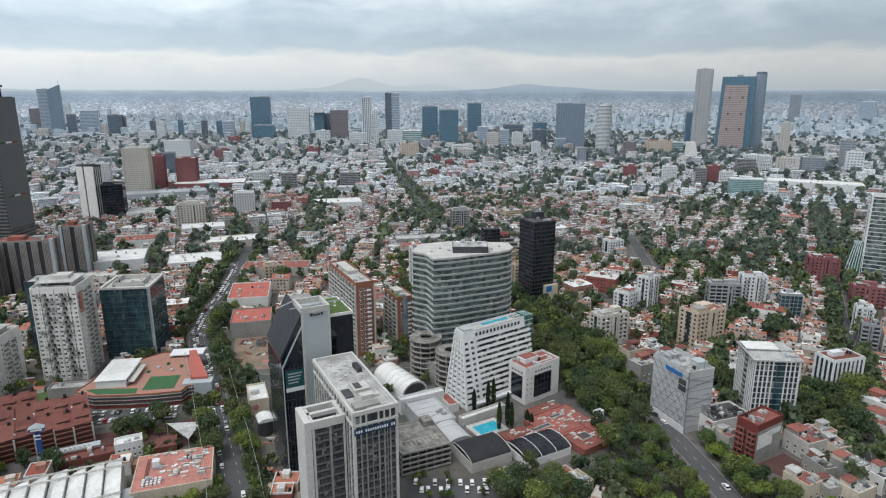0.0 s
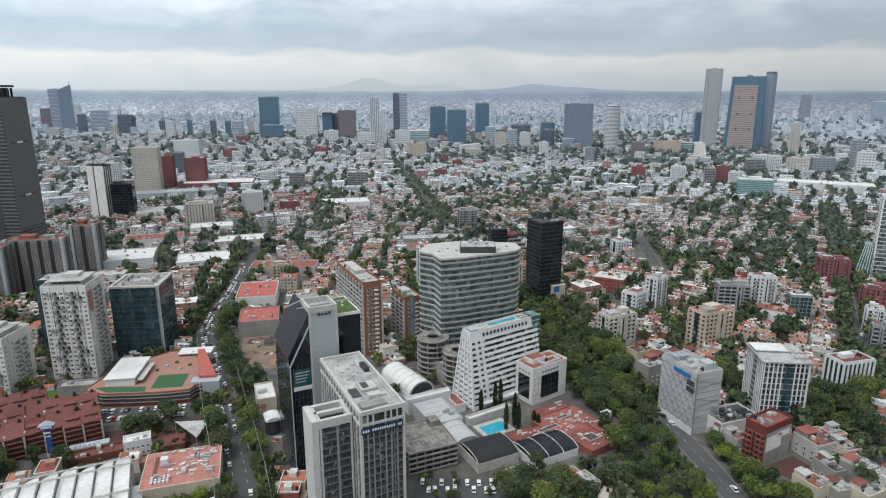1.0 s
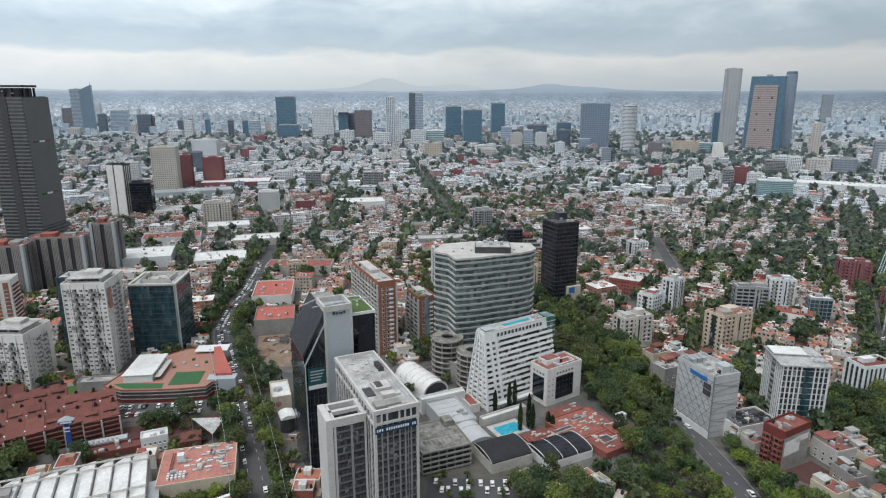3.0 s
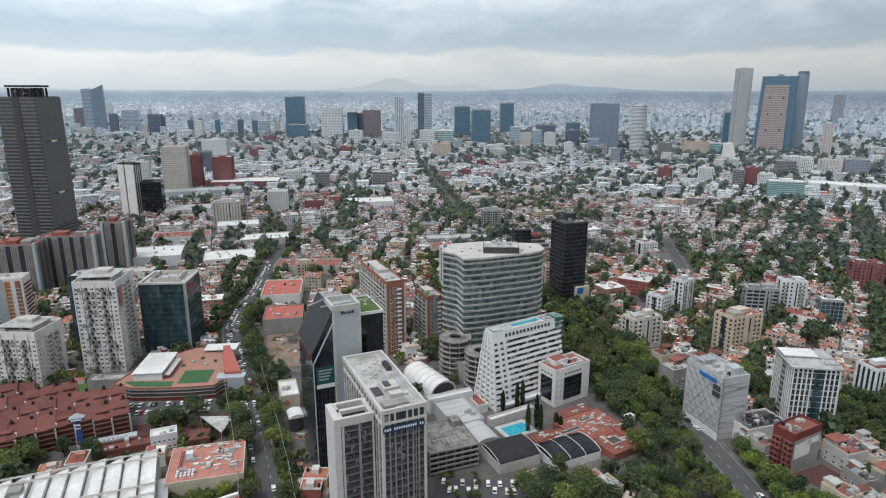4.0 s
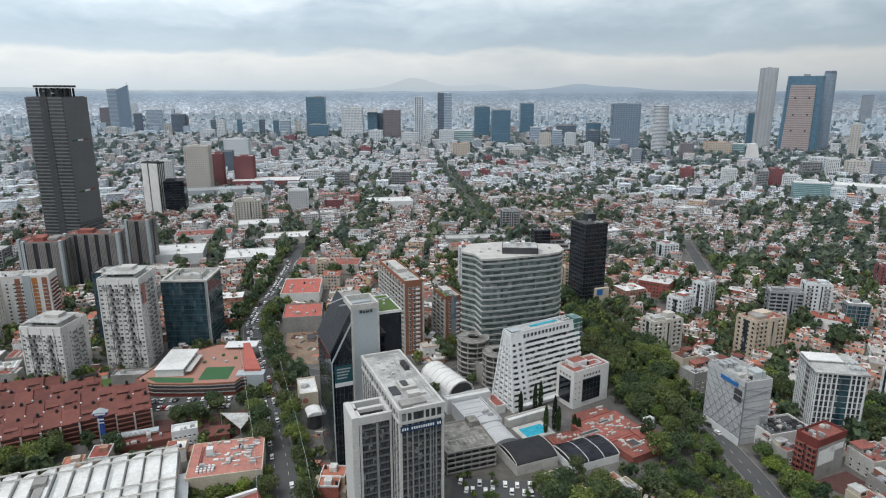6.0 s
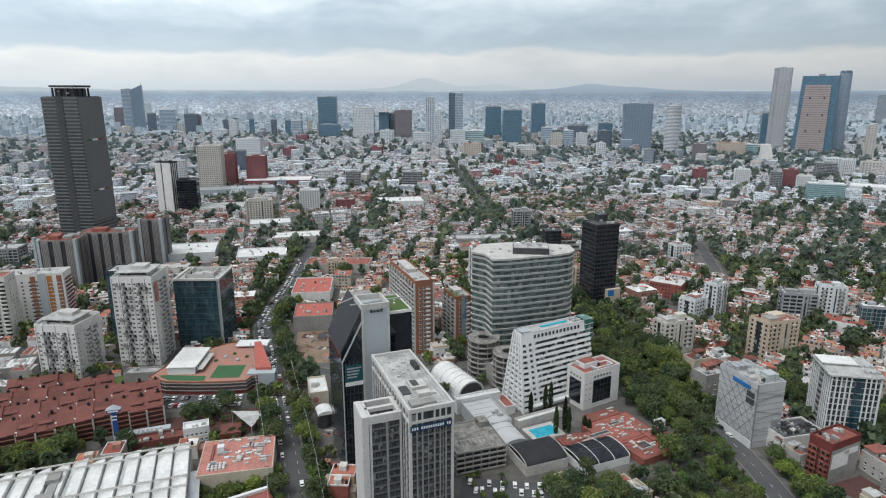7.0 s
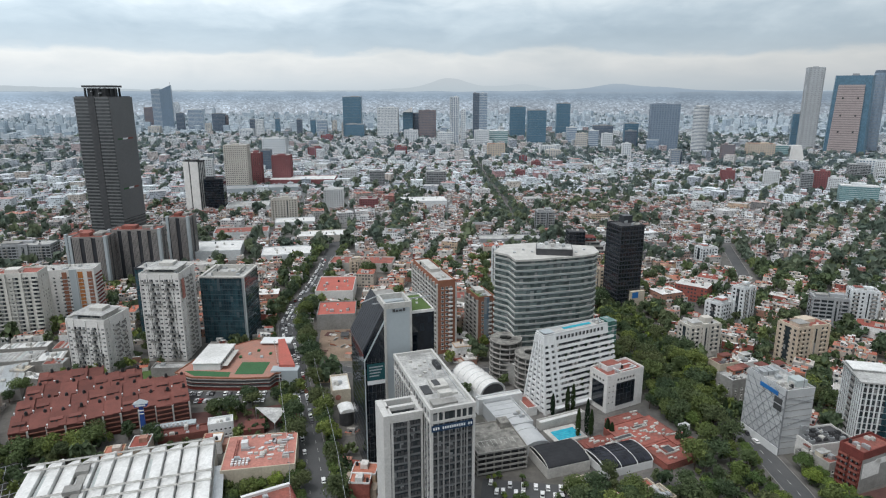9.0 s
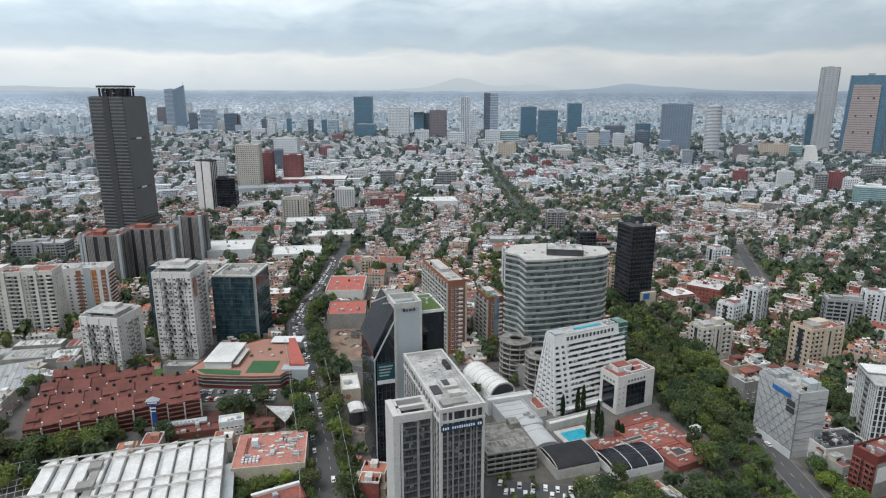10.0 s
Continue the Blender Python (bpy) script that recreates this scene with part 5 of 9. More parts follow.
# -- beige and orange apartment slabs, ribbed offices --
M["creamwall"] = mat("cream_apartment_render", (0.60, 0.585, 0.545), (0.50, 0.49, 0.455), 0.85, 0.08, 0.8, spread=0.05)
w, d, h = 48.0, 16.0, 47.0
t = solid("apartment_slab", "cream apartment slab with balcony bays and a plain end wall", "apartment building", *corner(-337, 372, w, d, 18, True), w, d, h, 18, "creamwall", "roofred", 41, 10)
zs = storeys(h, 2.9, 2.2)
wide, small_, slit = window_mesh(3.6, 1.9, "creamwall", "g_dark", False), window_mesh(1.1, 1.2, "creamwall", "g_dark", True), window_mesh(0.8, 1.5, "creamwall", "g_dark", False)
for k, x in enumerate((-21.0, -14.6, -10.8, -4.4, -0.6, 5.8, 9.6, 16.0)):
    for z in zs:
        part("window", small_ if k % 3 == 2 else wide, None, t, at=pose(x, -d / 2, z))
for x in (-21.0, -14.6, -4.4, 5.8, 16.0):
    part("bay_rib", Geo().box(x - 2.6, x - 2.1, -d / 2 - 1.2, -d / 2, 0, h + 0.6), "creamwall", t)
    for z in zs:
        part("balcony", Geo().box(x - 2.1, x + 2.1, -d / 2 - 1.1, -d / 2, z - 0.3, z - 0.1).box(x - 2.1, x + 2.1, -d / 2 - 1.1, -d / 2 - 1.0, z - 0.1, z + 0.55), "creamwall", t)
for z in zs:
    rounded = [(w / 2 - 4.6, -d / 2), (w / 2 - 4.2, -d / 2 - 1.1), (w / 2 - 2.4, -d / 2 - 1.9), (w / 2 - 0.6, -d / 2 - 1.6), (w / 2, -d / 2)]
    part("rounded_balcony", Geo().prism(rounded, z - 0.4, z + 0.45), "creamwall", t)
    part("corner_glass", Geo().box(w / 2 - 4.2, w / 2 - 0.5, -d / 2 - 0.2, -d / 2, z + 0.5, z + 1.9), "g_dark", t)
    for y in (-3.0, 0.5, 4.5):
        if (int(z * 7 + y * 3)) % 4:
            part("window", slit, None, t, at=pose(w / 2, y, z, 0, 0, 90))
part("rooftop_room", Geo().box(-20, -9, -4, 5, h, h + 3.4).box(2, 11, -5, 3, h, h + 2.8), "creamwall", t)
part("rooftop_frame", Geo().ring([(-8, -7), (1, -7), (1, 0), (-8, 0)], [(-7.5, -6.5), (0.5, -6.5), (0.5, -0.5), (-7.5, -0.5)], h + 2.4, h + 2.8), "offwhite", t)
t = solid("apartment_slab", "white apartment slab with orange upright stripes", "apartment building", *corner(-322, 408, 46, 16, 18, True), 46, 16, 40, 18, "white", "roofgrey", 42, 8)
zs = storeys(40, 2.9, 2.2)
place_windows(t, window_mesh(1.6, 1.3, "white", "g_dark", True), 46, 16, "front", 9, zs, 1.0)
for k, x in enumerate((-19, -10, 2.5, 13.5, 20)):
    part("stripe", Geo().box(x - 1.7, x + 1.7, -8.25, -8.0, 0, 39), "orange" if k % 2 else "brick", t)
    for z in zs:
        part("ledge", Geo().box(x - 1.7, x + 1.7, -8.5, -8.25, z - 0.7, z - 0.3), "greyslab", t)
part("stair_wall", Geo().box(6, 11, -8.6, -8.0, 0, 41), "greyslab", t)
for k in range(12):
    part("balcony", Geo().box(22.9, 23.9, -6, 6, 3 + k * 2.9, 3.9 + k * 2.9), "rust", t)


def ribbed_offices(x, y, w, d, h, ang, seed, label):
    """Dark glass behind broad ribbed panels, pale corner cores, a red roof with plant rooms."""
    t = thing("ribbed_offices", label, "office building", x, y, ang)
    reserve(x, y, w, d, ang)
    part("glazing", Geo().prism(rect(w, d), 0, h), "blackstone", t)
    for length, turn, off in ((w, 0, d / 2), (d, 90, w / 2)):
        n = max(2, round(length / 9.0))
        unit = length / n
        wide = unit * 0.6
        panel = Geo().box(-wide / 2, wide / 2, -0.7, 0.2, 0, h + 0.8).mesh("ribbed_panel", "ribstone")
        groove = Geo()
        for k in range(4):
            gx = -wide / 2 + (k + 0.8) * wide / 4.6
            groove.box(gx, gx + 0.3, -0.76, -0.7, 1.0, h - 1.5)
        groove = groove.mesh("groove_strip", "dark")
        for k in range(n):
            s_ = -length / 2 + (k + 0.5) * unit
            px_, py_ = (s_, -off) if turn == 0 else (off, s_)
            p = part("ribbed_panel", panel, None, t, at=pose(px_, py_, 0, 0, 0, turn))
            part("groove_strip", groove, None, p, kind="stuff")
    for sx in (-1, 1):
        part("corner_core", Geo().box(sx * w / 2 - 1.4, sx * w / 2 + 1.0, -d / 2 - 1.0, -d / 2 + 2.6, 0, h + 1.6), "greyslab", t)
    part("roof", Geo().prism(grown(rect(w, d), -0.1), h, h + 0.3), "roofred", t)
    parapet(t, grown(rect(w, d), 0.4), h - 0.2, 1.3, "ribstone")
    part("plant_room", Geo().box(-w * 0.3, -w * 0.02, -d * 0.2, d * 0.3, h + 0.3, h + 3.4), "roofred", t)
    part("plant_room", Geo().box(w * 0.1, w * 0.32, -d * 0.1, d * 0.3, h + 0.3, h + 2.6), "concrete", t)
    roof_plant(t, w, d, h + 0.3, seed, 4)


M["ribstone"] = mat("brown_grey_rib", (0.26, 0.245, 0.235), (0.20, 0.19, 0.182), 0.85, 0.1, 0.8)
RIB = "brown-grey ribbed office block with red roof"
ribbed_offices(*corner(-371, 490, 30, 18, 12, True), 30, 18, 44, 12, 51, RIB)
ribbed_offices(*corner(-336, 517, 44, 18, 12, True), 44, 18, 46, 12, 52, RIB)
ribbed_offices(*corner(-335, 565, 20, 22, 8, True), 20, 22, 48, 8, 53, RIB)
ribbed_offices(*corner(-400, 540, 44, 16, 12, True), 44, 16, 34, 12, 54, "brown-grey ribbed office block with pale roof sheds")


# -- the tall dark tower --
def tall_tower():
    s, h = 40.5, 164.0
    x, y = corner(-450.5, 630, s, s, 0, True)
    t = thing("skyscraper", "tall dark bronze office tower with a crown", "skyscraper", x, y, 0)
    reserve(x, y, s, s, 0)
    poly = [(-s / 2, -s / 2), (s / 2, -s / 2), (s / 2, s / 2), (-s / 2, s / 2)]
    part("glazing", Geo().prism(poly, 0, h), "g_bronze", t)
    band = Geo().ring(grown(poly, 0.45), grown(poly, -0.3), 0, 1.4).mesh("spandrel", "bronze")
    for i in range(43):
        part("spandrel", band, None, t, at=pose(0, 0, h - 1.4 - i * 3.75))
    part("corner_groove", Geo().box(-s * 0.10, s * 0.10, -s / 2 - 0.7, -s / 2 + 0.2, 0, h + 0.5), "dark", t)
    part("side_screen", Geo().box(s / 2 + 0.3, s / 2 + 0.75, -s / 2 + 0.3, s / 2 - 0.3, 30, h), "bronze", t, "smooth bronze side screen")
    for z in (h - 46, h - 101):
        for k, m in enumerate(("turf", "letter", "roofred")):
            part("coloured_band", Geo().box(s / 2 + 0.8, s / 2 + 1.1, -s / 2 + 6 + k * 9, -s / 2 + 15 + k * 9, z, z + 1.8), m, t)
    part("roof", Geo().prism(grown(poly, -1), h, h + 0.8), "roofdark", t)
    c = part("crown", Geo().ring(rect(29, 27), rect(20, 20), h + 10.2, h + 12.4), "dark", t, "dark open crown ring")
    part("crown_drum", Geo().box(-11, 11, -10, 10, h, h + 9.4), "dark", c)
    leg = Geo().box(-0.8, 0.8, -0.8, 0.8, h, h + 9.6).mesh("crown_post", "dark")
    for a in (-12, -4, 4, 12):
        for b in (-12, 12):
            part("crown_post", leg, None, c, at=pose(a, b, 0))
            part("crown_post", leg, None, c, at=pose(b, a, 0))
    part("dish", Geo().cyl(6, -12.6, 1.6, h + 4, h + 4.6, 12).cyl(-4, -12.8, 1.2, h + 6, h + 6.5, 12), "letter", c)


M["bronze"] = mat("bronze_cladding", (0.158, 0.162, 0.165), (0.128, 0.132, 0.135), 0.45, 0.05, 0.6, 0.6, metal=0.2)
M["g_bronze"] = glass("bronze_glass", (0.038, 0.042, 0.045), (0.07, 0.075, 0.078), 3.75, 2.2, 0.0, 0.12)
tall_tower()

# ---- low buildings near the camera ----
def barrel(g, w, d, z0, rise, n=12, thick=0.0):
    """A vaulted roof over a w by d plan, its axis along y, closed at both ends."""
    a = [math.pi * i / n for i in range(n + 1)]
    pts = [(-w / 2 * math.cos(t), z0 + rise * math.sin(t)) for t in a]
    for (x0, za), (x1, zb) in zip(pts, pts[1:]):
        g.face([(x0, -d / 2, za), (x1, -d / 2, zb), (x1, d / 2, zb), (x0, d / 2, za)])
    for y in (-d / 2, d / 2):
        g.face([(x, y, z) for x, z in pts])
    return g


def arched_hall(name, label, x, y, w, d, z, rise, ang, roofm, wall="white", ribs=8):
    t = thing(name, label, "hall", x, y, ang)
    reserve(x, y, w, d, ang, 1)
    part("wall", Geo().prism(rect(w, d), 0, z), wall, t)
    part("vault", barrel(Geo(), w - 0.3, d - 0.6, z, rise), roofm, t)
    n = 12
    for k in range(ribs + 1):
        yy = -d / 2 + k * d / ribs
        g = Geo()
        for i in range(n):
            a0, a1 = math.pi * i / n, math.pi * (i + 1) / n
            g.beam((-w / 2 * math.cos(a0), yy, z + rise * math.sin(a0) + 0.1), (-w / 2 * math.cos(a1), yy, z + rise * math.sin(a1) + 0.1), 0.3)
        part("rib", g, wall, t)
    return t


# car park deck beside the hotel tower
t = thing("parking_garage", "weathered concrete parking garage with open decks", "car park", -12.5, 264, 24)
reserve(-12.5, 264, 24, 26, 24)
for k in range(5):
    part("deck", Geo().box(-12, 12, -12, 13, 2.6 * k + 0.3, 2.6 * k + 0.7), "oldconcrete", t)
    part("deck_wall", Geo().ring(rect(24.4, 25.4), rect(23.8, 24.8), 2.6 * k + 0.7, 2.6 * k + 1.6), "concrete2", t)
    # dark box between decks, put there in place of their shade
    part("deck_shade", Geo().box(-11, 11, -11, 12, 2.6 * k - 1.9, 2.6 * k + 0.3), "dark", t) if k else None
for k in range(7):
    part("column", Geo().box(-12 + k * 4 - 0.3, -12 + k * 4 + 0.3, -12.3, -11.7, 0, 11), "oldconcrete", t)
part("bay_line", Geo().box(-9, 9, -2, -1.85, 11.1, 11.14), "line", t)
for k in range(9):
    part("bay_line", Geo().box(-9 + k * 2.2, -8.88 + k * 2.2, -6.5, -2, 11.1, 11.14), "line", t)
part("stair_house", Geo().box(6, 11, 6, 12, 11, 14), "oldconcrete", t)

t = arched_hall("arched_hall", "white arched membrane hall beside the parking garage", -25.4, 335.1, 16.4, 32, 4.0, 6.5, 36, "white", "white2", 6)
# dark face on the closed end stands in for a shaded opening
mouth = Geo()
mouth.face([(-7.2 * math.cos(math.pi * i / 12), -16.1, 4.0 + 5.6 * math.sin(math.pi * i / 12)) for i in range(13)])
part("open_end", mouth, "dark", t)
t = solid("link_building", "long white flat roof between the halls", "hall", -12, 311, 26, 4.5, 8, 27, "white2", "roofwhite", 61, 0)
t = solid("banquet_hall", "low hall with a large pale flat roof", "hall", -7, 296, 17, 26, 6.5, 27, "screen", "screen", 62, 4)
for k in range(5):
    part("roof_seam", Geo().box(-8, 8, -11 + k * 5, -10.8 + k * 5, 6.65, 6.8), "steel", t)
arched_hall("vaulted_hall", "hall with a smooth pale vaulted roof", 3.0, 281, 13, 25, 4.5, 2.6, 27, "screen", "screen", 2)
t = solid("red_terrace", "low red-roofed terrace building beside the hotel", "building", 3, 313, 6, 14, 4, 27, "white", "roofred", 63, 0)

t = arched_hall("sports_hall", "hall with a black vaulted roof and pale walls", 18.5, 264, 19, 22, 5.0, 2.4, 117, "solarblack", "offwhite", 1)
t = arched_hall("solar_hall", "hall with a vaulted roof covered in solar panels", 46, 268, 18, 26, 4.0, 2.4, 118, "solarblack", "white2", 3)
for i in range(9):
    a0 = math.pi * (0.14 + 0.08 * i)
    x, z = -8.9 * math.cos(a0), 4.0 + 2.5 * math.sin(a0)
    tilt = math.degrees(math.atan2(2.5 * math.cos(a0), 8.9 * math.sin(a0)))
    for k in range(9):
        part("solar_panel", Geo().box(-0.8, 0.8, -1.15, 1.15, 0, 0.06), "solar", t, at=pose(x, -10.4 + k * 2.6, z + 0.05, 0, -tilt, 0))

t = thing("swimming_pool", "turquoise swimming pool with pale tiled edge", "pool", 23, 290, 30)
reserve(23, 291, 24, 14, 30)
part("basin_edge", Geo().box(-9, 9, -6.5, 7, 0, 0.5), "offwhite", t)
part("water", Geo().box(-6.5, 7.0, -4.2, 4.2, 0.5, 0.56), "water", t)
for k in range(4):
    part("lane_line", Geo().box(-6, 6.6, -2.6 + k * 1.7, -2.5 + k * 1.7, 0.56, 0.58), "blue", t)
t = solid("pool_terrace", "long low pergola beside the pool", "pavilion", 21, 301, 28, 4, 3.4, 33, "offwhite", "roofwhite", 64, 0)

for k, (x, y, w, d, h) in enumerate(((61, 291, 30, 23, 3.6), (47, 283, 32, 9, 3.2), (71, 276, 19, 17, 3.4), (36, 280, 14, 7, 3.0), (54, 304, 20, 7, 3.9), (78, 288, 12, 10, 3.9), (56, 280, 20, 12, 2.8))):
    t = solid("hotel_annexe", "low annexe with a red coated roof and white vents", "hotel annexe", x, y, w, d, h, 33, "roofred", "roofred", 70 + k, 0, 0.35)
    r = random.Random(70 + k)
    for i in range(int(w * d / 22)):
        vx, vy = r.uniform(-w * 0.4, w * 0.4), r.uniform(-d * 0.38, d * 0.38)
        part("roof_vent", Geo().box(vx, vx + r.uniform(0.8, 2.6), vy, vy + r.uniform(0.6, 1.1), h + 0.15, h + r.uniform(0.5, 1.1)), "offwhite", t)
# not let into the roof: a raised dark floor stands in for shade
for x, y, w, d in ((50, 284, 12, 2.2), (70, 276, 6, 5), (60, 296, 9, 1.6)):
    t = thing("roof_court", "open court on the red annexe roof, dark floor for shade", "court", x, y, 33)
    part("rim", Geo().ring(rect(w + 0.6, d + 0.6), rect(w, d), 3.4, 4.4), "offwhite", t)
    part("floor", Geo().box(-w / 2, w / 2, -d / 2, d / 2, 3.8, 4.1), "dark", t)
    part("canopy", Geo().box(-w / 2, -w / 2 + 1.4, -d / 2, d / 2, 4.1, 4.6), "clay", t)
for x, y, w, d, roofm in ((52, 238, 19, 15, "roofred"), (28, 243, 14, 8, "offwhite"), (60, 240, 8, 10, "concrete")):
    t = solid("garden_building", "low walled garden building with coated roof", "building", x, y, w, d, 4.5, 33, "beige", roofm, int(x), 4)
t = solid("white_arch_gate", "small white gatehouse by the boulevard", "gatehouse", 82, 296, 5, 3, 6, 33, "white2", "roofwhite", 66, 0)
tagged(setting("parking_lot", Geo().box(-16, 40, 212, 247, -0.2, 0.03), "asphalt", "asphalt parking lot under small trees", "parking lot"))
TAKEN.append((12, 230, 30, 19, 0))
tagged(setting("forecourt", Geo().prism([(-20, 300), (0, 262), (60, 250), (80, 300), (40, 330), (10, 322), (-20, 350), (-45, 345)], -0.2, 0.025), "pave", "paved courts between the hotel buildings", "paving"))
TAKEN.append((20, 290, 60, 48, radians(30)))

# right of the avenue
t = solid("shop_building", "low shop with a white roof and painted side", "shop", -103, 314, 10, 20, 8, 22, "beige", "roofwhite", 81, 3)
part("wall_sign", Geo().cyl(0, 0, 1.6, 0, 0.1, 20), "roofpink", t, at=pose(-2, -10.05, 4.5, 90, 0, 0))
t = thing("drum_pavilion", "dark round pavilion with a pale barrel roof", "pavilion", -91, 286, 27)
reserve(-91, 286, 9, 12, 27)
part("wall", Geo().cyl(0, 0, 4, 0, 8, 20), "dark", t)
part("barrel_roof", barrel(Geo(), 8, 9, 8, 2.0), "roofwhite", t)
setting("building_site", Geo().prism([(-151, 424), (-133, 358), (-108, 362), (-119, 425)], -0.3, 0.05), "dirt", "bare brown earth of a cleared building plot", "bare plot")
TAKEN.append((-128, 392, 16, 36, radians(-14)))
t = thing("site_hut", "grey hut frame on the bare plot", "hut", -126, 400, 10)
part("wall", Geo().box(-2.5, 2.5, -4, 4, 0, 2.4), "concrete", t)
part("roof", Geo().box(-2.8, 2.8, -4.3, 4.3, 2.4, 2.6), "dark", t)
t = thing("site_digger", "small yellow digger on the bare plot", "digger", -118, 404, 60)
part("cab", Geo().box(-0.9, 0.9, -1.2, 1.2, 0.9, 2.7), "orange", t)
part("track", Geo().box(-1.3, -0.8, -1.9, 1.9, 0, 0.9).box(0.8, 1.3, -1.9, 1.9, 0, 0.9), "dark", t)
part("arm", Geo().beam((0, 1.2, 1.4), (0, 3.6, 3.4), 0.4).beam((0, 3.6, 3.4), (0, 5.2, 1.2), 0.3), "orange", t)
r = random.Random(3)
for k in range(14):
    x, y = -128 + r.uniform(-10, 9), 376 + r.uniform(-14, 34)
    t = thing("rubble_pile", "heap of rubble on the bare plot", "rubble", x, y, r.uniform(0, 90))
    part("heap", Geo().cyl(0, 0, r.uniform(0.9, 2.2), 0, r.uniform(0.5, 1.1), 7, 0.4), ("dirt", "concrete", "offwhite")[k % 3], t)
for k in range(7):
    x, y = -129 + (k % 3) * 6.5 - (k // 3) * 2.0, 384 + (k // 3) * 12.0
    t = thing("foundation_wall", "broken low foundation wall on the bare plot", "wall", x, y, -14 + (90 if k % 2 else 0))
    part("footing", Geo().box(-3.5, 3.5, -0.5, 0.5, 0, 0.35), "concrete", t)
    part("stub", Geo().box(-3.2, 0.4, -0.3, 0.3, 0.35, 1.3).box(0.4, 2.0, -0.3, 0.3, 0.35, 0.8), ("brick", "concrete2")[k % 2], t)
# flat darker rectangles laid on the earth
for x, y, w, d in ((-134, 372, 7, 9), (-124, 410, 9, 6), (-139, 404, 5, 8)):
    setting("pit", Geo().box(x - w / 2, x + w / 2, y - d / 2, y + d / 2, 0.05, 0.09), "yard", "flat dark patch on the bare plot", "bare plot")
t = solid("warehouse", "warehouse with a bright red roof", "warehouse", -159, 487, 31, 42, 11, 12, "white", "roofvivid", 82, 8)
t = solid("warehouse", "grey-walled warehouse with a bright red roof", "warehouse", -140, 428, 28, 30, 11, 14, "concrete", "roofvivid", 83, 7)
t = solid("school_block", "long low block with red and white roofs", "school", -160, 575, 62, 26, 8, 4, "offwhite", "roofred", 84, 8)

# -- sports club with a curved wall --
t = thing("sports_club", "sports club with curved red wall and roof terraces", "club", -172, 338, 9)
reserve(-172, 338, 66, 58, 9)
pl = [(-36, -18), (-24, -24.5), (-8, -26), (8, -26.5), (22, -25.5), (24, -20), (36, -16), (19, 28), (-2, 32), (-28, 10)]
part("wall", Geo().prism(pl, 0, 7.5), "rust", t)
part("terrace", Geo().prism(grown(pl, -0.6), 7.5, 7.75), "deck", t)
parapet(t, pl, 7.2, 1.0, "brick")
part("rim", Geo().ring(grown(pl, 0.3), grown(pl, -0.1), 6.6, 7.1), "concrete2", t)
for z in (2.2, 4.6):
    part("wall_band", Geo().ring(grown(pl, 0.25), grown(pl, -0.1), z, z + 0.5), "concrete2", t)
    part("wall_opening", Geo().ring(grown(pl, 0.1), grown(pl, -0.2), z + 0.6, z + 1.7), "dark", t)
part("pitch", Geo().box(0, 17, -21, -4, 7.8, 7.86), "turf", t, "green sports pitch on the roof")
part("pitch", Geo().prism([(-31, -16), (-23, -22.5), (-8, -24), (-2, -24.2), (-3, -18), (-27, -15.5)], 7.8, 7.86), "turf", t)
u = part("clubhouse", Geo().box(-26, -10, -15, 14, 7.75, 12), "white2", t, "white clubhouse on the terrace")
part("clubhouse_roof", Geo().box(-26.5, -9.5, -15.5, 14.5, 12, 12.4), "roofwhite", u)
for k in range(8):
    part("clubhouse_window", Geo().box(-10, -9.9, -13 + k * 3.2, -11.5 + k * 3.2, 9.2, 10.8), "g_dark", u)
part("awning", Geo().box(-9.5, -6, -14, 10, 10.0, 10.2), "offwhite", t)
part("red_wing", Geo().prism([(25, -14), (34.5, -14), (24, 14), (19, 27), (15, 26)], 7.75, 10.5), "roofvivid", t)
part("grey_wing", Geo().box(21, 37, -19, -12, 0, 9), "greyslab", t)
part("entrance_roof", Geo().box(4, 24, 22, 32, 9, 9.6), "white2", t)
for k in range(5):
    part("planter", Geo().box(-4 + k * 4.4, -2.4 + k * 4.4, 2 + (k % 3) * 5, 4 + (k % 3) * 5, 7.75, 8.8), "greyslab" if k % 2 else "turf", t)
setting("lawn", Geo().prism([(-246, 316), (-221, 320), (-218, 333), (-236, 330)], -0.2, 0.06), "grass", "trimmed lawn below the apartment towers", "lawn")
setting("car_yard", Geo().prism([(-202, 296), (-145, 304), (-140, 316), (-150, 313), (-185, 308), (-205, 314)], -0.2, 0.04), "asphalt", "asphalt parking strip along the curved wall", "parking lot")
TAKEN.append((-175, 305, 32, 10, radians(9)))

# -- rows of red terrace houses --
RED = "red terrace house with flat red roof"


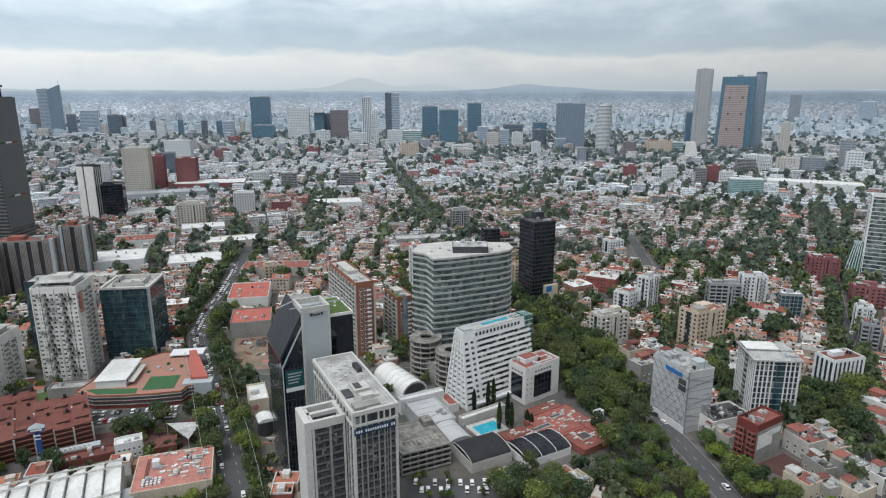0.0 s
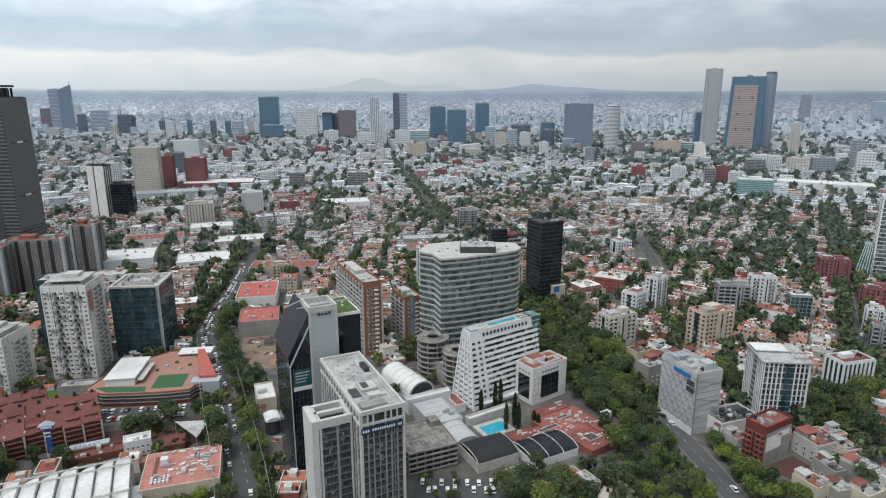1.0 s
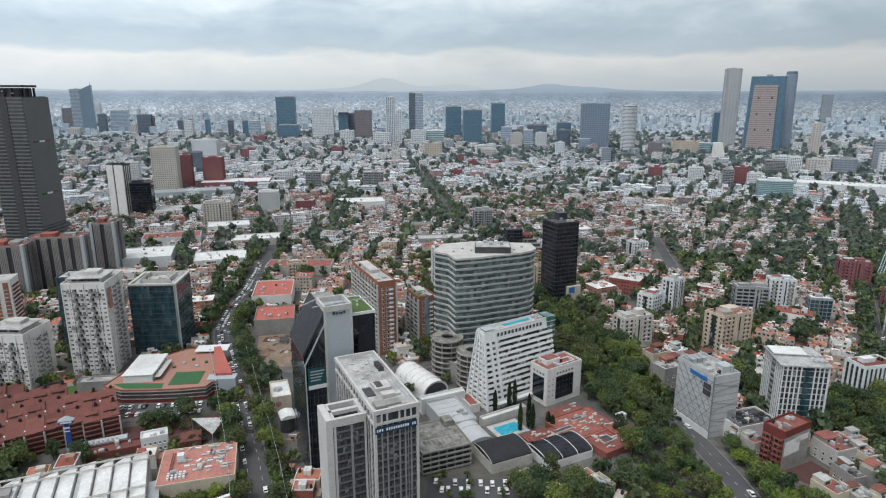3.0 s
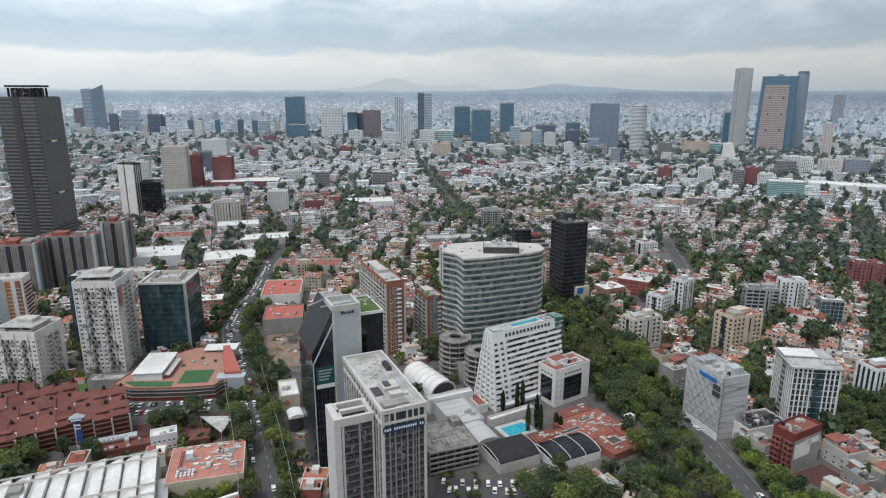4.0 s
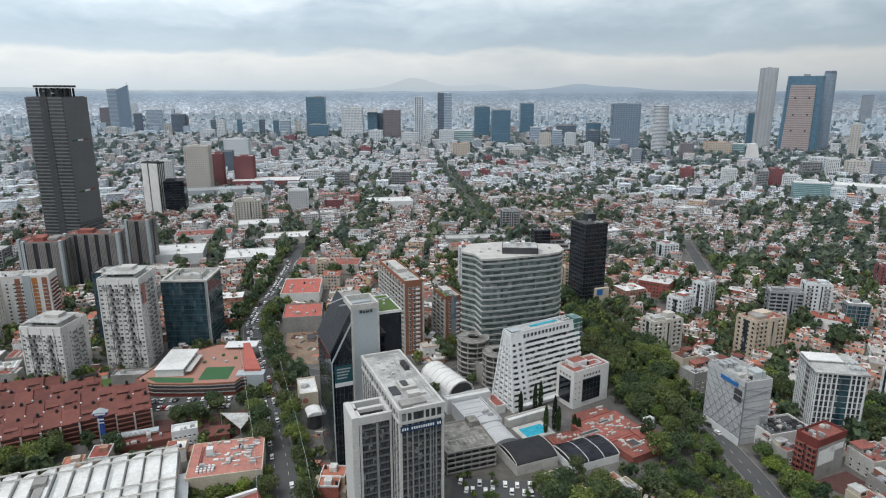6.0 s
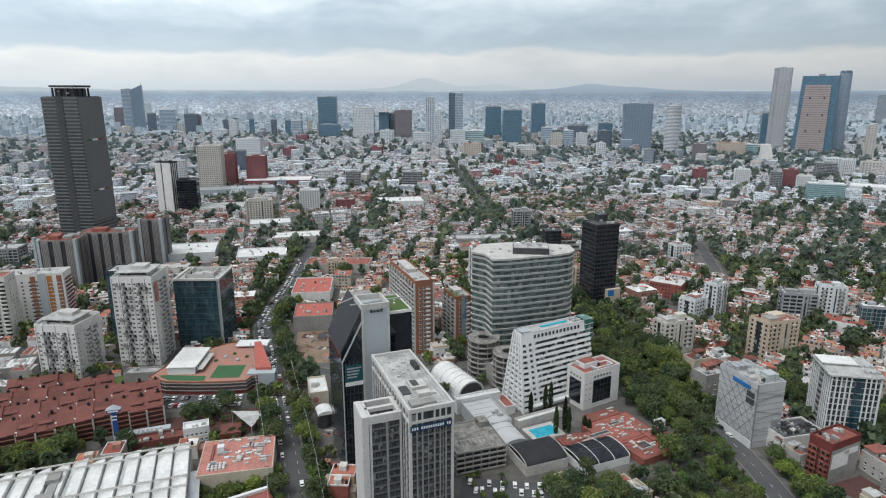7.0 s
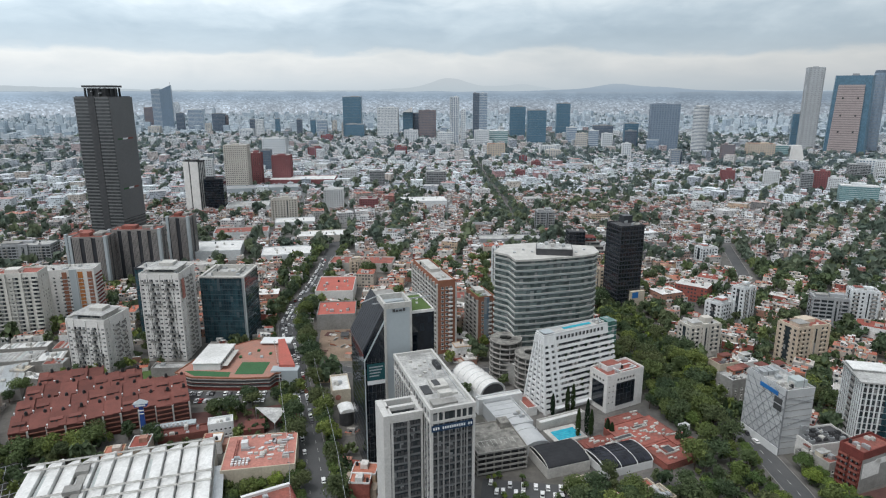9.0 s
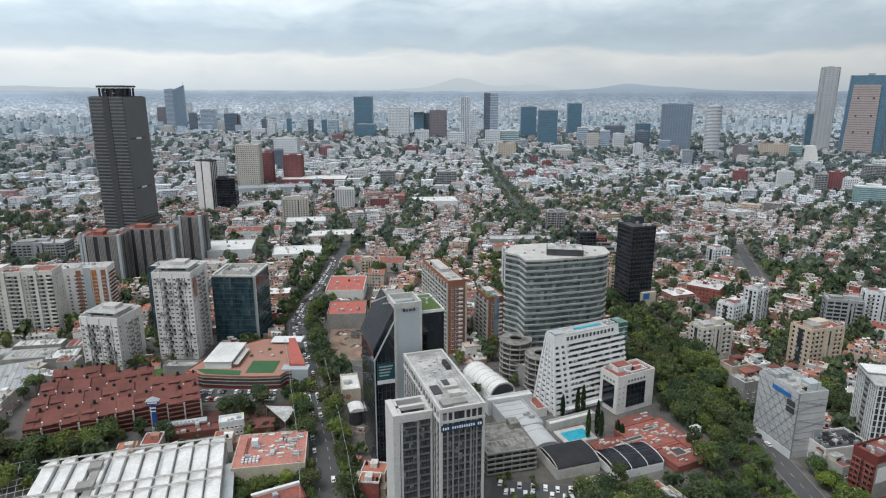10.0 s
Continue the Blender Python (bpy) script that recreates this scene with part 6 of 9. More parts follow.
def terrace_house(k):
    """A red house of a stepped row: slatted front of four storeys, roof rising to the back with a strip of roof lights."""
    t = thing("terrace_house", RED, "house", 0, 0, group="rows of red terrace houses")
    H = 11.6
    part("wall", Geo().box(-4.05, 4.05, -5.6, 7.6, 0, H), "clay", t)
    back = H + (2.0, 2.5, 1.7)[k]
    g = Geo()
    for x0, x1, up in ((-4.15, 0.6, 0.0), (0.6, 4.15, (0.5, -0.4, 0.3)[k])):
        g.v += [(x, y, z + up) for x in (x0, x1) for y, z in ((-6.2, H), (7.8, back), (7.8, back - 0.5), (-6.2, H - 0.4))]
        o = len(g.v) - 8
        g.f += [tuple(o + i for i in q) for q in ((0, 1, 2, 3), (4, 7, 6, 5), (0, 4, 5, 1), (3, 2, 6, 7), (0, 3, 7, 4), (1, 5, 6, 2))]
    part("roof", g, "clay", t)
    part("back_wall", Geo().box(-4.05, 4.05, 6.8, 7.6, H, back - 0.3), "clay", t)
    if k != 2:
        d = part("dormer", Geo().box(-2.9, 2.5, -1.4, 1.4, H + 0.3, H + 1.5).box(-3.1, 2.7, -1.6, 1.8, H + 1.5, H + 1.7), "clay", t)
        panes = Geo()
        for i in range(3):
            panes.box(-2.6 + i * 1.8, -1.3 + i * 1.8, -1.48, -1.35, H + 0.55, H + 1.4)
        part("dormer_glazing", panes, "dark", d)
    for i in range(4):
        z = 1.6 + i * 2.5
        part("ledge", Geo().box(-4.05, 3.4, -6.5, -5.6, z, z + 0.4), "orangeslat", t)
        part("opening", Geo().box(-3.8, 3.3, -5.7, -5.6, z + 0.5, z + 1.9), "yard", t)
    part("post", Geo().box(3.4, 4.2, -6.7, -5.6, 0, H - 0.4), "offwhite", t)
    if k != 1:
        part("globe_lamp", Geo().cyl(-3.6, -5.6, 0.3, H + 1.4, H + 1.8, 8, 0.5).cyl(-3.6, -5.6, 0.5, H + 1.8, H + 2.2, 8, 0.2).cyl(-3.6, -5.6, 0.08, H, H + 1.4, 6), "letter", t)
    part("water_tank", Geo().cyl(2.2, 6.8, 0.85, back - 0.2, back + 1.5, 10, 0.7).cyl(2.2, 6.8, 0.4, back + 1.5, back + 1.8, 8), "tank", t)
    return t


protos_t = [terrace_house(k) for k in range(3)]
placed = set()
ca, sa = math.cos(radians(33.5)), math.sin(radians(33.5))
r = random.Random(12)
for off, s0, s1 in ((-16.4, 2, 90), (1.0, 2, 84), (18.6, 4, 68), (34.5, 8, 44)):
    n = int((s1 - s0) / 8.1)
    for k in range(n):
        s = s0 + (k + 0.5) * 8.1
        j = r.randrange(3)
        o = off + (1.2, -0.8, 0.4)[(k // 2) % 3]
        m = pose(-256 + ca * s - sa * o, 251 + sa * s + ca * o, r.uniform(-0.6, 0.2) - 0.1, 0, 0, 33.5)
        if j not in placed:
            protos_t[j].matrix_basis = m
            placed.add(j)
        else:
            copy_thing(protos_t[j], m)
TAKEN.append((-228.4, 286.0, 48, 38, radians(33.5)))


def on_terraces(x, y):
    """True where the rows of red houses stand."""
    dx, dy = x + 256, y - 251
    u, v = dx * ca + dy * sa, -dx * sa + dy * ca
    return -3 < u < 92 and -26 < v < 46


# -- big white shed with ridged roof --
t = thing("exhibition_shed", "large shed with a ridged white membrane roof", "shed", -165, 204, 25)
reserve(-165, 204, 80, 54, 25)
W, D = 76.0, 48.0
part("wall", Geo().prism(rect(W, D), 0, 10.5), "offwhite", t)
for k in range(11):
    x0, x1 = -W / 2 + k * W / 11, -W / 2 + (k + 1) * W / 11
    y1 = D / 2 + (0.0, 1.6, -0.8)[k % 3]
    g = Geo()
    for a in range(6):
        f0, f1 = a / 6, (a + 1) / 6
        z0, z1 = 11.2 + 2.1 * math.sin(f0 * 1.6), 11.2 + 2.1 * math.sin(f1 * 1.6)
        xa, xb = x0 + f0 * (x1 - x0 - 0.5), x0 + f1 * (x1 - x0 - 0.5)
        g.face([(xa, -D / 2, z0), (xb, -D / 2, z1), (xb, y1, z1), (xa, y1, z0)])
    xe, ze = x1 - 0.5, 11.2 + 2.1 * math.sin(1.6)
    g.face([(xe, -D / 2, 10.4), (xe, y1, 10.4), (xe, y1, ze), (xe, -D / 2, ze)])
    g.face([(x0, y1, 10.4), (xe, y1, 10.4), (xe, y1, ze), ((x0 + xe) / 2, y1, 12.9), (x0, y1, 11.0)])
    part("roof_gutter", Geo().box(xe + 0.05, x1, -D / 2, D / 2 - 1.5, 10.4, 10.7), "concrete", t)
    part("roof_vault", g, "roofwhite", t)
    if k in (1, 4, 7):
        part("roof_patch", Geo().face([(x0 + 0.6, D * 0.02, 11.75), (x0 + 3.4, D * 0.02, 12.62), (x1 - 1.0, D * 0.02, 13.0), (x1 - 1.0, D * 0.34, 13.0), (x0 + 3.4, D * 0.34, 12.62), (x0 + 0.6, D * 0.34, 11.75)]), "sheet", t, "bluish translucent roof sheet")
for yy in (22.6, 17.8, -3.0, -10.0):
    part("truss", Geo().beam((-W / 2, yy, 13.9), (W / 2, yy, 13.9), 0.32).beam((-W / 2, yy + 1.6, 13.5), (W / 2, yy + 1.6, 13.5), 0.26), "offwhite", t)
    for k in range(12):
        x = -W / 2 + k * W / 12
        part("truss_web", Geo().beam((x, yy, 13.9), (x + W / 24, yy + 1.6, 13.5), 0.22).beam((x + W / 24, yy + 1.6, 13.5), (x + W / 12, yy, 13.9), 0.22), "offwhite", t)
part("roof_gutter", Geo().box(-15.5, -12.5, -D / 2, D / 2 - 4, 13.0, 13.6), "concrete", t)
for k in range(3):
    part("plant_room", Geo().box(-20 + k * 1.5, -12, -18 + k * 14, -13 + k * 14, 13, 15.0), "concrete", t)
part("side_roof", Geo().box(W / 2, W / 2 + 4, -D / 2, D / 2 - 16, 8.0, 8.5), "steel", t)

# -- pink-roofed building --
w, d, h = 32.0, 28.0, 9.5
t = solid("office_building", "low building with a pink roof crowded with ducts", "office building", -118, 240.5, w, d, h, 18, "beige", "roofpink", 91, 6, 0.4)
r = random.Random(8)
for k in range(46):
    x, y = r.uniform(-11, 13), r.uniform(-9, 12)
    part("roof_duct", Geo().box(x, x + r.uniform(0.9, 3.2), y, y + r.uniform(0.5, 1.2), h + 0.15, h + r.uniform(0.6, 1.4)), ("steel", "offwhite", "white2")[k % 3], t)
for k in range(5):
    for j in range(3):
        part("condenser", Geo().box(-12 + k * 1.6, -11 + k * 1.6, -11.0 + j * 1.8, -10.0 + j * 1.8, h + 0.15, h + 1.2), "white2", t)
part("water_tower", Geo().box(-9, -6, 2, 5, h, h + 3.5), "white2", t)
part("pipe_run", Geo().beam((-11.5, -11, h + 0.7), (-11.5, 10, h + 0.7), 0.25).beam((-10.6, -11, h + 0.7), (-10.6, 10, h + 0.7), 0.25), "rust", t)
t = solid("annexe", "small building with a dull red roof", "building", -101, 209, 20, 12, 8, 36, "rust", "roofred", 92, 1)
part("roof_strip", Geo().box(-10, 10, 4.5, 6, 8.2, 9.4), "white2", t)
t = thing("triangular_canopy", "grey triangular tent canopy", "canopy", -129, 279, 0)
part("sheet", Geo().face([(-11, 4, 7.0), (5, -9, 6.0), (7, 4, 8.0)]).face([(-11, 4, 6.9), (7, 4, 7.9), (5, -9, 5.9)]), "roofgrey", t)
part("mast", Geo().cyl(5, -9, 0.2, 0, 6).cyl(-11, 4, 0.2, 0, 7).cyl(7, 4, 0.2, 0, 8), "steel", t)
TAKEN.append((-128, 279, 12, 9, 0))
t = solid("white_house", "small white two-storey house with flat roof", "house", -151, 266, 12, 7, 7.5, 26, "white2", "roofwhite", 93, 3)
place_windows(t, window_mesh(1.0, 1.0, "white2", "g_dark"), 12, 7, "front", 5, [1.2, 4.4], 0.6)
t = solid("brick_yard_house", "low red-paved yard building behind a wall", "building", -168, 262, 26, 8, 2.6, 26, "clay", "clay", 94, 6)
for k in range(1):
    t = thing("tile_terrace", "red tiled terrace with low walls", "terrace", -136 - k * 9, 272 - k * 3, 20)
    part("slab", Geo().box(-5, 5, -5, 5, 0, 3.6 - k), "clay", t)
    reserve(-136 - k * 9, 272 - k * 3, 10, 10, 20)

setting("yard", Geo().prism([(-182, 268), (-160, 262), (-136, 258), (-122, 284), (-130, 302), (-146, 294), (-178, 284)], -0.2, 0.045), "yard", "dark red paved yards between the low buildings", "yard")
TAKEN.append((-146, 410, 14, 30, radians(-14)))
TAKEN.append((-160, 282, 34, 18, radians(20)))
TAKEN.append((-205, 252, 40, 14, radians(20)))

# -- blue sign mast --
t = thing("sign_mast", "tall blue sign mast with a white roof-shaped head", "sign", -189, 259, 20)
part("mast", Geo().prism([(-1.2, -0.8), (1.2, -0.8), (1.2, 0.8), (-1.2, 0.8)], 0, 17, [(-0.9, -0.6), (0.9, -0.6), (0.9, 0.6), (-0.9, 0.6)]), "blue", t)
hd = part("head", Geo().prism([(-3, -1.2), (3, -1.2), (3, 1.2), (-3, 1.2)], 17, 18.6), "blue", t)
part("head_roof", Geo().prism([(-3.4, -1.5), (3.4, -1.5), (3.4, 1.5), (-3.4, 1.5)], 18.6, 20.6, [(-0.4, -0.4), (0.4, -0.4), (0.4, 0.4), (-0.4, 0.4)]), "greyslab", hd)
part("letter_bar", Geo().box(-2.4, 2.4, -1.3, -1.2, 17.4, 18.2), "letter", hd)
part("stripe", Geo().box(-1.3, 1.3, -0.95, -0.8, 14.5, 15.2).box(-1.2, 1.2, -0.95, -0.8, 12.8, 13.3), "letter", t)
t = thing("roof_sign", "row of white letters on a low blue-grey shop roof", "sign", -178, 265, 26)
part("base", Geo().box(-14, 12, -2, 2.5, 0, 4), "greyslab", t)
reserve(-178, 265, 28, 6, 26)
for k in range(10):
    part("letter_bar", Geo().box(-11 + k * 2.0, -9.8 + k * 2.0, -2.2, -2.0, 3.6, 5.6), "letter", t)

# -- sheds beyond the terraces --
for x, y, w, d, h, a, m in ((-306, 294, 30, 42, 6, 35, "steel"), (-322, 325, 34, 16, 6, 20, "roofgrey"), (-299, 329, 18, 14, 6, 25, "roofwhite"), (-289, 322, 12, 9, 6.5, 15, "roofred"),
                            (-301, 309, 10, 8, 7, 0, "beige"), (-289, 304, 11, 8, 5, 0, "roofwhite"), (-345, 318, 24, 20, 6, 25, "roofgrey"), (-330, 345, 30, 10, 5, 18, "roofwhite"),
                            (-296, 350, 26, 14, 6, 18, "roofred"), (-350, 290, 26, 24, 6, 35, "roofgrey")):
    t = solid("workshop_shed", "low workshop shed with ribbed sheet roof", "shed", x, y, w, d, h, a, "concrete2", m, int(abs(x)), 3, 0.3)
    for k in range(int(w / 3)):
        g = Geo()
        g.box(-w / 2 + 1.2 + k * 3, -w / 2 + 2.6 + k * 3, -d / 2 + 0.6, d / 2 - 0.6, h + 0.16, h + 0.36)
        part("roof_sheet", g, (m, "sheet", m, "concrete2", "roofgrey")[(k * 3 + int(abs(y))) % 5], t)
t = thing("steel_frame", "open steel trellis frame over a yard", "frame", -222, 208, 38)
for k in range(7):
    part("frame_beam", Geo().beam((-6, -16 + k * 5, 5), (6, -16 + k * 5, 5), 0.25).beam((-6, -16 + k * 5, 0), (-6, -16 + k * 5, 5), 0.25).beam((6, -16 + k * 5, 0), (6, -16 + k * 5, 5), 0.25), "steel", t)
for k in range(5):
    part("frame_beam", Geo().beam((-6 + k * 3, -16, 5), (-6 + k * 3, 14, 5), 0.2), "steel", t)
TAKEN.append((-222, 208, 10, 20, radians(38)))

# -- houses right of the boulevard --
ROOF_WORDS = {"roofred": "a red roof", "roofpink": "an orange-red roof", "steel": "a sheet metal roof", "offwhite": "a pale roof terrace", "white2": "a white tent roof", "roofdark": "a dark roof", "roofgrey": "a grey roof", "roofwhite": "a white roof", "clay": "a tiled terracotta roof"}
town_window = window_mesh(1.3, 1.2, "offwhite", "g_dark", True)


def town_house(x, y, w, d, h, a, wm, rm):
    t = solid("town_house", "town house with " + ROOF_WORDS[rm] + " and flat walls", "house", x, y, w, d, h, a, wm, rm, int(x + y), 4, 0.7)
    place_windows(t, town_window, w, d, "front", max(2, int(w / 4)), storeys(h, 3.0, 1.0), 0.8)
    place_windows(t, town_window, w, d, "left", max(2, int(d / 4)), storeys(h, 3.0, 1.0), 0.8)
    lx = (0.5 - (int(x * 3) % 2)) * w * 0.44
    up = part("upper_storey", Geo().box(lx - w * 0.26, lx + w * 0.26, d * 0.02, d * 0.46, h, h + 2.7), ("offwhite", "beige", "brick", "concrete2")[int(x + 2 * y) % 4], t)
    part("upper_roof", Geo().box(lx - w * 0.28, lx + w * 0.28, 0.0, d * 0.48, h + 2.7, h + 2.95), ("roofred", "roofgrey", "clay")[int(x) % 3], up)
    part("upper_window", Geo().box(lx - w * 0.16, lx + w * 0.16, d * 0.02 - 0.06, d * 0.02 + 0.1, h + 0.7, h + 2.1), "g_dark", up)
    # flat dark sheet on the roof in place of a shaded recess
    part("patio", Geo().box(-lx - w * 0.12, -lx + w * 0.14, -d * 0.36, -d * 0.02, h + 0.16, h + 0.2), "dark", t)
    r = random.Random(int(x * 7 + y))
    for i in range(int(w * d / 26)):
        vx, vy, vw = r.uniform(-w * 0.42, w * 0.36), r.uniform(-d * 0.42, d * 0.0), r.uniform(0.5, 2.0)
        part("roof_unit", Geo().box(vx, vx + vw, vy, vy + r.uniform(0.5, 1.4), h + 0.1, h + r.uniform(0.4, 1.3)), ("concrete", "steel", "dark", "offwhite", "clay")[i % 5], t)
    part("stair_wall", Geo().box(w * 0.1, w * 0.38, d * 0.2, d * 0.26, h, h + 1.6), "concrete", t)


town_house(177, 269, 16, 14, 9, 20, "offwhite", "roofred")
town_house(187, 264, 8, 11, 8, 15, "beige", "roofpink")
town_house(172, 251, 6, 13, 6, 15, "concrete2", "roofdark")
town_house(183, 247, 11, 11, 9, 25, "concrete", "roofgrey")
town_house(157, 238, 9, 12, 7, 25, "beige", "roofred")
town_house(167, 235, 9, 8, 6, 15, "concrete2", "roofgrey")
town_house(139, 271, 9, 8, 9, 28, "concrete2", "roofred")
town_house(134, 279, 8, 7, 6, 22, "concrete", "roofdark")
town_house(177, 232, 12, 9, 7, 25, "beige", "roofgrey")
town_house(192, 240, 9, 9, 8, 25, "white", "roofgrey")
town_house(222, 279, 14, 22, 10, 28, "offwhite", "roofred")
town_house(234, 300, 12, 16, 11, 28, "white", "roofwhite")
town_house(138, 338, 16, 14, 9, 20, "beige", "roofpink")
town_house(190, 279, 10, 9, 6, 20, "beige", "roofpink")
town_house(120, 345, 14, 12, 13, 28, "concrete", "roofgrey")
town_house(128, 356, 12, 12, 10, 28, "beige", "clay")
town_house(140, 360, 12, 12, 10, 28, "white", "clay")
town_house(152, 366, 12, 12, 9, 28, "white", "roofpink")
town_house(122, 372, 14, 10, 10, 28, "beige", "clay")
town_house(136, 378, 12, 10, 9, 28, "white", "roofwhite")
setting("brown_yard", Geo().prism([(145, 257), (157, 246), (171, 254), (165, 267)], -0.2, 0.05), "yard", "dark red paved yard beside the red block", "yard")
TAKEN.append((158, 256, 12, 9, radians(20)))
TAKEN.append((88, 300, 24, 80, radians(8)))
TAKEN.append((137, 248, 12, 40, radians(5)))
TAKEN.append((85, 400, 22, 70, radians(10)))
TAKEN.append((-222, 222, 18, 18, 0))
TAKEN.append((215, 310, 24, 26, radians(30)))
TAKEN.append((-110, 222, 20, 14, radians(20)))
TAKEN.append((-75, 330, 34, 40, radians(20)))

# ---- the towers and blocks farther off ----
# glass of the far towers, its colours lifted and blued for distance haze
for key, c in (("far_blue", (0.055, 0.122, 0.178)), ("far_dark", (0.06, 0.085, 0.12)), ("far_pale_haze", (0.16, 0.215, 0.28)), ("far_teal", (0.10, 0.20, 0.21)), ("far_speck", (0.10, 0.145, 0.20)), ("far_slate_haze", (0.14, 0.195, 0.255))):
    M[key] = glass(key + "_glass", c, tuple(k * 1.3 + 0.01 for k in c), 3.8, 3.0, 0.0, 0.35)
M["p_slate"] = mat("blue_grey_cladding", (0.24, 0.285, 0.34), (0.20, 0.245, 0.30), 0.7, 0.05, 0.5)
M["p_red"] = mat("dull_red_render", (0.26, 0.105, 0.11), (0.20, 0.085, 0.09), 0.85, 0.05, 0.5)
M["p_brown"] = mat("brown_stone", (0.25, 0.215, 0.22), (0.21, 0.18, 0.185), 0.85, 0.05, 0.5)
M["p_pinkstone"] = mat("pinkish_stone", (0.40, 0.345, 0.335), (0.35, 0.30, 0.295), 0.8, 0.03, 0.3)
M["p_grey"] = mat("grey_render", (0.33, 0.34, 0.35), (0.26, 0.27, 0.28), 0.85, 0.05, 0.5)
M["p_stone"] = mat("grey_stone", (0.42, 0.44, 0.455), (0.37, 0.39, 0.405), 0.8, 0.03, 0.3)
M["p_cream"] = mat("cream_render", (0.54, 0.51, 0.46), (0.46, 0.43, 0.39), 0.85, 0.05, 0.5)
M["p_sand"] = mat("sand_render", (0.55, 0.465, 0.37), (0.47, 0.395, 0.315), 0.85, 0.05, 0.5)
M["p_white"] = mat("pale_render", (0.66, 0.68, 0.69), (0.56, 0.58, 0.59), 0.8, 0.05, 0.5)
STYLE = {
    "whitegrid": ("apartment_block", "white apartment block with rows of dark windows", "p_white", "g_dark", "roofgrey", 1.5, 3.2, 1.6),
    "beigegrid": ("apartment_block", "sand-coloured apartment block with rows of windows", "p_sand", "g_dark", "roofred", 1.4, 3.6, 2.0),
    "drabgrid": ("apartment_block", "drab grey-beige apartment block with dark recesses", "p_cream", "g_dark", "roofgrey", 1.5, 3.6, 1.9),
    "redgrid": ("apartment_block", "dull red block with rows of windows", "p_red", "g_dark", "roofgrey", 1.4, 3.6, 2.2),
    "greygrid": ("office_block", "grey office block with dark window bands", "p_grey", "g_dark", "roofgrey", 1.7, 4.5, 0.7),
    "stripes": ("office_tower", "white tower with dark upright glass stripes", "p_white", "g_dark", "roofgrey", 2.9, 3.0, 1.5),
    "browntower": ("office_tower", "brown stone office tower with small windows", "p_brown", "far_dark", "roofgrey", 1.6, 3.0, 1.2),
    "darkglass": ("office_tower", "dark glass office tower with thin floor lines", "p_grey", "far_dark", "roofdark", 3.2, 0, 0),
    "blackglass": ("office_block", "black mirror-glass office block with thin floor lines", "blackstone", "g_black", "roofdark", 3.0, 0, 0),
    "bluetower": ("office_tower", "blue-grey glass office tower with thin floor lines", "p_grey", "far_blue", "roofgrey", 3.3, 0, 0),
    "bluepale": ("office_tower", "blue glass office tower paled by painted haze", "p_white", "far_pale_haze", "roofgrey", 2.8, 0, 0),
    "tealglass": ("office_block", "low office block of pale green glass", "p_white", "far_teal", "roofwhite", 2.4, 0, 0),
    "blueoffice": ("office_block", "blue glass office block with white roof units", "p_grey", "g_blue", "roofwhite", 2.6, 3.0, 0.2),
    "greyspeck": ("apartment_tower", "blue-grey apartment tower with scattered balconies", "p_slate", "far_speck", "roofgrey", 2.6, 4.0, 1.2),
    "slim": ("skyscraper", "slender pale residential skyscraper", "p_stone", "p_grey", "roofgrey", 1.4, 6.0, 3.6),
}


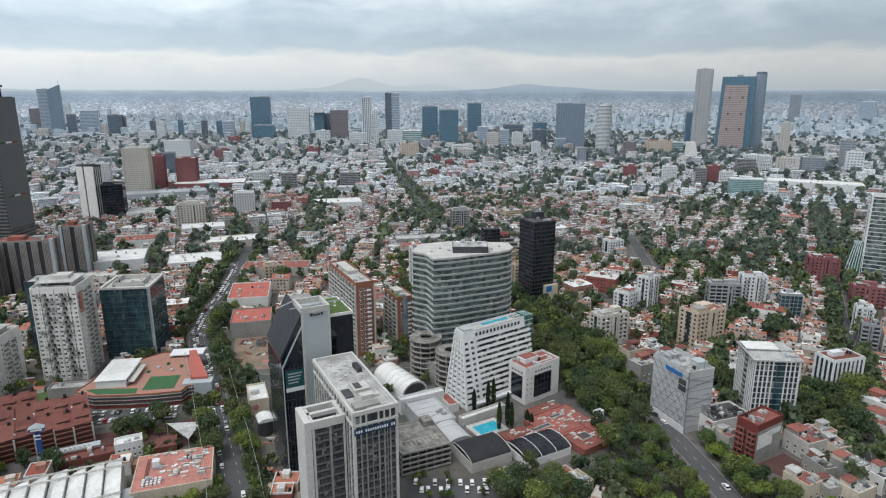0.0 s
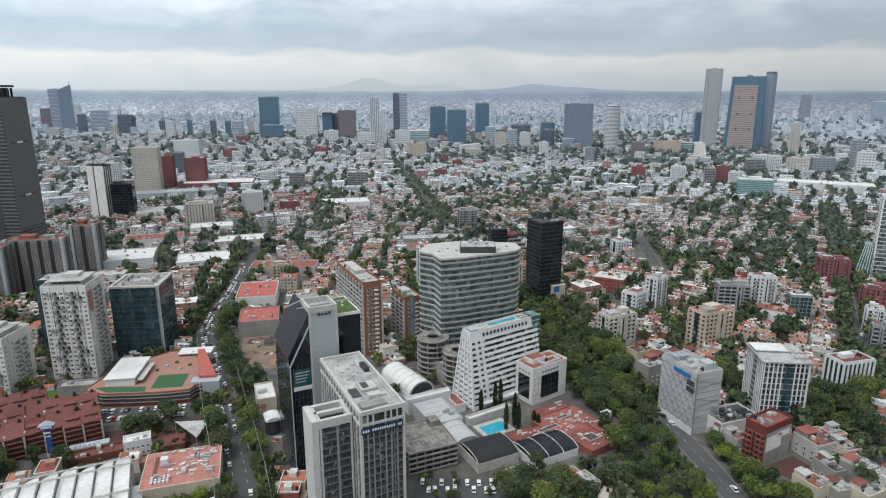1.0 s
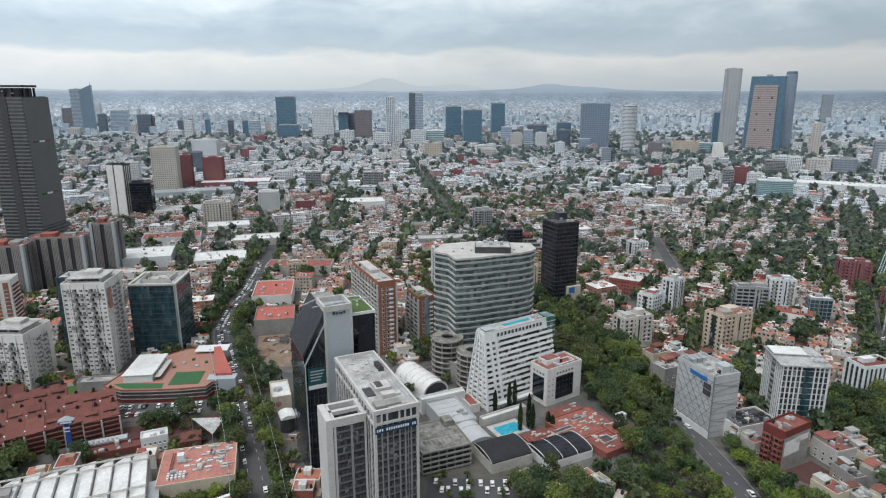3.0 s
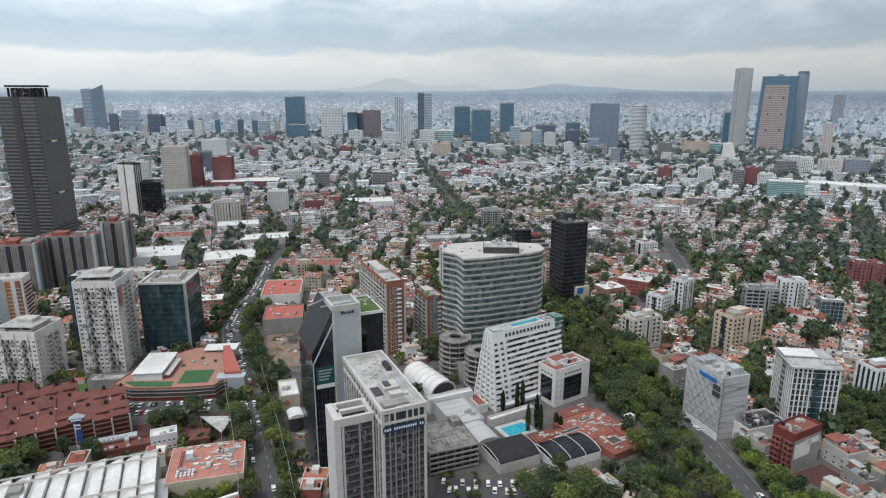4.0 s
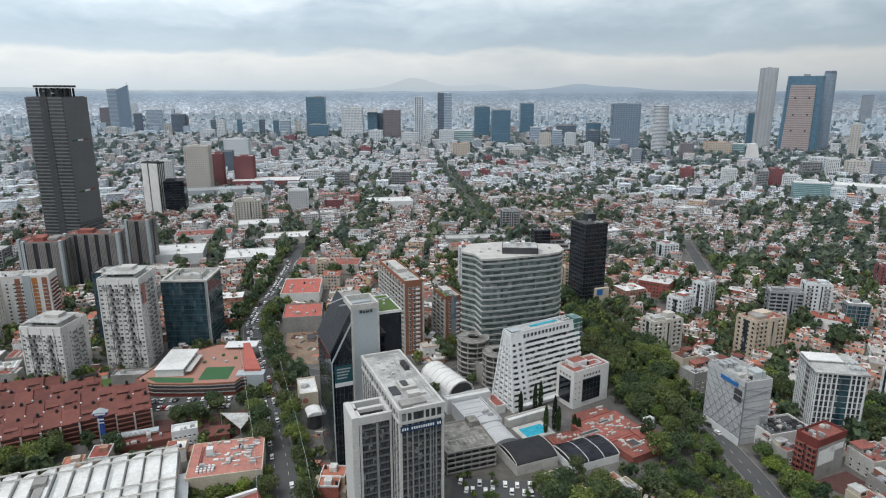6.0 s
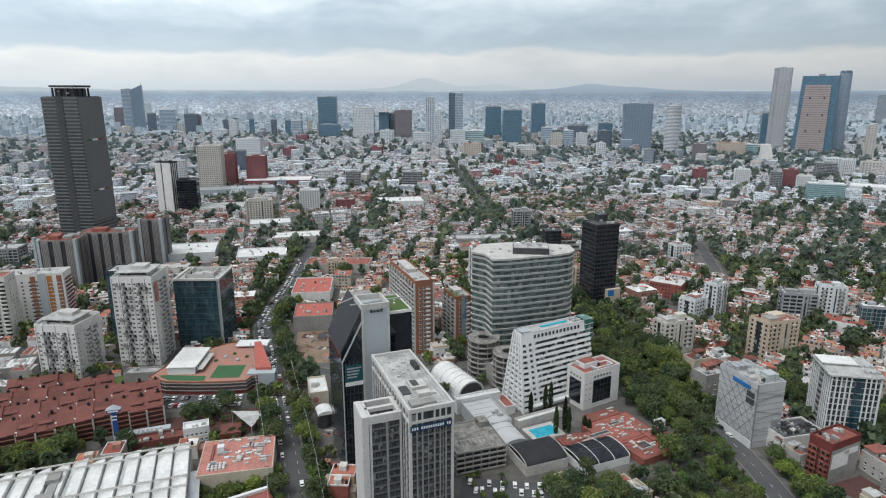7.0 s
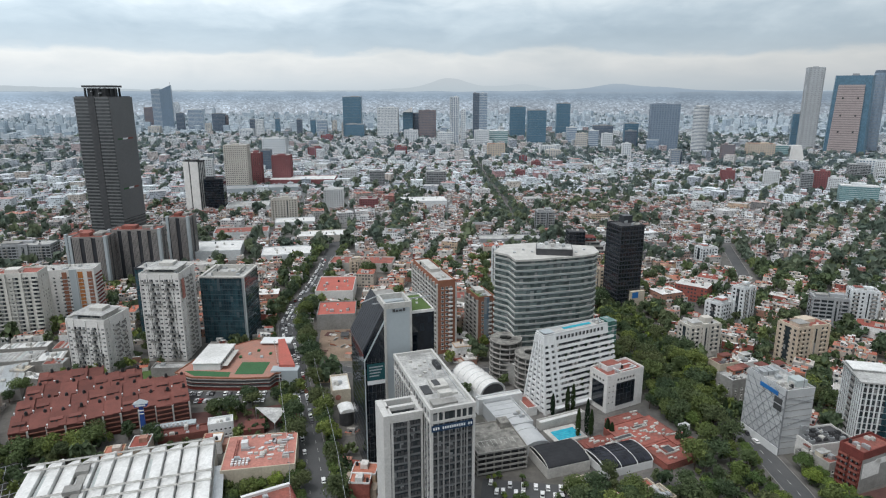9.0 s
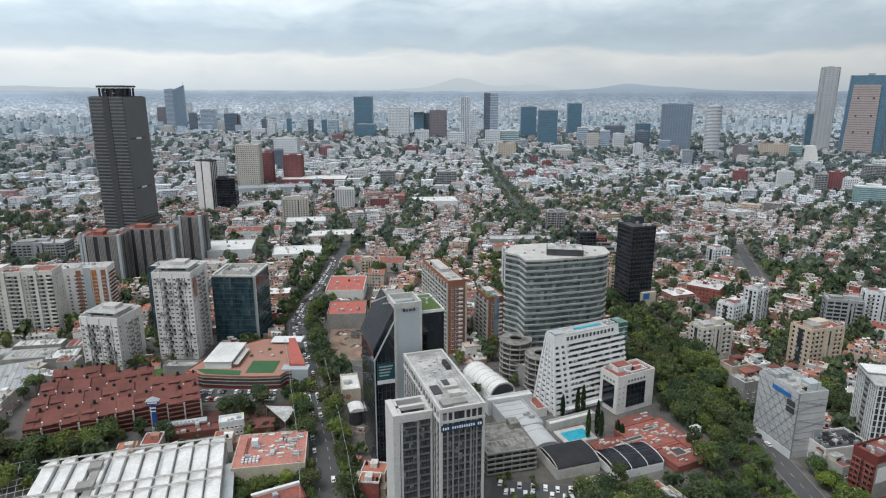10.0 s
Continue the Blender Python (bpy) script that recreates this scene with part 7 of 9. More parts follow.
def midrise(style, x, y, w, d, h, ang, seed, cover=""):
    """A flat-roofed building with rows of windows; far ones with all rows in one part."""
    if style == "round":
        return round_tower(x, y, w, h)
    name, label, wall, pane, roofm, wh, step, pw = STYLE[style]
    far = math.hypot(x, y) > 900
    roofm = cover or roofm
    t = thing(name, label, "building", x, y, ang)
    reserve(x, y, w, d, ang, 3)
    poly, fh = rect(w, d), (3.0 if h < 45 else 3.6)
    if far and math.hypot(x, y) > 1500:  # storeys and piers drawn coarser, so that they show from the camera
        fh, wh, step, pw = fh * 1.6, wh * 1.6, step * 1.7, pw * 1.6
        # distant dark panes swapped for a glass lightened by painted haze
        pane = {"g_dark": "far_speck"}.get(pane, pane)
    n = int((h - 1.5) / fh)
    part("wall", Geo().prism(poly, 0, h), wall, t)
    rows = Geo()
    strip_ = Geo().ring(grown(poly, 0.06), grown(poly, -0.2), 0, wh).mesh("window_band", pane) if not far else None
    for i in range(n):
        z = h - 1.2 - wh - i * fh
        if far:
            rows.ring(grown(poly, 0.1), grown(poly, -0.2), z, z + wh)
        else:
            part("window_band", strip_, None, t, at=pose(0, 0, z))
    if far:
        part("window_band", rows, pane, t, kind="stuff")
    if step:
        g = Geo()
        for i in range(4):
            a, b = Vector(poly[i]), Vector(poly[(i + 1) % 4])
            e = (b - a).normalized()
            o = Vector((e.y, -e.x)) * 0.25
            m = max(1, round((b - a).length / step))
            for k in range(m + 1):
                p = a.lerp(b, k / m)
                q0, q1 = p - e * pw / 2, p + e * pw / 2
                g.prism([(q0.x + o.x, q0.y + o.y), (q1.x + o.x, q1.y + o.y), (q1.x - o.x, q1.y - o.y), (q0.x - o.x, q0.y - o.y)], 0, h)
        part("pier", g, wall, t, kind="stuff")
    part("roof", Geo().prism(grown(poly, -0.4), h, h + 0.2), roofm, t)
    parapet(t, poly, h - 0.2, 1.0, wall, 0.4)
    r = random.Random(seed)
    a, b = w * r.uniform(0.25, 0.45), d * r.uniform(0.3, 0.5)
    ox, oy = r.uniform(-0.2, 0.2) * w, r.uniform(-0.15, 0.2) * d
    part("plant_room", Geo().box(ox - a / 2, ox + a / 2, oy - b / 2, oy + b / 2, h, h + r.uniform(2.2, 4.0)), wall, t)
    if not far and style in ("whitegrid", "beigegrid", "drabgrid", "redgrid", "greygrid"):
        bx = r.uniform(-0.25, 0.1) * w
        part("stair_bay", Geo().box(bx, bx + w * 0.17, -d / 2 - 1.3, -d / 2 + 0.5, 0, h + 1.6), wall, t)
        part("stair_window", Geo().box(bx + w * 0.06, bx + w * 0.11, -d / 2 - 1.36, -d / 2 - 1.3, 2.5, h - 1.0), pane, t)
        part("recess", Geo().box(-w / 2 - 0.31, -w / 2 - 0.26, -d * 0.12, d * 0.12, 2.0, h - 1.0), pane, t)
        for side_ in (-1, 1):
            wx = side_ * w * 0.33
            for i in range(n):
                z = h - 1.5 - wh - i * fh
                part("balcony", Geo().box(wx - 1.5, wx + 1.5, -d / 2 - 1.1, -d / 2 - 0.2, z - 0.6, z + 0.35), "concrete2" if style in ("greygrid", "whitegrid") and seed % 2 else wall, t)
        part("roof_room", Geo().box(-w * 0.42, -w * 0.1, -d * 0.4, d * 0.1, h, h + 2.4), wall, t)
        part("roof_room_top", Geo().box(-w * 0.43, -w * 0.09, -d * 0.42, d * 0.12, h + 2.4, h + 2.6), ("roofred", "roofgrey", "concrete")[seed % 3], t)
        for k in range(5):
            qx, qy = r.uniform(-0.45, 0.4) * w, r.uniform(-0.45, 0.4) * d
            part("roof_unit", Geo().box(qx, qx + r.uniform(0.8, 2.4), qy, qy + r.uniform(0.6, 1.4), h + 0.2, h + r.uniform(0.8, 1.6)), ("steel", "concrete", "white2")[k % 3], t)
    if not far:
        for k in range(3):
            qx, qy = r.uniform(-0.4, 0.4) * w, r.uniform(-0.4, 0.4) * d
            part("water_tank", Geo().cyl(qx, qy, 0.8, h + 0.2, h + 1.9, 9, 0.6), "tank" if k else "offwhite", t)
    return t


def slant_tower(x, y, w, d, h0, h1, ang):
    t = thing("office_tower", "blue glass tower with a slanting top", "building", x, y, ang)
    reserve(x, y, w, d, ang)
    g = Geo()
    a, b = w / 2, d / 2
    g.v += [(-a, -b, 0), (a, -b, 0), (a, b, 0), (-a, b, 0), (-a, -b, h0), (a, -b, h1), (a, b, h1), (-a, b, h0)]
    g.f += [(3, 2, 1, 0), (4, 5, 6, 7), (0, 1, 5, 4), (1, 2, 6, 5), (2, 3, 7, 6), (3, 0, 4, 7)]
    part("glazing", g, "far_slate_haze", t)
    lines = Geo()
    for i in range(int(h0 / 8)):
        lines.ring(grown(rect(w, d), 0.3), grown(rect(w, d), -0.3), 6 + i * 8, 7.2 + i * 8)
    part("floor_line", lines, "p_slate", t, kind="stuff")
    part("mast", Geo().beam((a - 4, 0, h1 - 2), (a - 4, 0, h1 + 14), 0.8), "dark", t)


def round_tower(x, y, w, h):
    t = thing("office_tower", "rounded white tower with dark floor bands", "building", x, y)
    reserve(x, y, w, w, 0)
    n = 20
    ell = lambda k: [(k * w / 2 * math.cos(2 * math.pi * i / n), k * w * 0.42 * math.sin(2 * math.pi * i / n)) for i in range(n)]
    part("glazing", Geo().prism(ell(0.97), 0, h), "far_dark", t)
    g = Geo()
    for i in range(int(h / 3.8)):
        g.ring(ell(1.0), ell(0.9), i * 3.8, i * 3.8 + 2.2)
    part("floor_band", g, "p_white", t, kind="stuff")
    part("roof", Geo().prism(ell(0.8), h, h + 3), "roofwhite", t)


def banded_tower(x, y, w, d, h, ang):
    """A tower with a white front slit once by dark glass and a dark side between white piers."""
    t = thing("office_tower", "white tower with a dark slit and striped glass side", "building", x, y, ang)
    reserve(x, y, w, d, ang, 3)
    part("glazing", Geo().prism(rect(w - 1, d - 1), 0, h), "g_dark", t)
    part("front_panel", Geo().box(-w / 2, -w * 0.12, -d / 2 - 0.3, -d / 2 + 0.8, 0, h + 1), "white", t)
    part("front_panel", Geo().box(-w * 0.04, w / 2, -d / 2 - 0.3, -d / 2 + 0.8, 0, h + 1), "white", t)
    pier = Geo().box(-0.6, 0.6, -0.5, 0.6, 0, h).mesh("pier", "white")
    for k in range(5):
        part("pier", pier, None, t, at=pose(w / 2 - 0.4, -d / 2 + 0.7 + k * (d - 1.4) / 4, 0, 0, 0, 90))
    part("roof", Geo().prism(rect(w - 1.2, d - 1.2), h, h + 0.3), "roofdark", t)
    parapet(t, rect(w - 0.6, d - 0.6), h, 2.4, "dark", 0.4)
    part("plant_room", Geo().box(-4, 5, -3, 4, h + 0.3, h + 3.4), "dark", t)


banded_tower(-486, 852, 25.0, 17.0, 70.1, -8)
midrise("blackglass", -453, 847, 26.7, 18.7, 47.2, 15, 2)
midrise("whitegrid", -503, 920, 17.8, 12.5, 66.9, 15, 3)
midrise("drabgrid", -513, 1046, 39.1, 23.5, 78.7, 12, 4)
midrise("redgrid", -505, 1098, 24.3, 19.4, 60.2, 12, 5)
midrise("redgrid", -464, 1128, 32.6, 26.1, 53.6, 12, 6)
midrise("whitegrid", -656, 1557, 57.8, 34.7, 52.2, 10, 7)
midrise("darkglass", -566, 1292, 20.2, 16.1, 47.5, 10, 8)
midrise("whitegrid", -282, 871, 26.9, 21.5, 32.1, 15, 9)
midrise("drabgrid", -327, 793, 33.0, 16.5, 29.5, 20, 10)
midrise("whitegrid", -344, 1166, 26.4, 21.1, 24.3, 10, 11)
midrise("greygrid", -277, 1115, 26.4, 15.8, 28.4, 10, 12)
midrise("greygrid", -165, 1099, 34.3, 24.0, 31.9, 10, 13)
midrise("redgrid", -238, 903, 25.3, 15.2, 13.4, 10, 14)
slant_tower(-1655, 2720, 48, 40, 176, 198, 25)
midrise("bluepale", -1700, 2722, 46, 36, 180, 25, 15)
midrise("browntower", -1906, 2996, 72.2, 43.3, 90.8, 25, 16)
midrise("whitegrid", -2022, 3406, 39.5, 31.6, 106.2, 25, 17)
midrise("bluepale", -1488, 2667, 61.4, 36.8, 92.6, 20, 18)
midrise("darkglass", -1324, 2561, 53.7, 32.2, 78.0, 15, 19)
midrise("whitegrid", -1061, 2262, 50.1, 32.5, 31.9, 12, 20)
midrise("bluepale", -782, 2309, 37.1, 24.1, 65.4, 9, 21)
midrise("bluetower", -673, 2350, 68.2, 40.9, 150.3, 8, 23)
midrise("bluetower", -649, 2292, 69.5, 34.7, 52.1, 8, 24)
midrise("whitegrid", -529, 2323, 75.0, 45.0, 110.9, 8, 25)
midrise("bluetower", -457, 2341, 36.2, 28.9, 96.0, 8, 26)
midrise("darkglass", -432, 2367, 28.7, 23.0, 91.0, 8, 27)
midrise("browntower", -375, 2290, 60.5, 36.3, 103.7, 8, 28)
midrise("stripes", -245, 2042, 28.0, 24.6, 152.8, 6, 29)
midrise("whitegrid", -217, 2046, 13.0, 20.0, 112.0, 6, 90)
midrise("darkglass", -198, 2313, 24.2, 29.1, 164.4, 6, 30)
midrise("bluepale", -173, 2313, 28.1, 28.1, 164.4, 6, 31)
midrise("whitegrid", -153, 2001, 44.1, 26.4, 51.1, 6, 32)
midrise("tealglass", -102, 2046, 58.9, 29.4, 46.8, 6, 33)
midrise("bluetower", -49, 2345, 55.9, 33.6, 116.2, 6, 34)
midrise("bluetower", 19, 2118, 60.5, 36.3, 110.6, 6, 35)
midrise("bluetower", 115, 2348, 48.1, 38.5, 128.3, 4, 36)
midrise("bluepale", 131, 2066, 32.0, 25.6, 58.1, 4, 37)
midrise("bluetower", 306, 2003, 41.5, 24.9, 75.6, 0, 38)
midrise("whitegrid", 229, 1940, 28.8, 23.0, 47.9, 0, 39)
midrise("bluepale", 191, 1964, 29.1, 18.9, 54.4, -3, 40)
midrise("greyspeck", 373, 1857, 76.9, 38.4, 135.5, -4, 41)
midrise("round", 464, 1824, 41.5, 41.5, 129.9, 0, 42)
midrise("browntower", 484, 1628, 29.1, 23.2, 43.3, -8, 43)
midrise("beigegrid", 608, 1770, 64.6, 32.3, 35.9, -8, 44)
midrise("tealglass", 663, 1776, 32.4, 16.2, 31.5, -8, 45)
t = thing("office_block", "blank white-walled block with a slanting shoulder", "building", 613, 1548, -10)
reserve(613, 1548, 28, 22, -10, 3)
g = Geo()
side_ = [(-13, 0), (12, 0), (14, 24), (7, 49.5), (-11, 49.5)]
g.v += [(x, -10, z) for x, z in side_] + [(x, 10, z) for x, z in side_]
g.f += [(0, 1, 2, 3, 4), (9, 8, 7, 6, 5)] + [(i, 5 + i, 5 + (i + 1) % 5, (i + 1) % 5) for i in range(5)]
part("wall", g, "white", t)
part("base_band", Geo().box(-13.4, 12.6, -10.4, 10.4, 0, 6), "p_grey", t)
midrise("slim", 800, 1967, 38.0, 32.0, 236.0, -12, 47)
midrise("bluetower", 797, 2041, 26.2, 21.0, 105.4, -12, 48)
midrise("whitegrid", 444, 1217, 25.1, 17.5, 28.6, -15, 49)
midrise("redgrid", 506, 1163, 22.3, 15.6, 35.7, -15, 50)
midrise("greygrid", 477, 1148, 18.3, 12.8, 33.3, -15, 51)
midrise("redgrid", 381, 1266, 23.5, 16.4, 22.8, -10, 52)
midrise("tealglass", 504, 1028, 51.2, 20.5, 29.8, -15, 53)
midrise("greygrid", 793, 1337, 41.5, 26.8, 33.3, -20, 54)
midrise("drabgrid", 743, 1349, 34.8, 18.9, 30.9, -20, 55)
midrise("greygrid", 911, 1409, 26.6, 21.3, 63.7, -25, 56)
midrise("whitegrid", 866, 1311, 29.3, 20.5, 46.8, -25, 57)
midrise("whitegrid", 701, 1412, 34.1, 23.9, 31.5, -15, 58)
midrise("greygrid", 21, 765, 21.4, 17.1, 27.2, 8, 59)
midrise("whitegrid", 184, 652, 16.6, 13.2, 14.9, 20, 60)
midrise("redgrid", 348, 548, 23.6, 11.8, 23.5, -12, 61)
midrise("greygrid", 226, 477, 23.4, 11.7, 21.0, -8, 62)
midrise("whitegrid", 250, 479, 17.9, 10.7, 27.1, -8, 63)
midrise("blueoffice", 266, 452, 15.1, 9.0, 20.5, -10, 64)
midrise("whitegrid", 164, 474, 13.7, 9.6, 27.5, 40, 65)
midrise("whitegrid", 151, 475, 25.6, 12.8, 15.8, 40, 66)
midrise("drabgrid", 115, 404, 23.1, 11.5, 22.3, 25, 67)
midrise("beigegrid", 179, 404, 25.2, 15.1, 25.6, 25, 68)
midrise("stripes", 230, 333, 21.1, 12.6, 22.0, 15, 69, "clay")
midrise("redgrid", 345, 479, 22.8, 11.4, 17.6, -20, 70)
midrise("whitegrid", 306, 426, 10.0, 9.0, 19.0, -25, 71)
midrise("greygrid", 290, 395, 10.4, 8.4, 17.8, -25, 72)


def framed_tower(x, y, w, d, h, ang):
    """A glass tower held in white frames, with a lower slanting part beside it."""
    t = thing("office_tower", "angular office tower of grey-green glass in white frames", "building", x, y, ang)
    reserve(x, y, w, d, ang, 3)
    part("glazing", Geo().prism(rect(w, d), 0, h), "g_grey", t)
    slab = Geo().ring(grown(rect(w, d), 0.25), grown(rect(w, d), -0.2), 0, 0.6).mesh("floor_line", "p_white")
    for i in range(int(h / 3.8)):
        part("floor_line", slab, None, t, at=pose(0, 0, 3.2 + i * 3.8))
    for sx in (-1, 1):
        for sy in (-1, 1):
            part("corner_frame", Geo().beam((sx * w / 2, sy * d / 2, 0), (sx * w / 2, sy * d / 2, h + 1.5), 1.4), "white2", t)
    for k in range(3):
        z = h * (0.33 * k + 0.0)
        part("brace", Geo().beam((-w / 2, -d / 2 - 0.4, z), (w / 2, -d / 2 - 0.4, z + h * 0.33), 0.35), "greyslab", t)
    parapet(t, grown(rect(w, d), 0.7), h, 1.5, "white2", 1.0)
    part("roof", Geo().prism(rect(w - 1, d - 1), h, h + 0.3), "roofgrey", t)
    low = part("lower_block", Geo().prism([(-w / 2 - 14, -d / 2 - 3), (-w / 2, -d / 2 - 3), (-w / 2, d / 2), (-w / 2 - 14, d / 2)], 0, h * 0.42, [(-w / 2 - 8, -d / 2), (-w / 2, -d / 2), (-w / 2, d / 2), (-w / 2 - 8, d / 2)]), "g_teal", t, "lower slanting block of green glass")
    for k in range(6):
        part("frame_line", Geo().beam((-w / 2 - 14 + k * 2.6, -d / 2 - 3.1, 0), (-w / 2 - 8 + k * 1.5, -d / 2 - 0.2, h * 0.42), 0.4), "white2", low)
    part("plant_room", Geo().box(-6, 6, -4, 4, h, h + 3.5), "p_white", t)


framed_tower(408, 556, 32.0, 18.0, 77.6, -30)
midrise("whitegrid", -7, 541, 9.3, 7.5, 26.5, 20, 74)
midrise("whitegrid", -25, 542, 7.8, 9.4, 34.3, 20, 75)
midrise("beigegrid", -157, 555, 17.7, 8.9, 14.6, 20, 76)
midrise("greygrid", -502, 549, 50.5, 20.2, 20.2, 15, 77)
midrise("beigegrid", 67, 533, 8.1, 8.1, 20.9, 10, 78)
midrise("whitegrid", 524, 1149, 21.8, 15.3, 26.0, -15, 79)
midrise("greygrid", 337, 1520, 20.0, 16.0, 38.0, -5, 80)
midrise("whitegrid", 256, 1727, 21.5, 17.2, 35.3, -2, 81)
midrise("whitegrid", -402, 2112, 44.7, 26.8, 42.7, 5, 82)
midrise("whitegrid", 49, 1733, 43.9, 26.3, 26.2, 5, 83)
midrise("redgrid", -343, 1653, 28.0, 16.8, 26.5, 5, 84)
midrise("whitegrid", -264, 1961, 51.6, 25.8, 45.0, 5, 85)
midrise("beigegrid", -88, 1654, 43.9, 22.0, 36.8, 5, 86)
midrise("bluepale", 344, 1846, 30.3, 21.2, 37.6, -2, 87)
midrise("greygrid", 2067, 3737, 50.7, 40.6, 151.3, -20, 88)
midrise("bluepale", 2500, 3740, 76.8, 46.1, 112.9, -25, 89)
midrise("darkglass", -1541, 2627, 31.4, 20.4, 77.6, 15, 100)
midrise("drabgrid", -1305, 2429, 20.7, 13.5, 43.1, 14, 101)
midrise("browntower", -1303, 2568, 26.2, 17.0, 70.9, 13, 102)
midrise("darkglass", -1092, 2379, 18.2, 11.8, 63.5, 12, 103)
midrise("whitegrid", -1011, 2265, 26.9, 17.5, 66.6, 12, 104)
midrise("bluetower", -1043, 2514, 19.1, 12.4, 60.0, 11, 105)
midrise("darkglass", -902, 2391, 20.2, 13.1, 63.5, 10, 106)
midrise("bluetower", -837, 2365, 20.0, 13.0, 62.7, 9, 107)
midrise("drabgrid", -826, 2599, 17.4, 11.3, 50.1, 9, 108)
midrise("drabgrid", -716, 2373, 13.9, 9.0, 54.3, 8, 109)
midrise("redgrid", -704, 2127, 36.0, 23.4, 22.1, 9, 110)
midrise("redgrid", -568, 1609, 31.4, 20.4, 25.8, 9, 111)
midrise("darkglass", 256, 2321, 70.4, 45.7, 51.8, -3, 112)
midrise("drabgrid", 151, 1903, 31.3, 20.4, 49.6, -3, 113)
midrise("darkglass", 347, 1525, 12.5, 8.2, 34.4, -7, 114)
midrise("drabgrid", 912, 1678, 18.8, 12.2, 88.4, -15, 115)
midrise("greygrid", 645, 1328, 35.6, 23.1, 30.9, -13, 116)
midrise("redgrid", -15, 1513, 15.1, 9.8, 19.8, 0, 117)
midrise("redgrid", -18, 1267, 19.2, 12.5, 15.6, 0, 118)
midrise("redgrid", 15, 1446, 19.3, 12.5, 15.0, -1, 119)
midrise("whitegrid", -97, 1406, 15.3, 9.9, 18.5, 2, 120)
midrise("drabgrid", 60, 1650, 37.0, 24.0, 22.9, -1, 121)
midrise("darkglass", 302, 1971, 33.9, 22.1, 54.4, -5, 122)
midrise("bluepale", -302, 2204, 22.0, 14.3, 48.1, 4, 123)
midrise("drabgrid", -1533, 2414, 43.6, 28.3, 29.9, 16, 124)
midrise("whitegrid", 689, 1331, 20.5, 13.3, 36.7, -14, 125)
midrise("greygrid", 816, 1339, 16.1, 10.5, 25.1, -16, 126)


t = thing("roof_wedge", "white slanting rooftop wedge of a far tower", "roof", -457, 2330, 8)
part("wedge", Geo().prism([(-18, -14), (18, -14), (18, 14), (-18, 14)], 95.5, 112, [(15, -14), (18, -14), (18, 14), (15, 14)]), "white", t)

# -- the pair of tall towers --
t = thing("skyscraper", "tall curved tower of blue glass with pinkish stone front", "skyscraper", 850, 1840, -24)
reserve(862, 1835, 110, 50, -24)
pl = [(-50, -18), (42, -18), (49, 0), (42, 20), (-42, 20), (-52, 0)]
part("glazing", Geo().prism(pl, 0, 205, [(-44, -16), (38, -16), (44, 0), (38, 18), (-38, 18), (-46, 0)]), "far_blue", t)
f = part("stone_front", Geo().prism([(-42, -23.5), (26, -23.5), (26, -18), (-42, -18)], 0, 187, [(-36, -21.5), (24, -21.5), (24, -17), (-36, -17)]), "p_pinkstone", t, "pinkish stone front panel")
g = Geo()
for i in range(30):
    z = 6 + i * 6.0
    y = -23.5 + 2 * z / 187
    g.box(-40 + 4 * z / 187, 25 - z / 187, y - 0.25, y + 0.3, z, z + 1.9)
part("window_band", g, "p_brown", f, kind="stuff")
part("crown", Geo().ring([(-44, -16), (38, -16), (44, 0), (38, 18), (-38, 18), (-46, 0)], [(-41, -13), (35, -13), (40, 0), (35, 15), (-35, 15), (-42, 0)], 205, 211), "far_blue", t)
part("plant_room", Geo().box(-8, 8, -6, 6, 205, 216), "p_grey", t)
for x in (-22, 12):
    for z in (62, 105, 150):
        part("opening", Geo().box(x - 2, x + 2, -23.9 + 2 * z / 187, -22.9 + 2 * z / 187, z, z + 5), "dark", f)
t = thing("skyscraper", "slender rounded tower of blue-grey glass", "skyscraper", 938, 1895, -24)
reserve(965, 1890, 50, 50, -24)
el = [(19 * math.cos(2 * math.pi * i / 20), 20 * math.sin(2 * math.pi * i / 20)) for i in range(20)]
part("glazing", Geo().prism(el, 0, 219, [(x * 0.8, y * 0.8) for x, y in el]), "far_pale_haze", t)
part("crown", Geo().prism([(x * 0.8, y * 0.8) for x, y in el], 219, 226, [(x * 0.7, y * 0.7) for x, y in el]), "far_dark", t)
g = Geo()
for i in range(54):
    s = 1.01 - 0.2 * (i * 4) / 219
    g.ring([(x * s, y * s) for x, y in el], [(x * s * 0.95, y * s * 0.95) for x, y in el], i * 4.0, i * 4.0 + 0.8)
part("floor_line", g, "p_grey", t, kind="stuff")

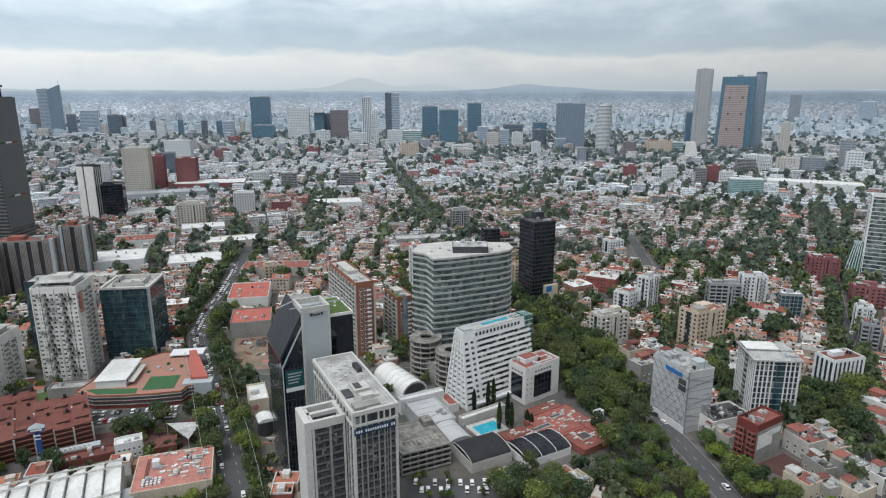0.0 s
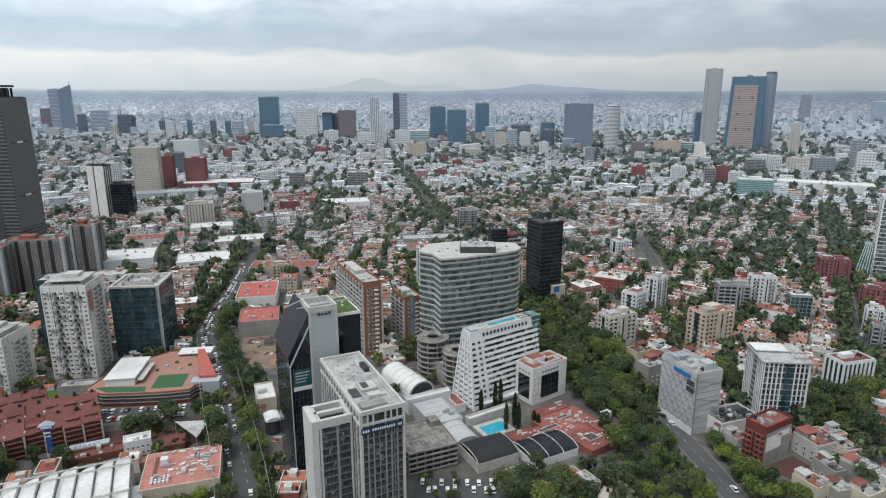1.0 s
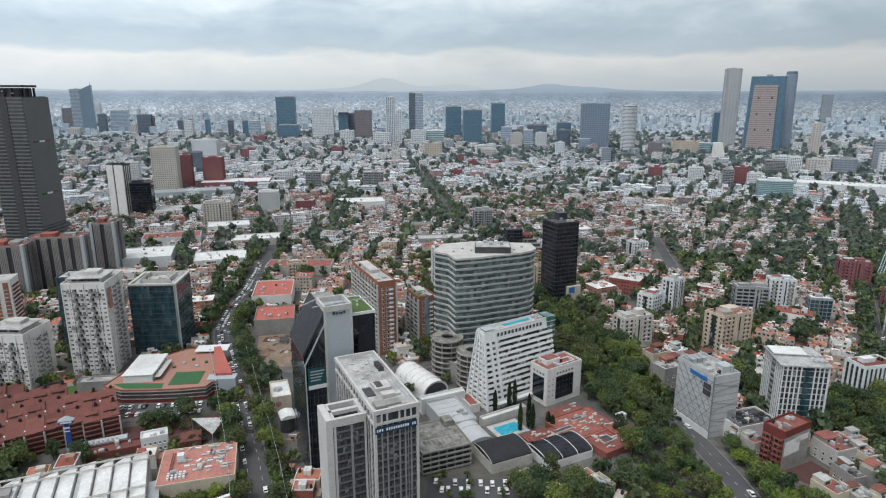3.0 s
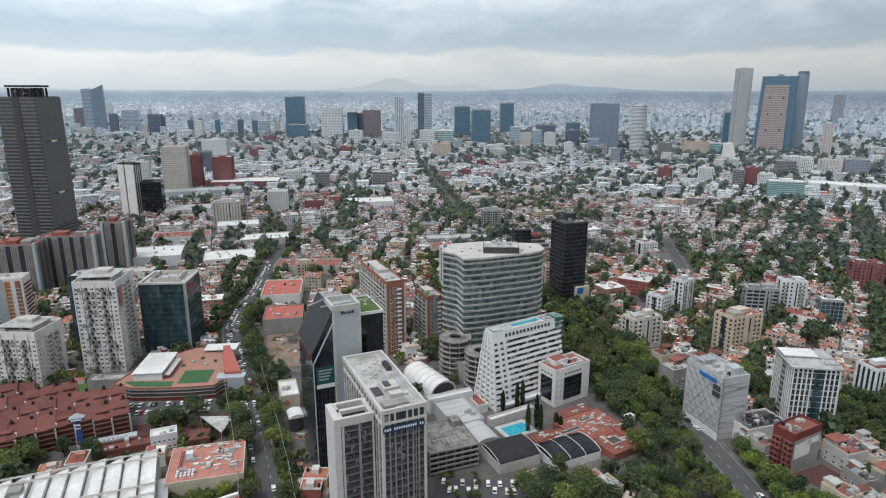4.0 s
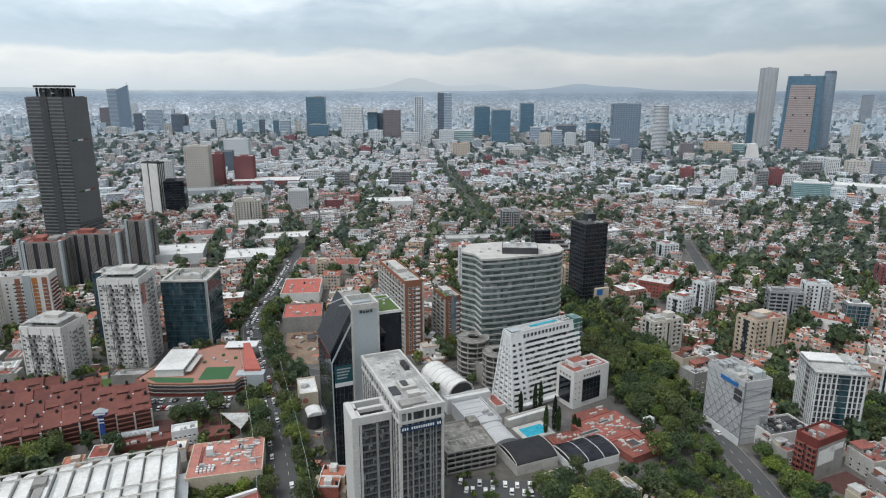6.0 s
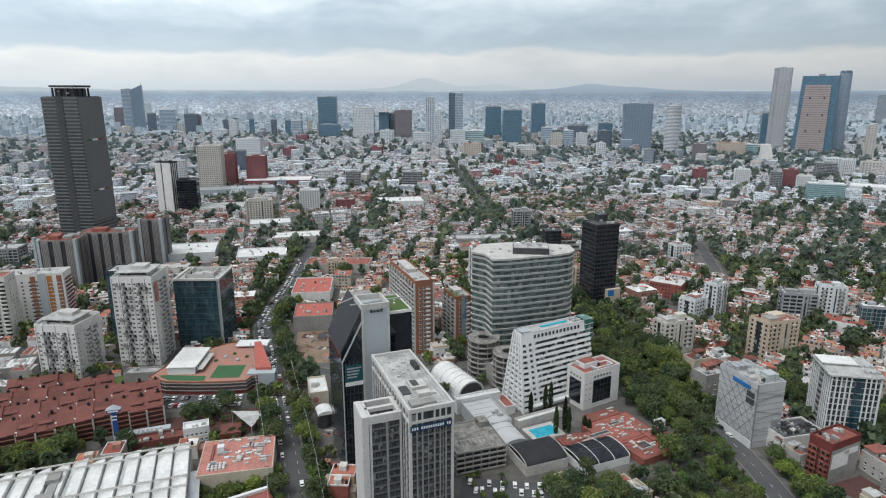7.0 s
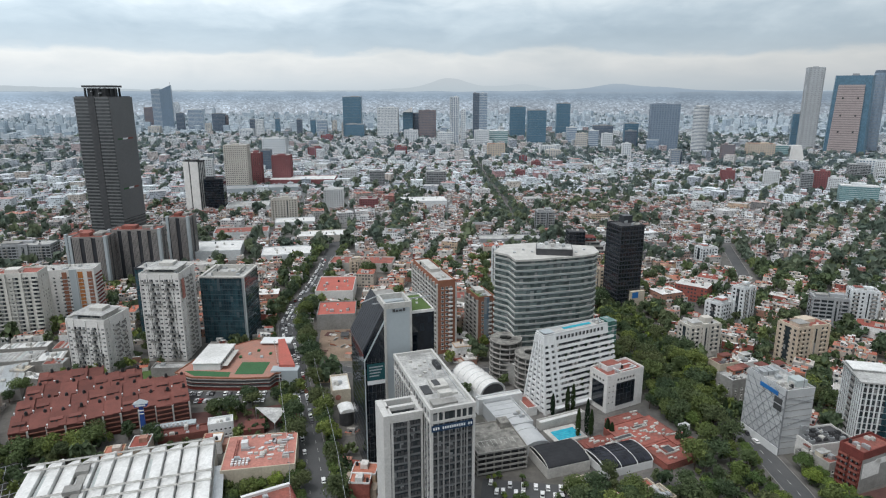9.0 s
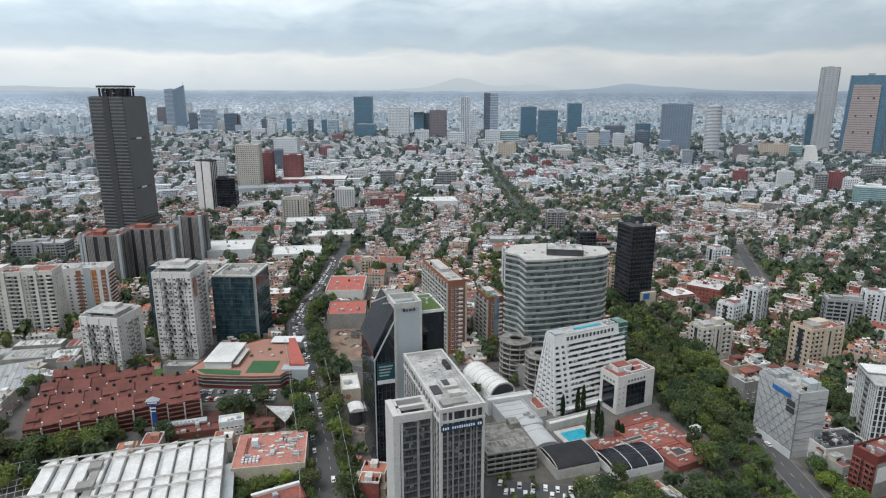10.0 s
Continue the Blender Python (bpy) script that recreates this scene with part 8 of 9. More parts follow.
# -- low wide roofs --
for x, y, w, d, h, a, wm, rm, lab in ((-420, 1120, 120, 60, 12, 12, "p_red", "roofwhite", "shopping hall with white roof and red fascia"), (-470, 1010, 150, 40, 10, 22, "greyslab", "steel", "long hall with a blue-grey sheet roof"),
                                      (-330, 600, 60, 46, 10, 20, "p_white", "roofwhite", "warehouse with a broad white flat roof"), (-340, 690, 62, 30, 8, 20, "p_white", "roofred", "low sheds with dull red roofs"),
                                      (-250, 605, 50, 36, 7, 20, "p_white", "roofwhite", "low factory with pale ridged roofs"), (-240, 690, 56, 30, 7, 20, "p_cream", "roofwhite", "low factory with pale ridged roofs"),
                                      (-300, 760, 50, 30, 7, 20, "p_white", "roofwhite", "low factory with pale ridged roofs"), (668, 1112, 150, 46, 12, -28, "p_white", "roofwhite", "white shopping centre with flat roof"),
                                      (572, 1052, 24, 18, 9, -28, "orange", "roofwhite", "orange corner shop with white roof"), (-20, 700, 70, 22, 7, 10, "p_grey", "roofgrey", "long low grey building among trees"),
                                      (-410, 860, 60, 40, 8, 20, "p_white", "roofgrey", "open parking roof with grey deck"), (-160, 930, 70, 40, 9, 15, "p_white", "roofwhite", "low hall with pale roof"), (-60, 480, 40, 18, 7, 20, "p_cream", "roofred", "low house row with red roofs")):
    solid("hall", lab, "hall", x, y, w, d, h, a, wm, rm, int(abs(x)), 6)

# ---- foliage ----
def leaf_cloud(seed, r, h, n, size, lobes=7):
    """Many small leaf clumps in several lobes of an uneven crown, its foot at 0."""
    g = np.random.default_rng(seed)
    ang = g.uniform(0, 2 * np.pi, lobes)
    rad = r * 0.66 * np.sqrt(g.uniform(0.05, 1, lobes))
    C = np.stack([rad * np.cos(ang), rad * np.sin(ang), h * g.uniform(0.25, 0.80, lobes) * (1.12 - 0.55 * (rad / r) ** 2)], -1)
    S = r * g.uniform(0.26, 0.52, lobes)
    k = g.integers(0, lobes, n)
    D = g.normal(size=(n, 3))
    D /= np.linalg.norm(D, axis=1)[:, None]
    D[:, 2] = np.abs(D[:, 2]) * g.choice([1, 1, 1, -0.6], n)
    Pn = C[k] + D * S[k][:, None] * g.uniform(0.72, 1.1, n)[:, None]
    N = D + g.normal(scale=0.45, size=(n, 3))
    N /= np.linalg.norm(N, axis=1)[:, None]
    T = np.cross(N, g.normal(size=(n, 3)))
    T /= np.linalg.norm(T, axis=1)[:, None]
    B = np.cross(N, T)
    s = size * g.uniform(0.6, 1.35, n)[:, None]
    V = np.stack([Pn - T * s - B * s * 0.6, Pn + T * s * 0.8 - B * s, Pn + T * s + B * s * 0.7 - N * s * 0.35, Pn - T * s * 0.7 + B * s], 1)
    return V.reshape(-1, 3), np.arange(4 * n).reshape(-1, 4)


def many(name, protos, X, Y, Zs, S, SH, A, mats):
    """Many plants in one mesh: each a prototype, scaled and turned."""
    V, Q, W_, k = [], [], [], 0
    pick = np.arange(len(X)) % len(protos)
    for j, (v, q) in enumerate(protos):
        i = np.where(pick == j)[0]
        if not len(i):
            continue
        ca, sa = np.cos(A[i])[:, None], np.sin(A[i])[:, None]
        x, y, z = v[None, :, 0] * S[i, None], v[None, :, 1] * S[i, None], v[None, :, 2] * SH[i, None]
        W = np.stack([X[i, None] + x * ca - y * sa, Y[i, None] + x * sa + y * ca, Zs[i, None] + z], -1)
        V.append(W.reshape(-1, 3))
        Q.append((q[None] + (np.arange(len(i)) * len(v))[:, None, None]).reshape(-1, 4) + k)
        W_.append(np.repeat(np.modf(np.sin(X[i] * 12.9 + Y[i] * 78.2) * 437.5)[0] % 1.0, len(q)))
        k += W.shape[0] * W.shape[1]
    me = quads(name, np.concatenate(V), np.concatenate(Q), mats)
    me.attributes.new("tint", "FLOAT", "FACE").data.foreach_set("value", np.concatenate(W_).astype(np.float32))
    return me


def tree_kind(seed, r, h, trunk_h, material, label, n=420, size=0.55):
    t = thing("tree", label, "tree", 0, 0)
    n, size = int(n * 3.6), size * 0.5
    g = Geo().cyl(0, 0, 0.3, 0, trunk_h, 7, 0.2)
    rr = random.Random(seed)
    for i in range(4):
        a = i * 1.57 + rr.uniform(-0.4, 0.4)
        g.beam((0, 0, trunk_h * 0.85), (math.cos(a) * r * 0.5, math.sin(a) * r * 0.5, trunk_h + h * 0.35), 0.16)
    part("trunk", g, "trunk", t)
    V, Q = leaf_cloud(seed, r, h, n, size, 15)
    V[:, 2] += trunk_h * 0.75
    part("crown", quads("crown", V, Q, [material]), material, t)
    return t


# ---- streets of houses ----
rng = np.random.default_rng(5)


def zone_angle(X, Y):
    b = np.degrees(np.arctan2(X, Y)) + 4 * np.sin(np.hypot(X, Y) / 170.0)
    return np.where(b < -16, 20.0, np.where(b < -3, 2.0, np.where(b < 15, 26.0, 61.0 - 90.0)))


def bent(X, Y):
    """Streets that wander a little."""
    return (X + 16 * np.sin(Y / 131.0 + 0.7) + 9 * np.sin(X / 67.0 + Y / 211.0) + 5 * np.sin(Y / 39.0),
            Y + 14 * np.sin(X / 117.0 + 1.9) + 8 * np.sin(Y / 83.0 - X / 173.0) + 5 * np.sin(X / 43.0))


def lots(r0, r1, lot, depth, street, length):
    """Plan points of house lots between two ranges from the middle, block by block, and of the street trees."""
    H, T = [], []
    for zone in (20.0, 2.0, 26.0, -29.0):
        a = radians(zone)
        u, v = np.array([math.cos(a), math.sin(a)]), np.array([-math.sin(a), math.cos(a)])
        pitch_u, pitch_v = 2 * depth + street, length + street
        I, J = np.meshgrid(np.arange(-int(r1 / pitch_u) - 2, int(r1 / pitch_u) + 3), np.arange(-int(r1 / pitch_v) - 2, int(r1 / pitch_v) + 3), indexing="ij")
        bu, bv = I.ravel() * pitch_u, J.ravel() * pitch_v + (I.ravel() % 3) * length * 0.31
        cx, cy = bu * u[0] + bv * v[0], bu * u[1] + bv * v[1]
        keep = (np.hypot(cx, cy) < r1 + 150) & (np.hypot(cx, cy) > r0 - 150) & (cy > -0.2 * np.abs(cx))
        bu, bv = bu[keep], bv[keep]
        n = int(length / lot)
        for side in (-1, 1):
            for k in range(n):
                pu = bu + side * depth / 2
                pv = bv + (k + 0.5 - n / 2) * lot
                x, y = bent(pu * u[0] + pv * v[0], pu * u[1] + pv * v[1])
                H.append(np.stack([x, y, np.full_like(x, zone)], -1))
        for side in (-1, 1):
            for k in range(int(length / 9)):
                pu = bu + side * (depth + street * 0.22) + rng.uniform(-0.8, 0.8, len(bu))
                pv = bv + (k + 0.5) * 9 - length / 2 + rng.uniform(-2, 2, len(bu))
                x, y = bent(pu * u[0] + pv * v[0], pu * u[1] + pv * v[1])
                T.append(np.stack([x, y, np.full_like(pu, zone)], -1))
    out = []
    for A in (np.concatenate(H), np.concatenate(T)):
        R, b = np.hypot(A[:, 0], A[:, 1]), np.degrees(np.arctan2(A[:, 0], A[:, 1]))
        ok = (R > r0) & (R < r1) & (b > -52) & (b < 43) & (np.abs(zone_angle(A[:, 0], A[:, 1]) - A[:, 2]) < 1)
        out.append(A[ok])
    return out


def leafy(X, Y):
    """How green a quarter is: patches some hundred metres wide, from 0 to 1."""
    f = np.sin(X / 71.0 + 1.3 * np.sin(Y / 113.0)) + np.sin(Y / 97.0 + 1.1 * np.sin(X / 89.0) + 2.0) + 0.7 * np.sin((X + Y) / 37.0) + 0.7 * np.sin((X - Y) / 29.0)
    return np.clip(0.34 + 0.40 * f + 0.26 * np.clip((X - 60.0) / 260.0, 0, 1) + 0.42 * ((X > 300) & (Y > 900) & (Y < 2100)) - 0.27 * (X < -60) + 0.26 * (X < -0.62 * Y), 0, 1)


def boxes_for(Hs, lot, depth, tall, flat, high=30):
    """Main house, lower side wing and roof huts for each lot."""
    n = len(Hs)
    a = np.radians(Hs[:, 2])
    w = depth * rng.uniform(0.5, 1.2, n)
    d = lot * rng.uniform(0.6, 1.3, n)
    h = 2.8 * rng.choice([1, 1, 2, 2, 2, 3], n) + rng.uniform(0.2, 1.4, n)
    big = rng.random(n) < tall
    h = np.where(big, rng.uniform(12, high, n), h)
    x, y = Hs[:, 0] + rng.uniform(-2.5, 2.5, n), Hs[:, 1] + rng.uniform(-1.5, 1.5, n)
    a = a + rng.normal(0, 0.11, n)
    if high > 30:
        h = np.where(rng.random(n) < 0.004, rng.uniform(36, 62, n), h)
    w, d = np.where(h > 11, np.maximum(w, rng.uniform(14, 26, n)), w), np.where(h > 11, np.maximum(d, rng.uniform(12, 20, n)), d)
    main = np.stack([x, y, np.zeros(n), w, d, h, a], -1)
    rows = [main]
    side = np.stack([x + rng.uniform(-5, 5, n), y + rng.uniform(-5, 5, n), np.zeros(n), w * rng.uniform(0.4, 0.8, n), d * rng.uniform(0.5, 1.0, n), h * rng.uniform(0.4, 0.75, n), a], -1)
    rows.append(side)
    for _ in range(flat):
        ox, oy = rng.uniform(-0.36, 0.36, n) * w, rng.uniform(-0.36, 0.36, n) * d
        ww, dd, hh = rng.uniform(0.9, 5.0, n), rng.uniform(0.9, 4.0, n), rng.uniform(0.5, 2.8, n)
        px, py = x + ox * np.cos(a) - oy * np.sin(a), y + ox * np.sin(a) + oy * np.cos(a)
        rows.append(np.stack([px, py, h, ww, dd, hh, a], -1))
    return np.concatenate(rows)


near_h, near_t = lots(215, 640, 8.0, 11.5, 7.5, 80.0)
near_h = near_h[clear_of(near_h[:, 0], near_h[:, 1], 6.0)]
mid_h, mid_t = lots(640, 1500, 7.6, 11.0, 7.5, 76.0)
mid_h = mid_h[clear_of(mid_h[:, 0], mid_h[:, 1], 6.0)]
far_h, far_t = lots(1500, 2700, 12.5, 14.0, 9.0, 100.0)
rim_h, rim_t = lots(2700, 4800, 21.0, 22.0, 12.0, 126.0)
rim_h = rim_h[clear_of(rim_h[:, 0], rim_h[:, 1], 3.0)]
far_h = far_h[clear_of(far_h[:, 0], far_h[:, 1], 3.0)]
mid_h = mid_h[rng.random(len(mid_h)) > 0.06 + 0.42 * leafy(mid_h[:, 0], mid_h[:, 1]) ** 2]
villa_h, inner_h = mid_h[np.hypot(mid_h[:, 0], mid_h[:, 1]) < 1050], mid_h[np.hypot(mid_h[:, 0], mid_h[:, 1]) >= 1050]
order = np.argsort(np.hypot(near_h[:, 0], near_h[:, 1]))
close_h, near_h = near_h[order[:85]], near_h[order[85:]]
near_h = near_h[rng.random(len(near_h)) > 0.25 * leafy(near_h[:, 0], near_h[:, 1])]
tagged(new("houses", crate_mesh("houses", boxes_for(near_h, 8.0, 11.5, 0.015, 5, 14), ["walls", "roofs"])), "low houses with cream and white walls and red or grey flat roofs", "houses", kind="stuff")
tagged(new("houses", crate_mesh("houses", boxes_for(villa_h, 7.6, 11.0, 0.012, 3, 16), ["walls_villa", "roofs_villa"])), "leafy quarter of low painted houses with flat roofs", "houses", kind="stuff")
tagged(new("houses", crate_mesh("houses", boxes_for(inner_h, 7.6, 11.0, 0.02, 1, 20), ["walls_inner", "roofs_inner"])), "dense quarter of low flat-roofed houses, paled with painted haze", "houses", kind="stuff")
tagged(new("houses", crate_mesh("houses", boxes_for(far_h, 12.5, 14.0, 0.028, 1, 29), ["walls_far", "roofs_far"])), "distant city of blocks and houses, paled with painted haze", "houses", kind="stuff")
tagged(new("houses", crate_mesh("houses", boxes_for(rim_h, 21.0, 22.0, 0.045, 0, 40), ["walls_rim", "roofs_rim"])), "far city of blocks and houses in painted blue haze", "houses", kind="stuff")


# -- the nearest houses, one by one --
def house_kind(seed):
    r = random.Random(seed)
    w, d, h = r.uniform(8, 11.5), r.uniform(7, 8.6), r.choice((3.4, 6.2, 6.6, 9.2))
    t = thing("house", ("low painted house with flat roof and water tank", "two-storey painted house with roof room", "flat-roofed house with side wing and roof hut")[seed % 3], "house", 0, 0, group="houses of the quarter")
    part("wall", Geo().prism(rect(w, d), 0, h), "wall1", t)
    part("roof", Geo().prism(rect(w - 0.6, d - 0.6), h - 0.1, h + 0.12), "roof1", t)
    parapet(t, rect(w, d), h - 0.2, 0.8, "wall1", 0.25)
    sw = r.uniform(2, 3.5)
    part("side_wing", Geo().box(-w / 2 - sw, -w / 2, -d * 0.4, d * 0.3, 0, h * 0.6), "wall1", t)
    rx = r.uniform(-w * 0.2, w * 0.2)
    part("roof_room", Geo().box(rx, rx + 3.2, -0.5, 3.2, h, h + 2.4), "wall1", t)
    part("water_tank", Geo().cyl(rx - 2.0, 2.0, 0.7, h + 0.12, h + 1.7, 9, 0.55), "tank", t)
    me = window_mesh(1.5, 1.2, "offwhite", "g_dark", True)
    for z in storeys(h, 2.9, 0.9, 0.4):
        for k in range(2):
            part("window", me, None, t, at=pose(-w * 0.25 + k * w * 0.5, -d / 2, z))
    return t


kinds = [house_kind(i) for i in range(9)]
used = set()
for i, (x, y, a) in enumerate(close_h):
    j = i % 9
    m = pose(x, y, 0, 0, 0, a + float(rng.normal(0, 2.5)) + (90, 0, 180, 270)[int(rng.integers(0, 4))])
    if j not in used:
        kinds[j].matrix_basis = m
        used.add(j)
    else:
        copy_thing(kinds[j], m)

# ---- trees ----
small = [leaf_cloud(40 + i, 1.0, 1.5, 120, 0.17, 7) for i in range(6)]
bush = [leaf_cloud(80 + i, 1.0, 1.4, 30, 0.33, 4) for i in range(6)]
tiny = [leaf_cloud(60 + i, 1.0, 1.5, 14, 0.5, 3) for i in range(5)]


def scatter(T, share, protos, lo, hi, material, grow, yards, spread):
    keep = rng.random(len(T)) < share * (0.2 + 0.8 * leafy(T[:, 0], T[:, 1]))
    X, Y = T[keep, 0], T[keep, 1]
    Xy, Yy = yards[:, 0] + rng.normal(0, spread, len(yards)), yards[:, 1] + rng.normal(0, spread, len(yards))
    keep = rng.random(len(Xy)) < 0.02 + 0.42 * leafy(Xy, Yy) ** 2.5
    X, Y = np.concatenate([X, Xy[keep]]), np.concatenate([Y, Yy[keep]])
    ok = clear_of(X, Y, grow)
    X, Y = X[ok], Y[ok]
    S = rng.uniform(lo, hi, len(X)) * rng.choice([0.6, 0.9, 1.1, 1.4], len(X))
    tagged(new("trees", many("trees", protos, X, Y, np.full(len(X), 1.5), S, S * rng.uniform(0.9, 1.4, len(X)), rng.uniform(0, 6.28, len(X)), [material])), "green crowns of street and garden trees", "trees", kind="stuff")


def rows_along(line, off, step, y_from, y_to):
    """Plan points beside a road."""
    out = []
    for x, y, a in along(line, step):
        if y_from < y < y_to:
            for s in (1, -1):
                c, n = math.cos(radians(a)), math.sin(radians(a))
                k = s * (off + rng.uniform(-1.2, 2.5))
                out.append((x - n * k + rng.uniform(-2, 2), y + c * k + rng.uniform(-2, 2), 0))
    return out


belt_pts = rows_along(BOULEVARD, 11, 7, 480, 640) + rows_along(LONG, 9, 7, 700, 1600) + rows_along(AVENUE, 13, 7, 440, 760) + [p for p in rows_along(CROSS, 12, 8, 470, 780) if p[0] > 210] + rows_along(SIDE, 6.5, 7, 225, 1200)
for x0, y0, x1, y1, wide, n in ((-154, 640, -205, 1160, 22, 260), (-60, 520, -20, 640, 60, 60), (150, 420, 225, 540, 30, 20), (245, 430, 240, 620, 22, 45), (300, 560, 480, 900, 40, 110), (20, 600, -60, 900, 30, 120), (-230, 560, -260, 820, 22, 90), (420, 640, 560, 720, 30, 80), (80, 450, 110, 520, 16, 26)):
    f = rng.random(n)
    belt_pts += [(x0 + (x1 - x0) * k + g0, y0 + (y1 - y0) * k + g1, 0) for k, g0, g1 in zip(f, rng.normal(0, wide / 2, n), rng.normal(0, wide / 2, n))]
belt_pts = np.array(belt_pts)
scatter(np.concatenate([near_t]), 0.62, small, 3.2, 6.2, "leaf_soft", 1.0, near_h, 6)
near_by = np.hypot(mid_t[:, 0], mid_t[:, 1]) < 1050
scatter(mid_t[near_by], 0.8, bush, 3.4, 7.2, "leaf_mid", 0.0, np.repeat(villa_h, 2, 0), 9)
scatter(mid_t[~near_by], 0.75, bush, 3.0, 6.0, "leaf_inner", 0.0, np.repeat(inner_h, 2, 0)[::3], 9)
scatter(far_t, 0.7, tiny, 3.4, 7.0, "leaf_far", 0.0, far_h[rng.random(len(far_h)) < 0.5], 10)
scatter(rim_t, 0.08, tiny, 4.0, 8.0, "leaf_rim_haze", 0.0, rim_h[rng.random(len(rim_h)) < 0.15], 12)
S = rng.uniform(4.0, 6.8, len(belt_pts))
okb = clear_of(belt_pts[:, 0], belt_pts[:, 1], -2.0, False) & ~((np.abs(belt_pts[:, 0] - (207 + 0.145 * (belt_pts[:, 1] - 604))) < 9) & (np.abs(belt_pts[:, 1] - 645) < 65))
belt_pts, S = belt_pts[okb], S[okb]
for pick_, kind_, leaf_ in ((belt_pts[:, 1] < 640, small, "leaf_soft"), ((belt_pts[:, 1] >= 640) & (belt_pts[:, 1] < 1050), bush, "leaf_mid"), (belt_pts[:, 1] >= 1050, bush, "leaf_inner")):
    bp, bs = belt_pts[pick_], S[pick_]
    tagged(new("trees", many("trees", kind_, bp[:, 0], bp[:, 1], np.full(len(bs), 2.0), bs, bs * 1.15, rng.uniform(0, 6.28, len(bs)), [leaf_])), "belts of full green trees along the roads", "trees", kind="stuff")

TREE_KINDS = [tree_kind(1, 5.6, 8.0, 4.5, "leaf", "broad full green street tree"), tree_kind(2, 4.6, 7.0, 4.0, "leaf_bright", "bright green rounded tree"), tree_kind(3, 6.4, 9.0, 5.0, "leaf", "large spreading dark green tree", 520, 0.6),
              tree_kind(4, 3.8, 6.5, 3.5, "leaf", "slim green street tree", 300), tree_kind(5, 5.2, 7.0, 4.2, "leaf_bright", "bright green spreading tree"), tree_kind(6, 4.2, 9.5, 4.0, "leaf", "tall dark green tree", 380)]
SMALL_KIND = tree_kind(7, 2.0, 3.4, 2.6, "leaf_bright", "small light green parking-lot tree", 130, 0.36)
places = []


def grove(pts, n, gap, kinds_, scale=(0.8, 1.2)):
    """Up to n trees in a plan outline, no nearer to each other than gap."""
    xs, ys = [p[0] for p in pts], [p[1] for p in pts]
    tries, made_ = 0, 0
    while made_ < n and tries < n * 40:
        tries += 1
        x, y = rng.uniform(min(xs), max(xs)), rng.uniform(min(ys), max(ys))
        inside = False
        for (x0, y0), (x1, y1) in zip(pts, pts[1:] + pts[:1]):
            if (y0 > y) != (y1 > y) and x < x0 + (y - y0) * (x1 - x0) / (y1 - y0):
                inside = not inside
        if inside and all((x - a) ** 2 + (y - b) ** 2 > gap * gap for a, b, *_ in places):
            places.append((x, y, kinds_[int(rng.integers(0, len(kinds_)))], rng.uniform(*scale)))
            made_ += 1


grove([(62, 222), (112, 222), (110, 285), (104, 300), (92, 298), (80, 262), (64, 250)], 38, 5.8, (1, 1, 4, 4, 0, 5))
grove([(80, 302), (102, 302), (92, 345), (70, 345)], 16, 5.2, (0, 1, 4, 2))
grove([(68, 340), (88, 345), (76, 420), (52, 372)], 18, 5.4, (0, 2, 5))
grove([(100, 345), (116, 345), (95, 440), (84, 440)], 18, 5.4, (0, 1, 2, 4))
grove([(62, 420), (80, 420), (66, 500), (50, 500)], 9, 6.0, (0, 2))
grove([(131, 205), (152, 205), (147, 245), (138, 262), (131, 278), (128, 270)], 22, 5.4, (1, 1, 4, 4, 5))
grove([(20, 226), (62, 226), (62, 232), (36, 250), (20, 242)], 14, 4.8, (3, 5, 0))
grove([(203, 272), (216, 284), (236, 318), (222, 335), (200, 322), (190, 298)], 22, 5.6, (0, 2, 5, 4))
grove([(222, 300), (238, 312), (232, 325)], 4, 5, (0, 2))
grove([(168, 325), (196, 325), (196, 350), (150, 350)], 12, 5.5, (0, 2, 4))
grove([(-246, 196), (-212, 200), (-206, 236), (-226, 244), (-250, 232)], 14, 5.4, (0, 2, 5))
grove([(-116, 201), (-110, 204), (-131, 247), (-137, 244)], 7, 4.6, (5, 0, 3))
grove([(-262, 234), (-215, 238), (-194, 256), (-203, 263), (-250, 246)], 14, 4.8, (2, 5, 0))
grove([(-122, 214), (-104, 218), (-97, 232), (-118, 224)], 9, 4.2, (1, 4, 0))
grove([(-172, 274), (-150, 278), (-148, 292), (-160, 296), (-176, 290)], 8, 5.0, (2, 0))
grove([(-240, 246), (-205, 262), (-188, 272), (-192, 262), (-215, 248), (-236, 240)], 12, 4.8, (2, 0, 5))
grove([(-212, 258), (-200, 264), (-180, 262), (-178, 254), (-198, 246), (-214, 250)], 9, 4.6, (2, 0, 5))
grove([(66, 318), (72, 326), (80, 318), (84, 296), (80, 284), (70, 292)], 10, 4.4, (3, 0, 5))
grove([(74, 330), (98, 350), (106, 332), (94, 304), (80, 302)], 10, 5.2, (0, 2, 5, 1))
grove([(64, 256), (74, 262), (82, 270), (86, 260), (74, 252)], 6, 4.8, (0, 2, 5))
grove([(-210, 240), (-196, 252), (-186, 250), (-168, 258), (-176, 248), (-200, 238)], 9, 4.4, (3, 0))
grove([(-214, 262), (-204, 270), (-196, 276), (-190, 268), (-204, 258)], 5, 5, (2, 0))
grove([(-166, 278), (-146, 284), (-142, 300), (-158, 300), (-172, 290)], 7, 5.5, (2, 0))
grove([(-134, 290), (-124, 295), (-122, 306), (-136, 304)], 3, 5, (1, 2))
grove([(-300, 270), (-276, 262), (-272, 280), (-290, 296)], 10, 4.8, (0, 3))
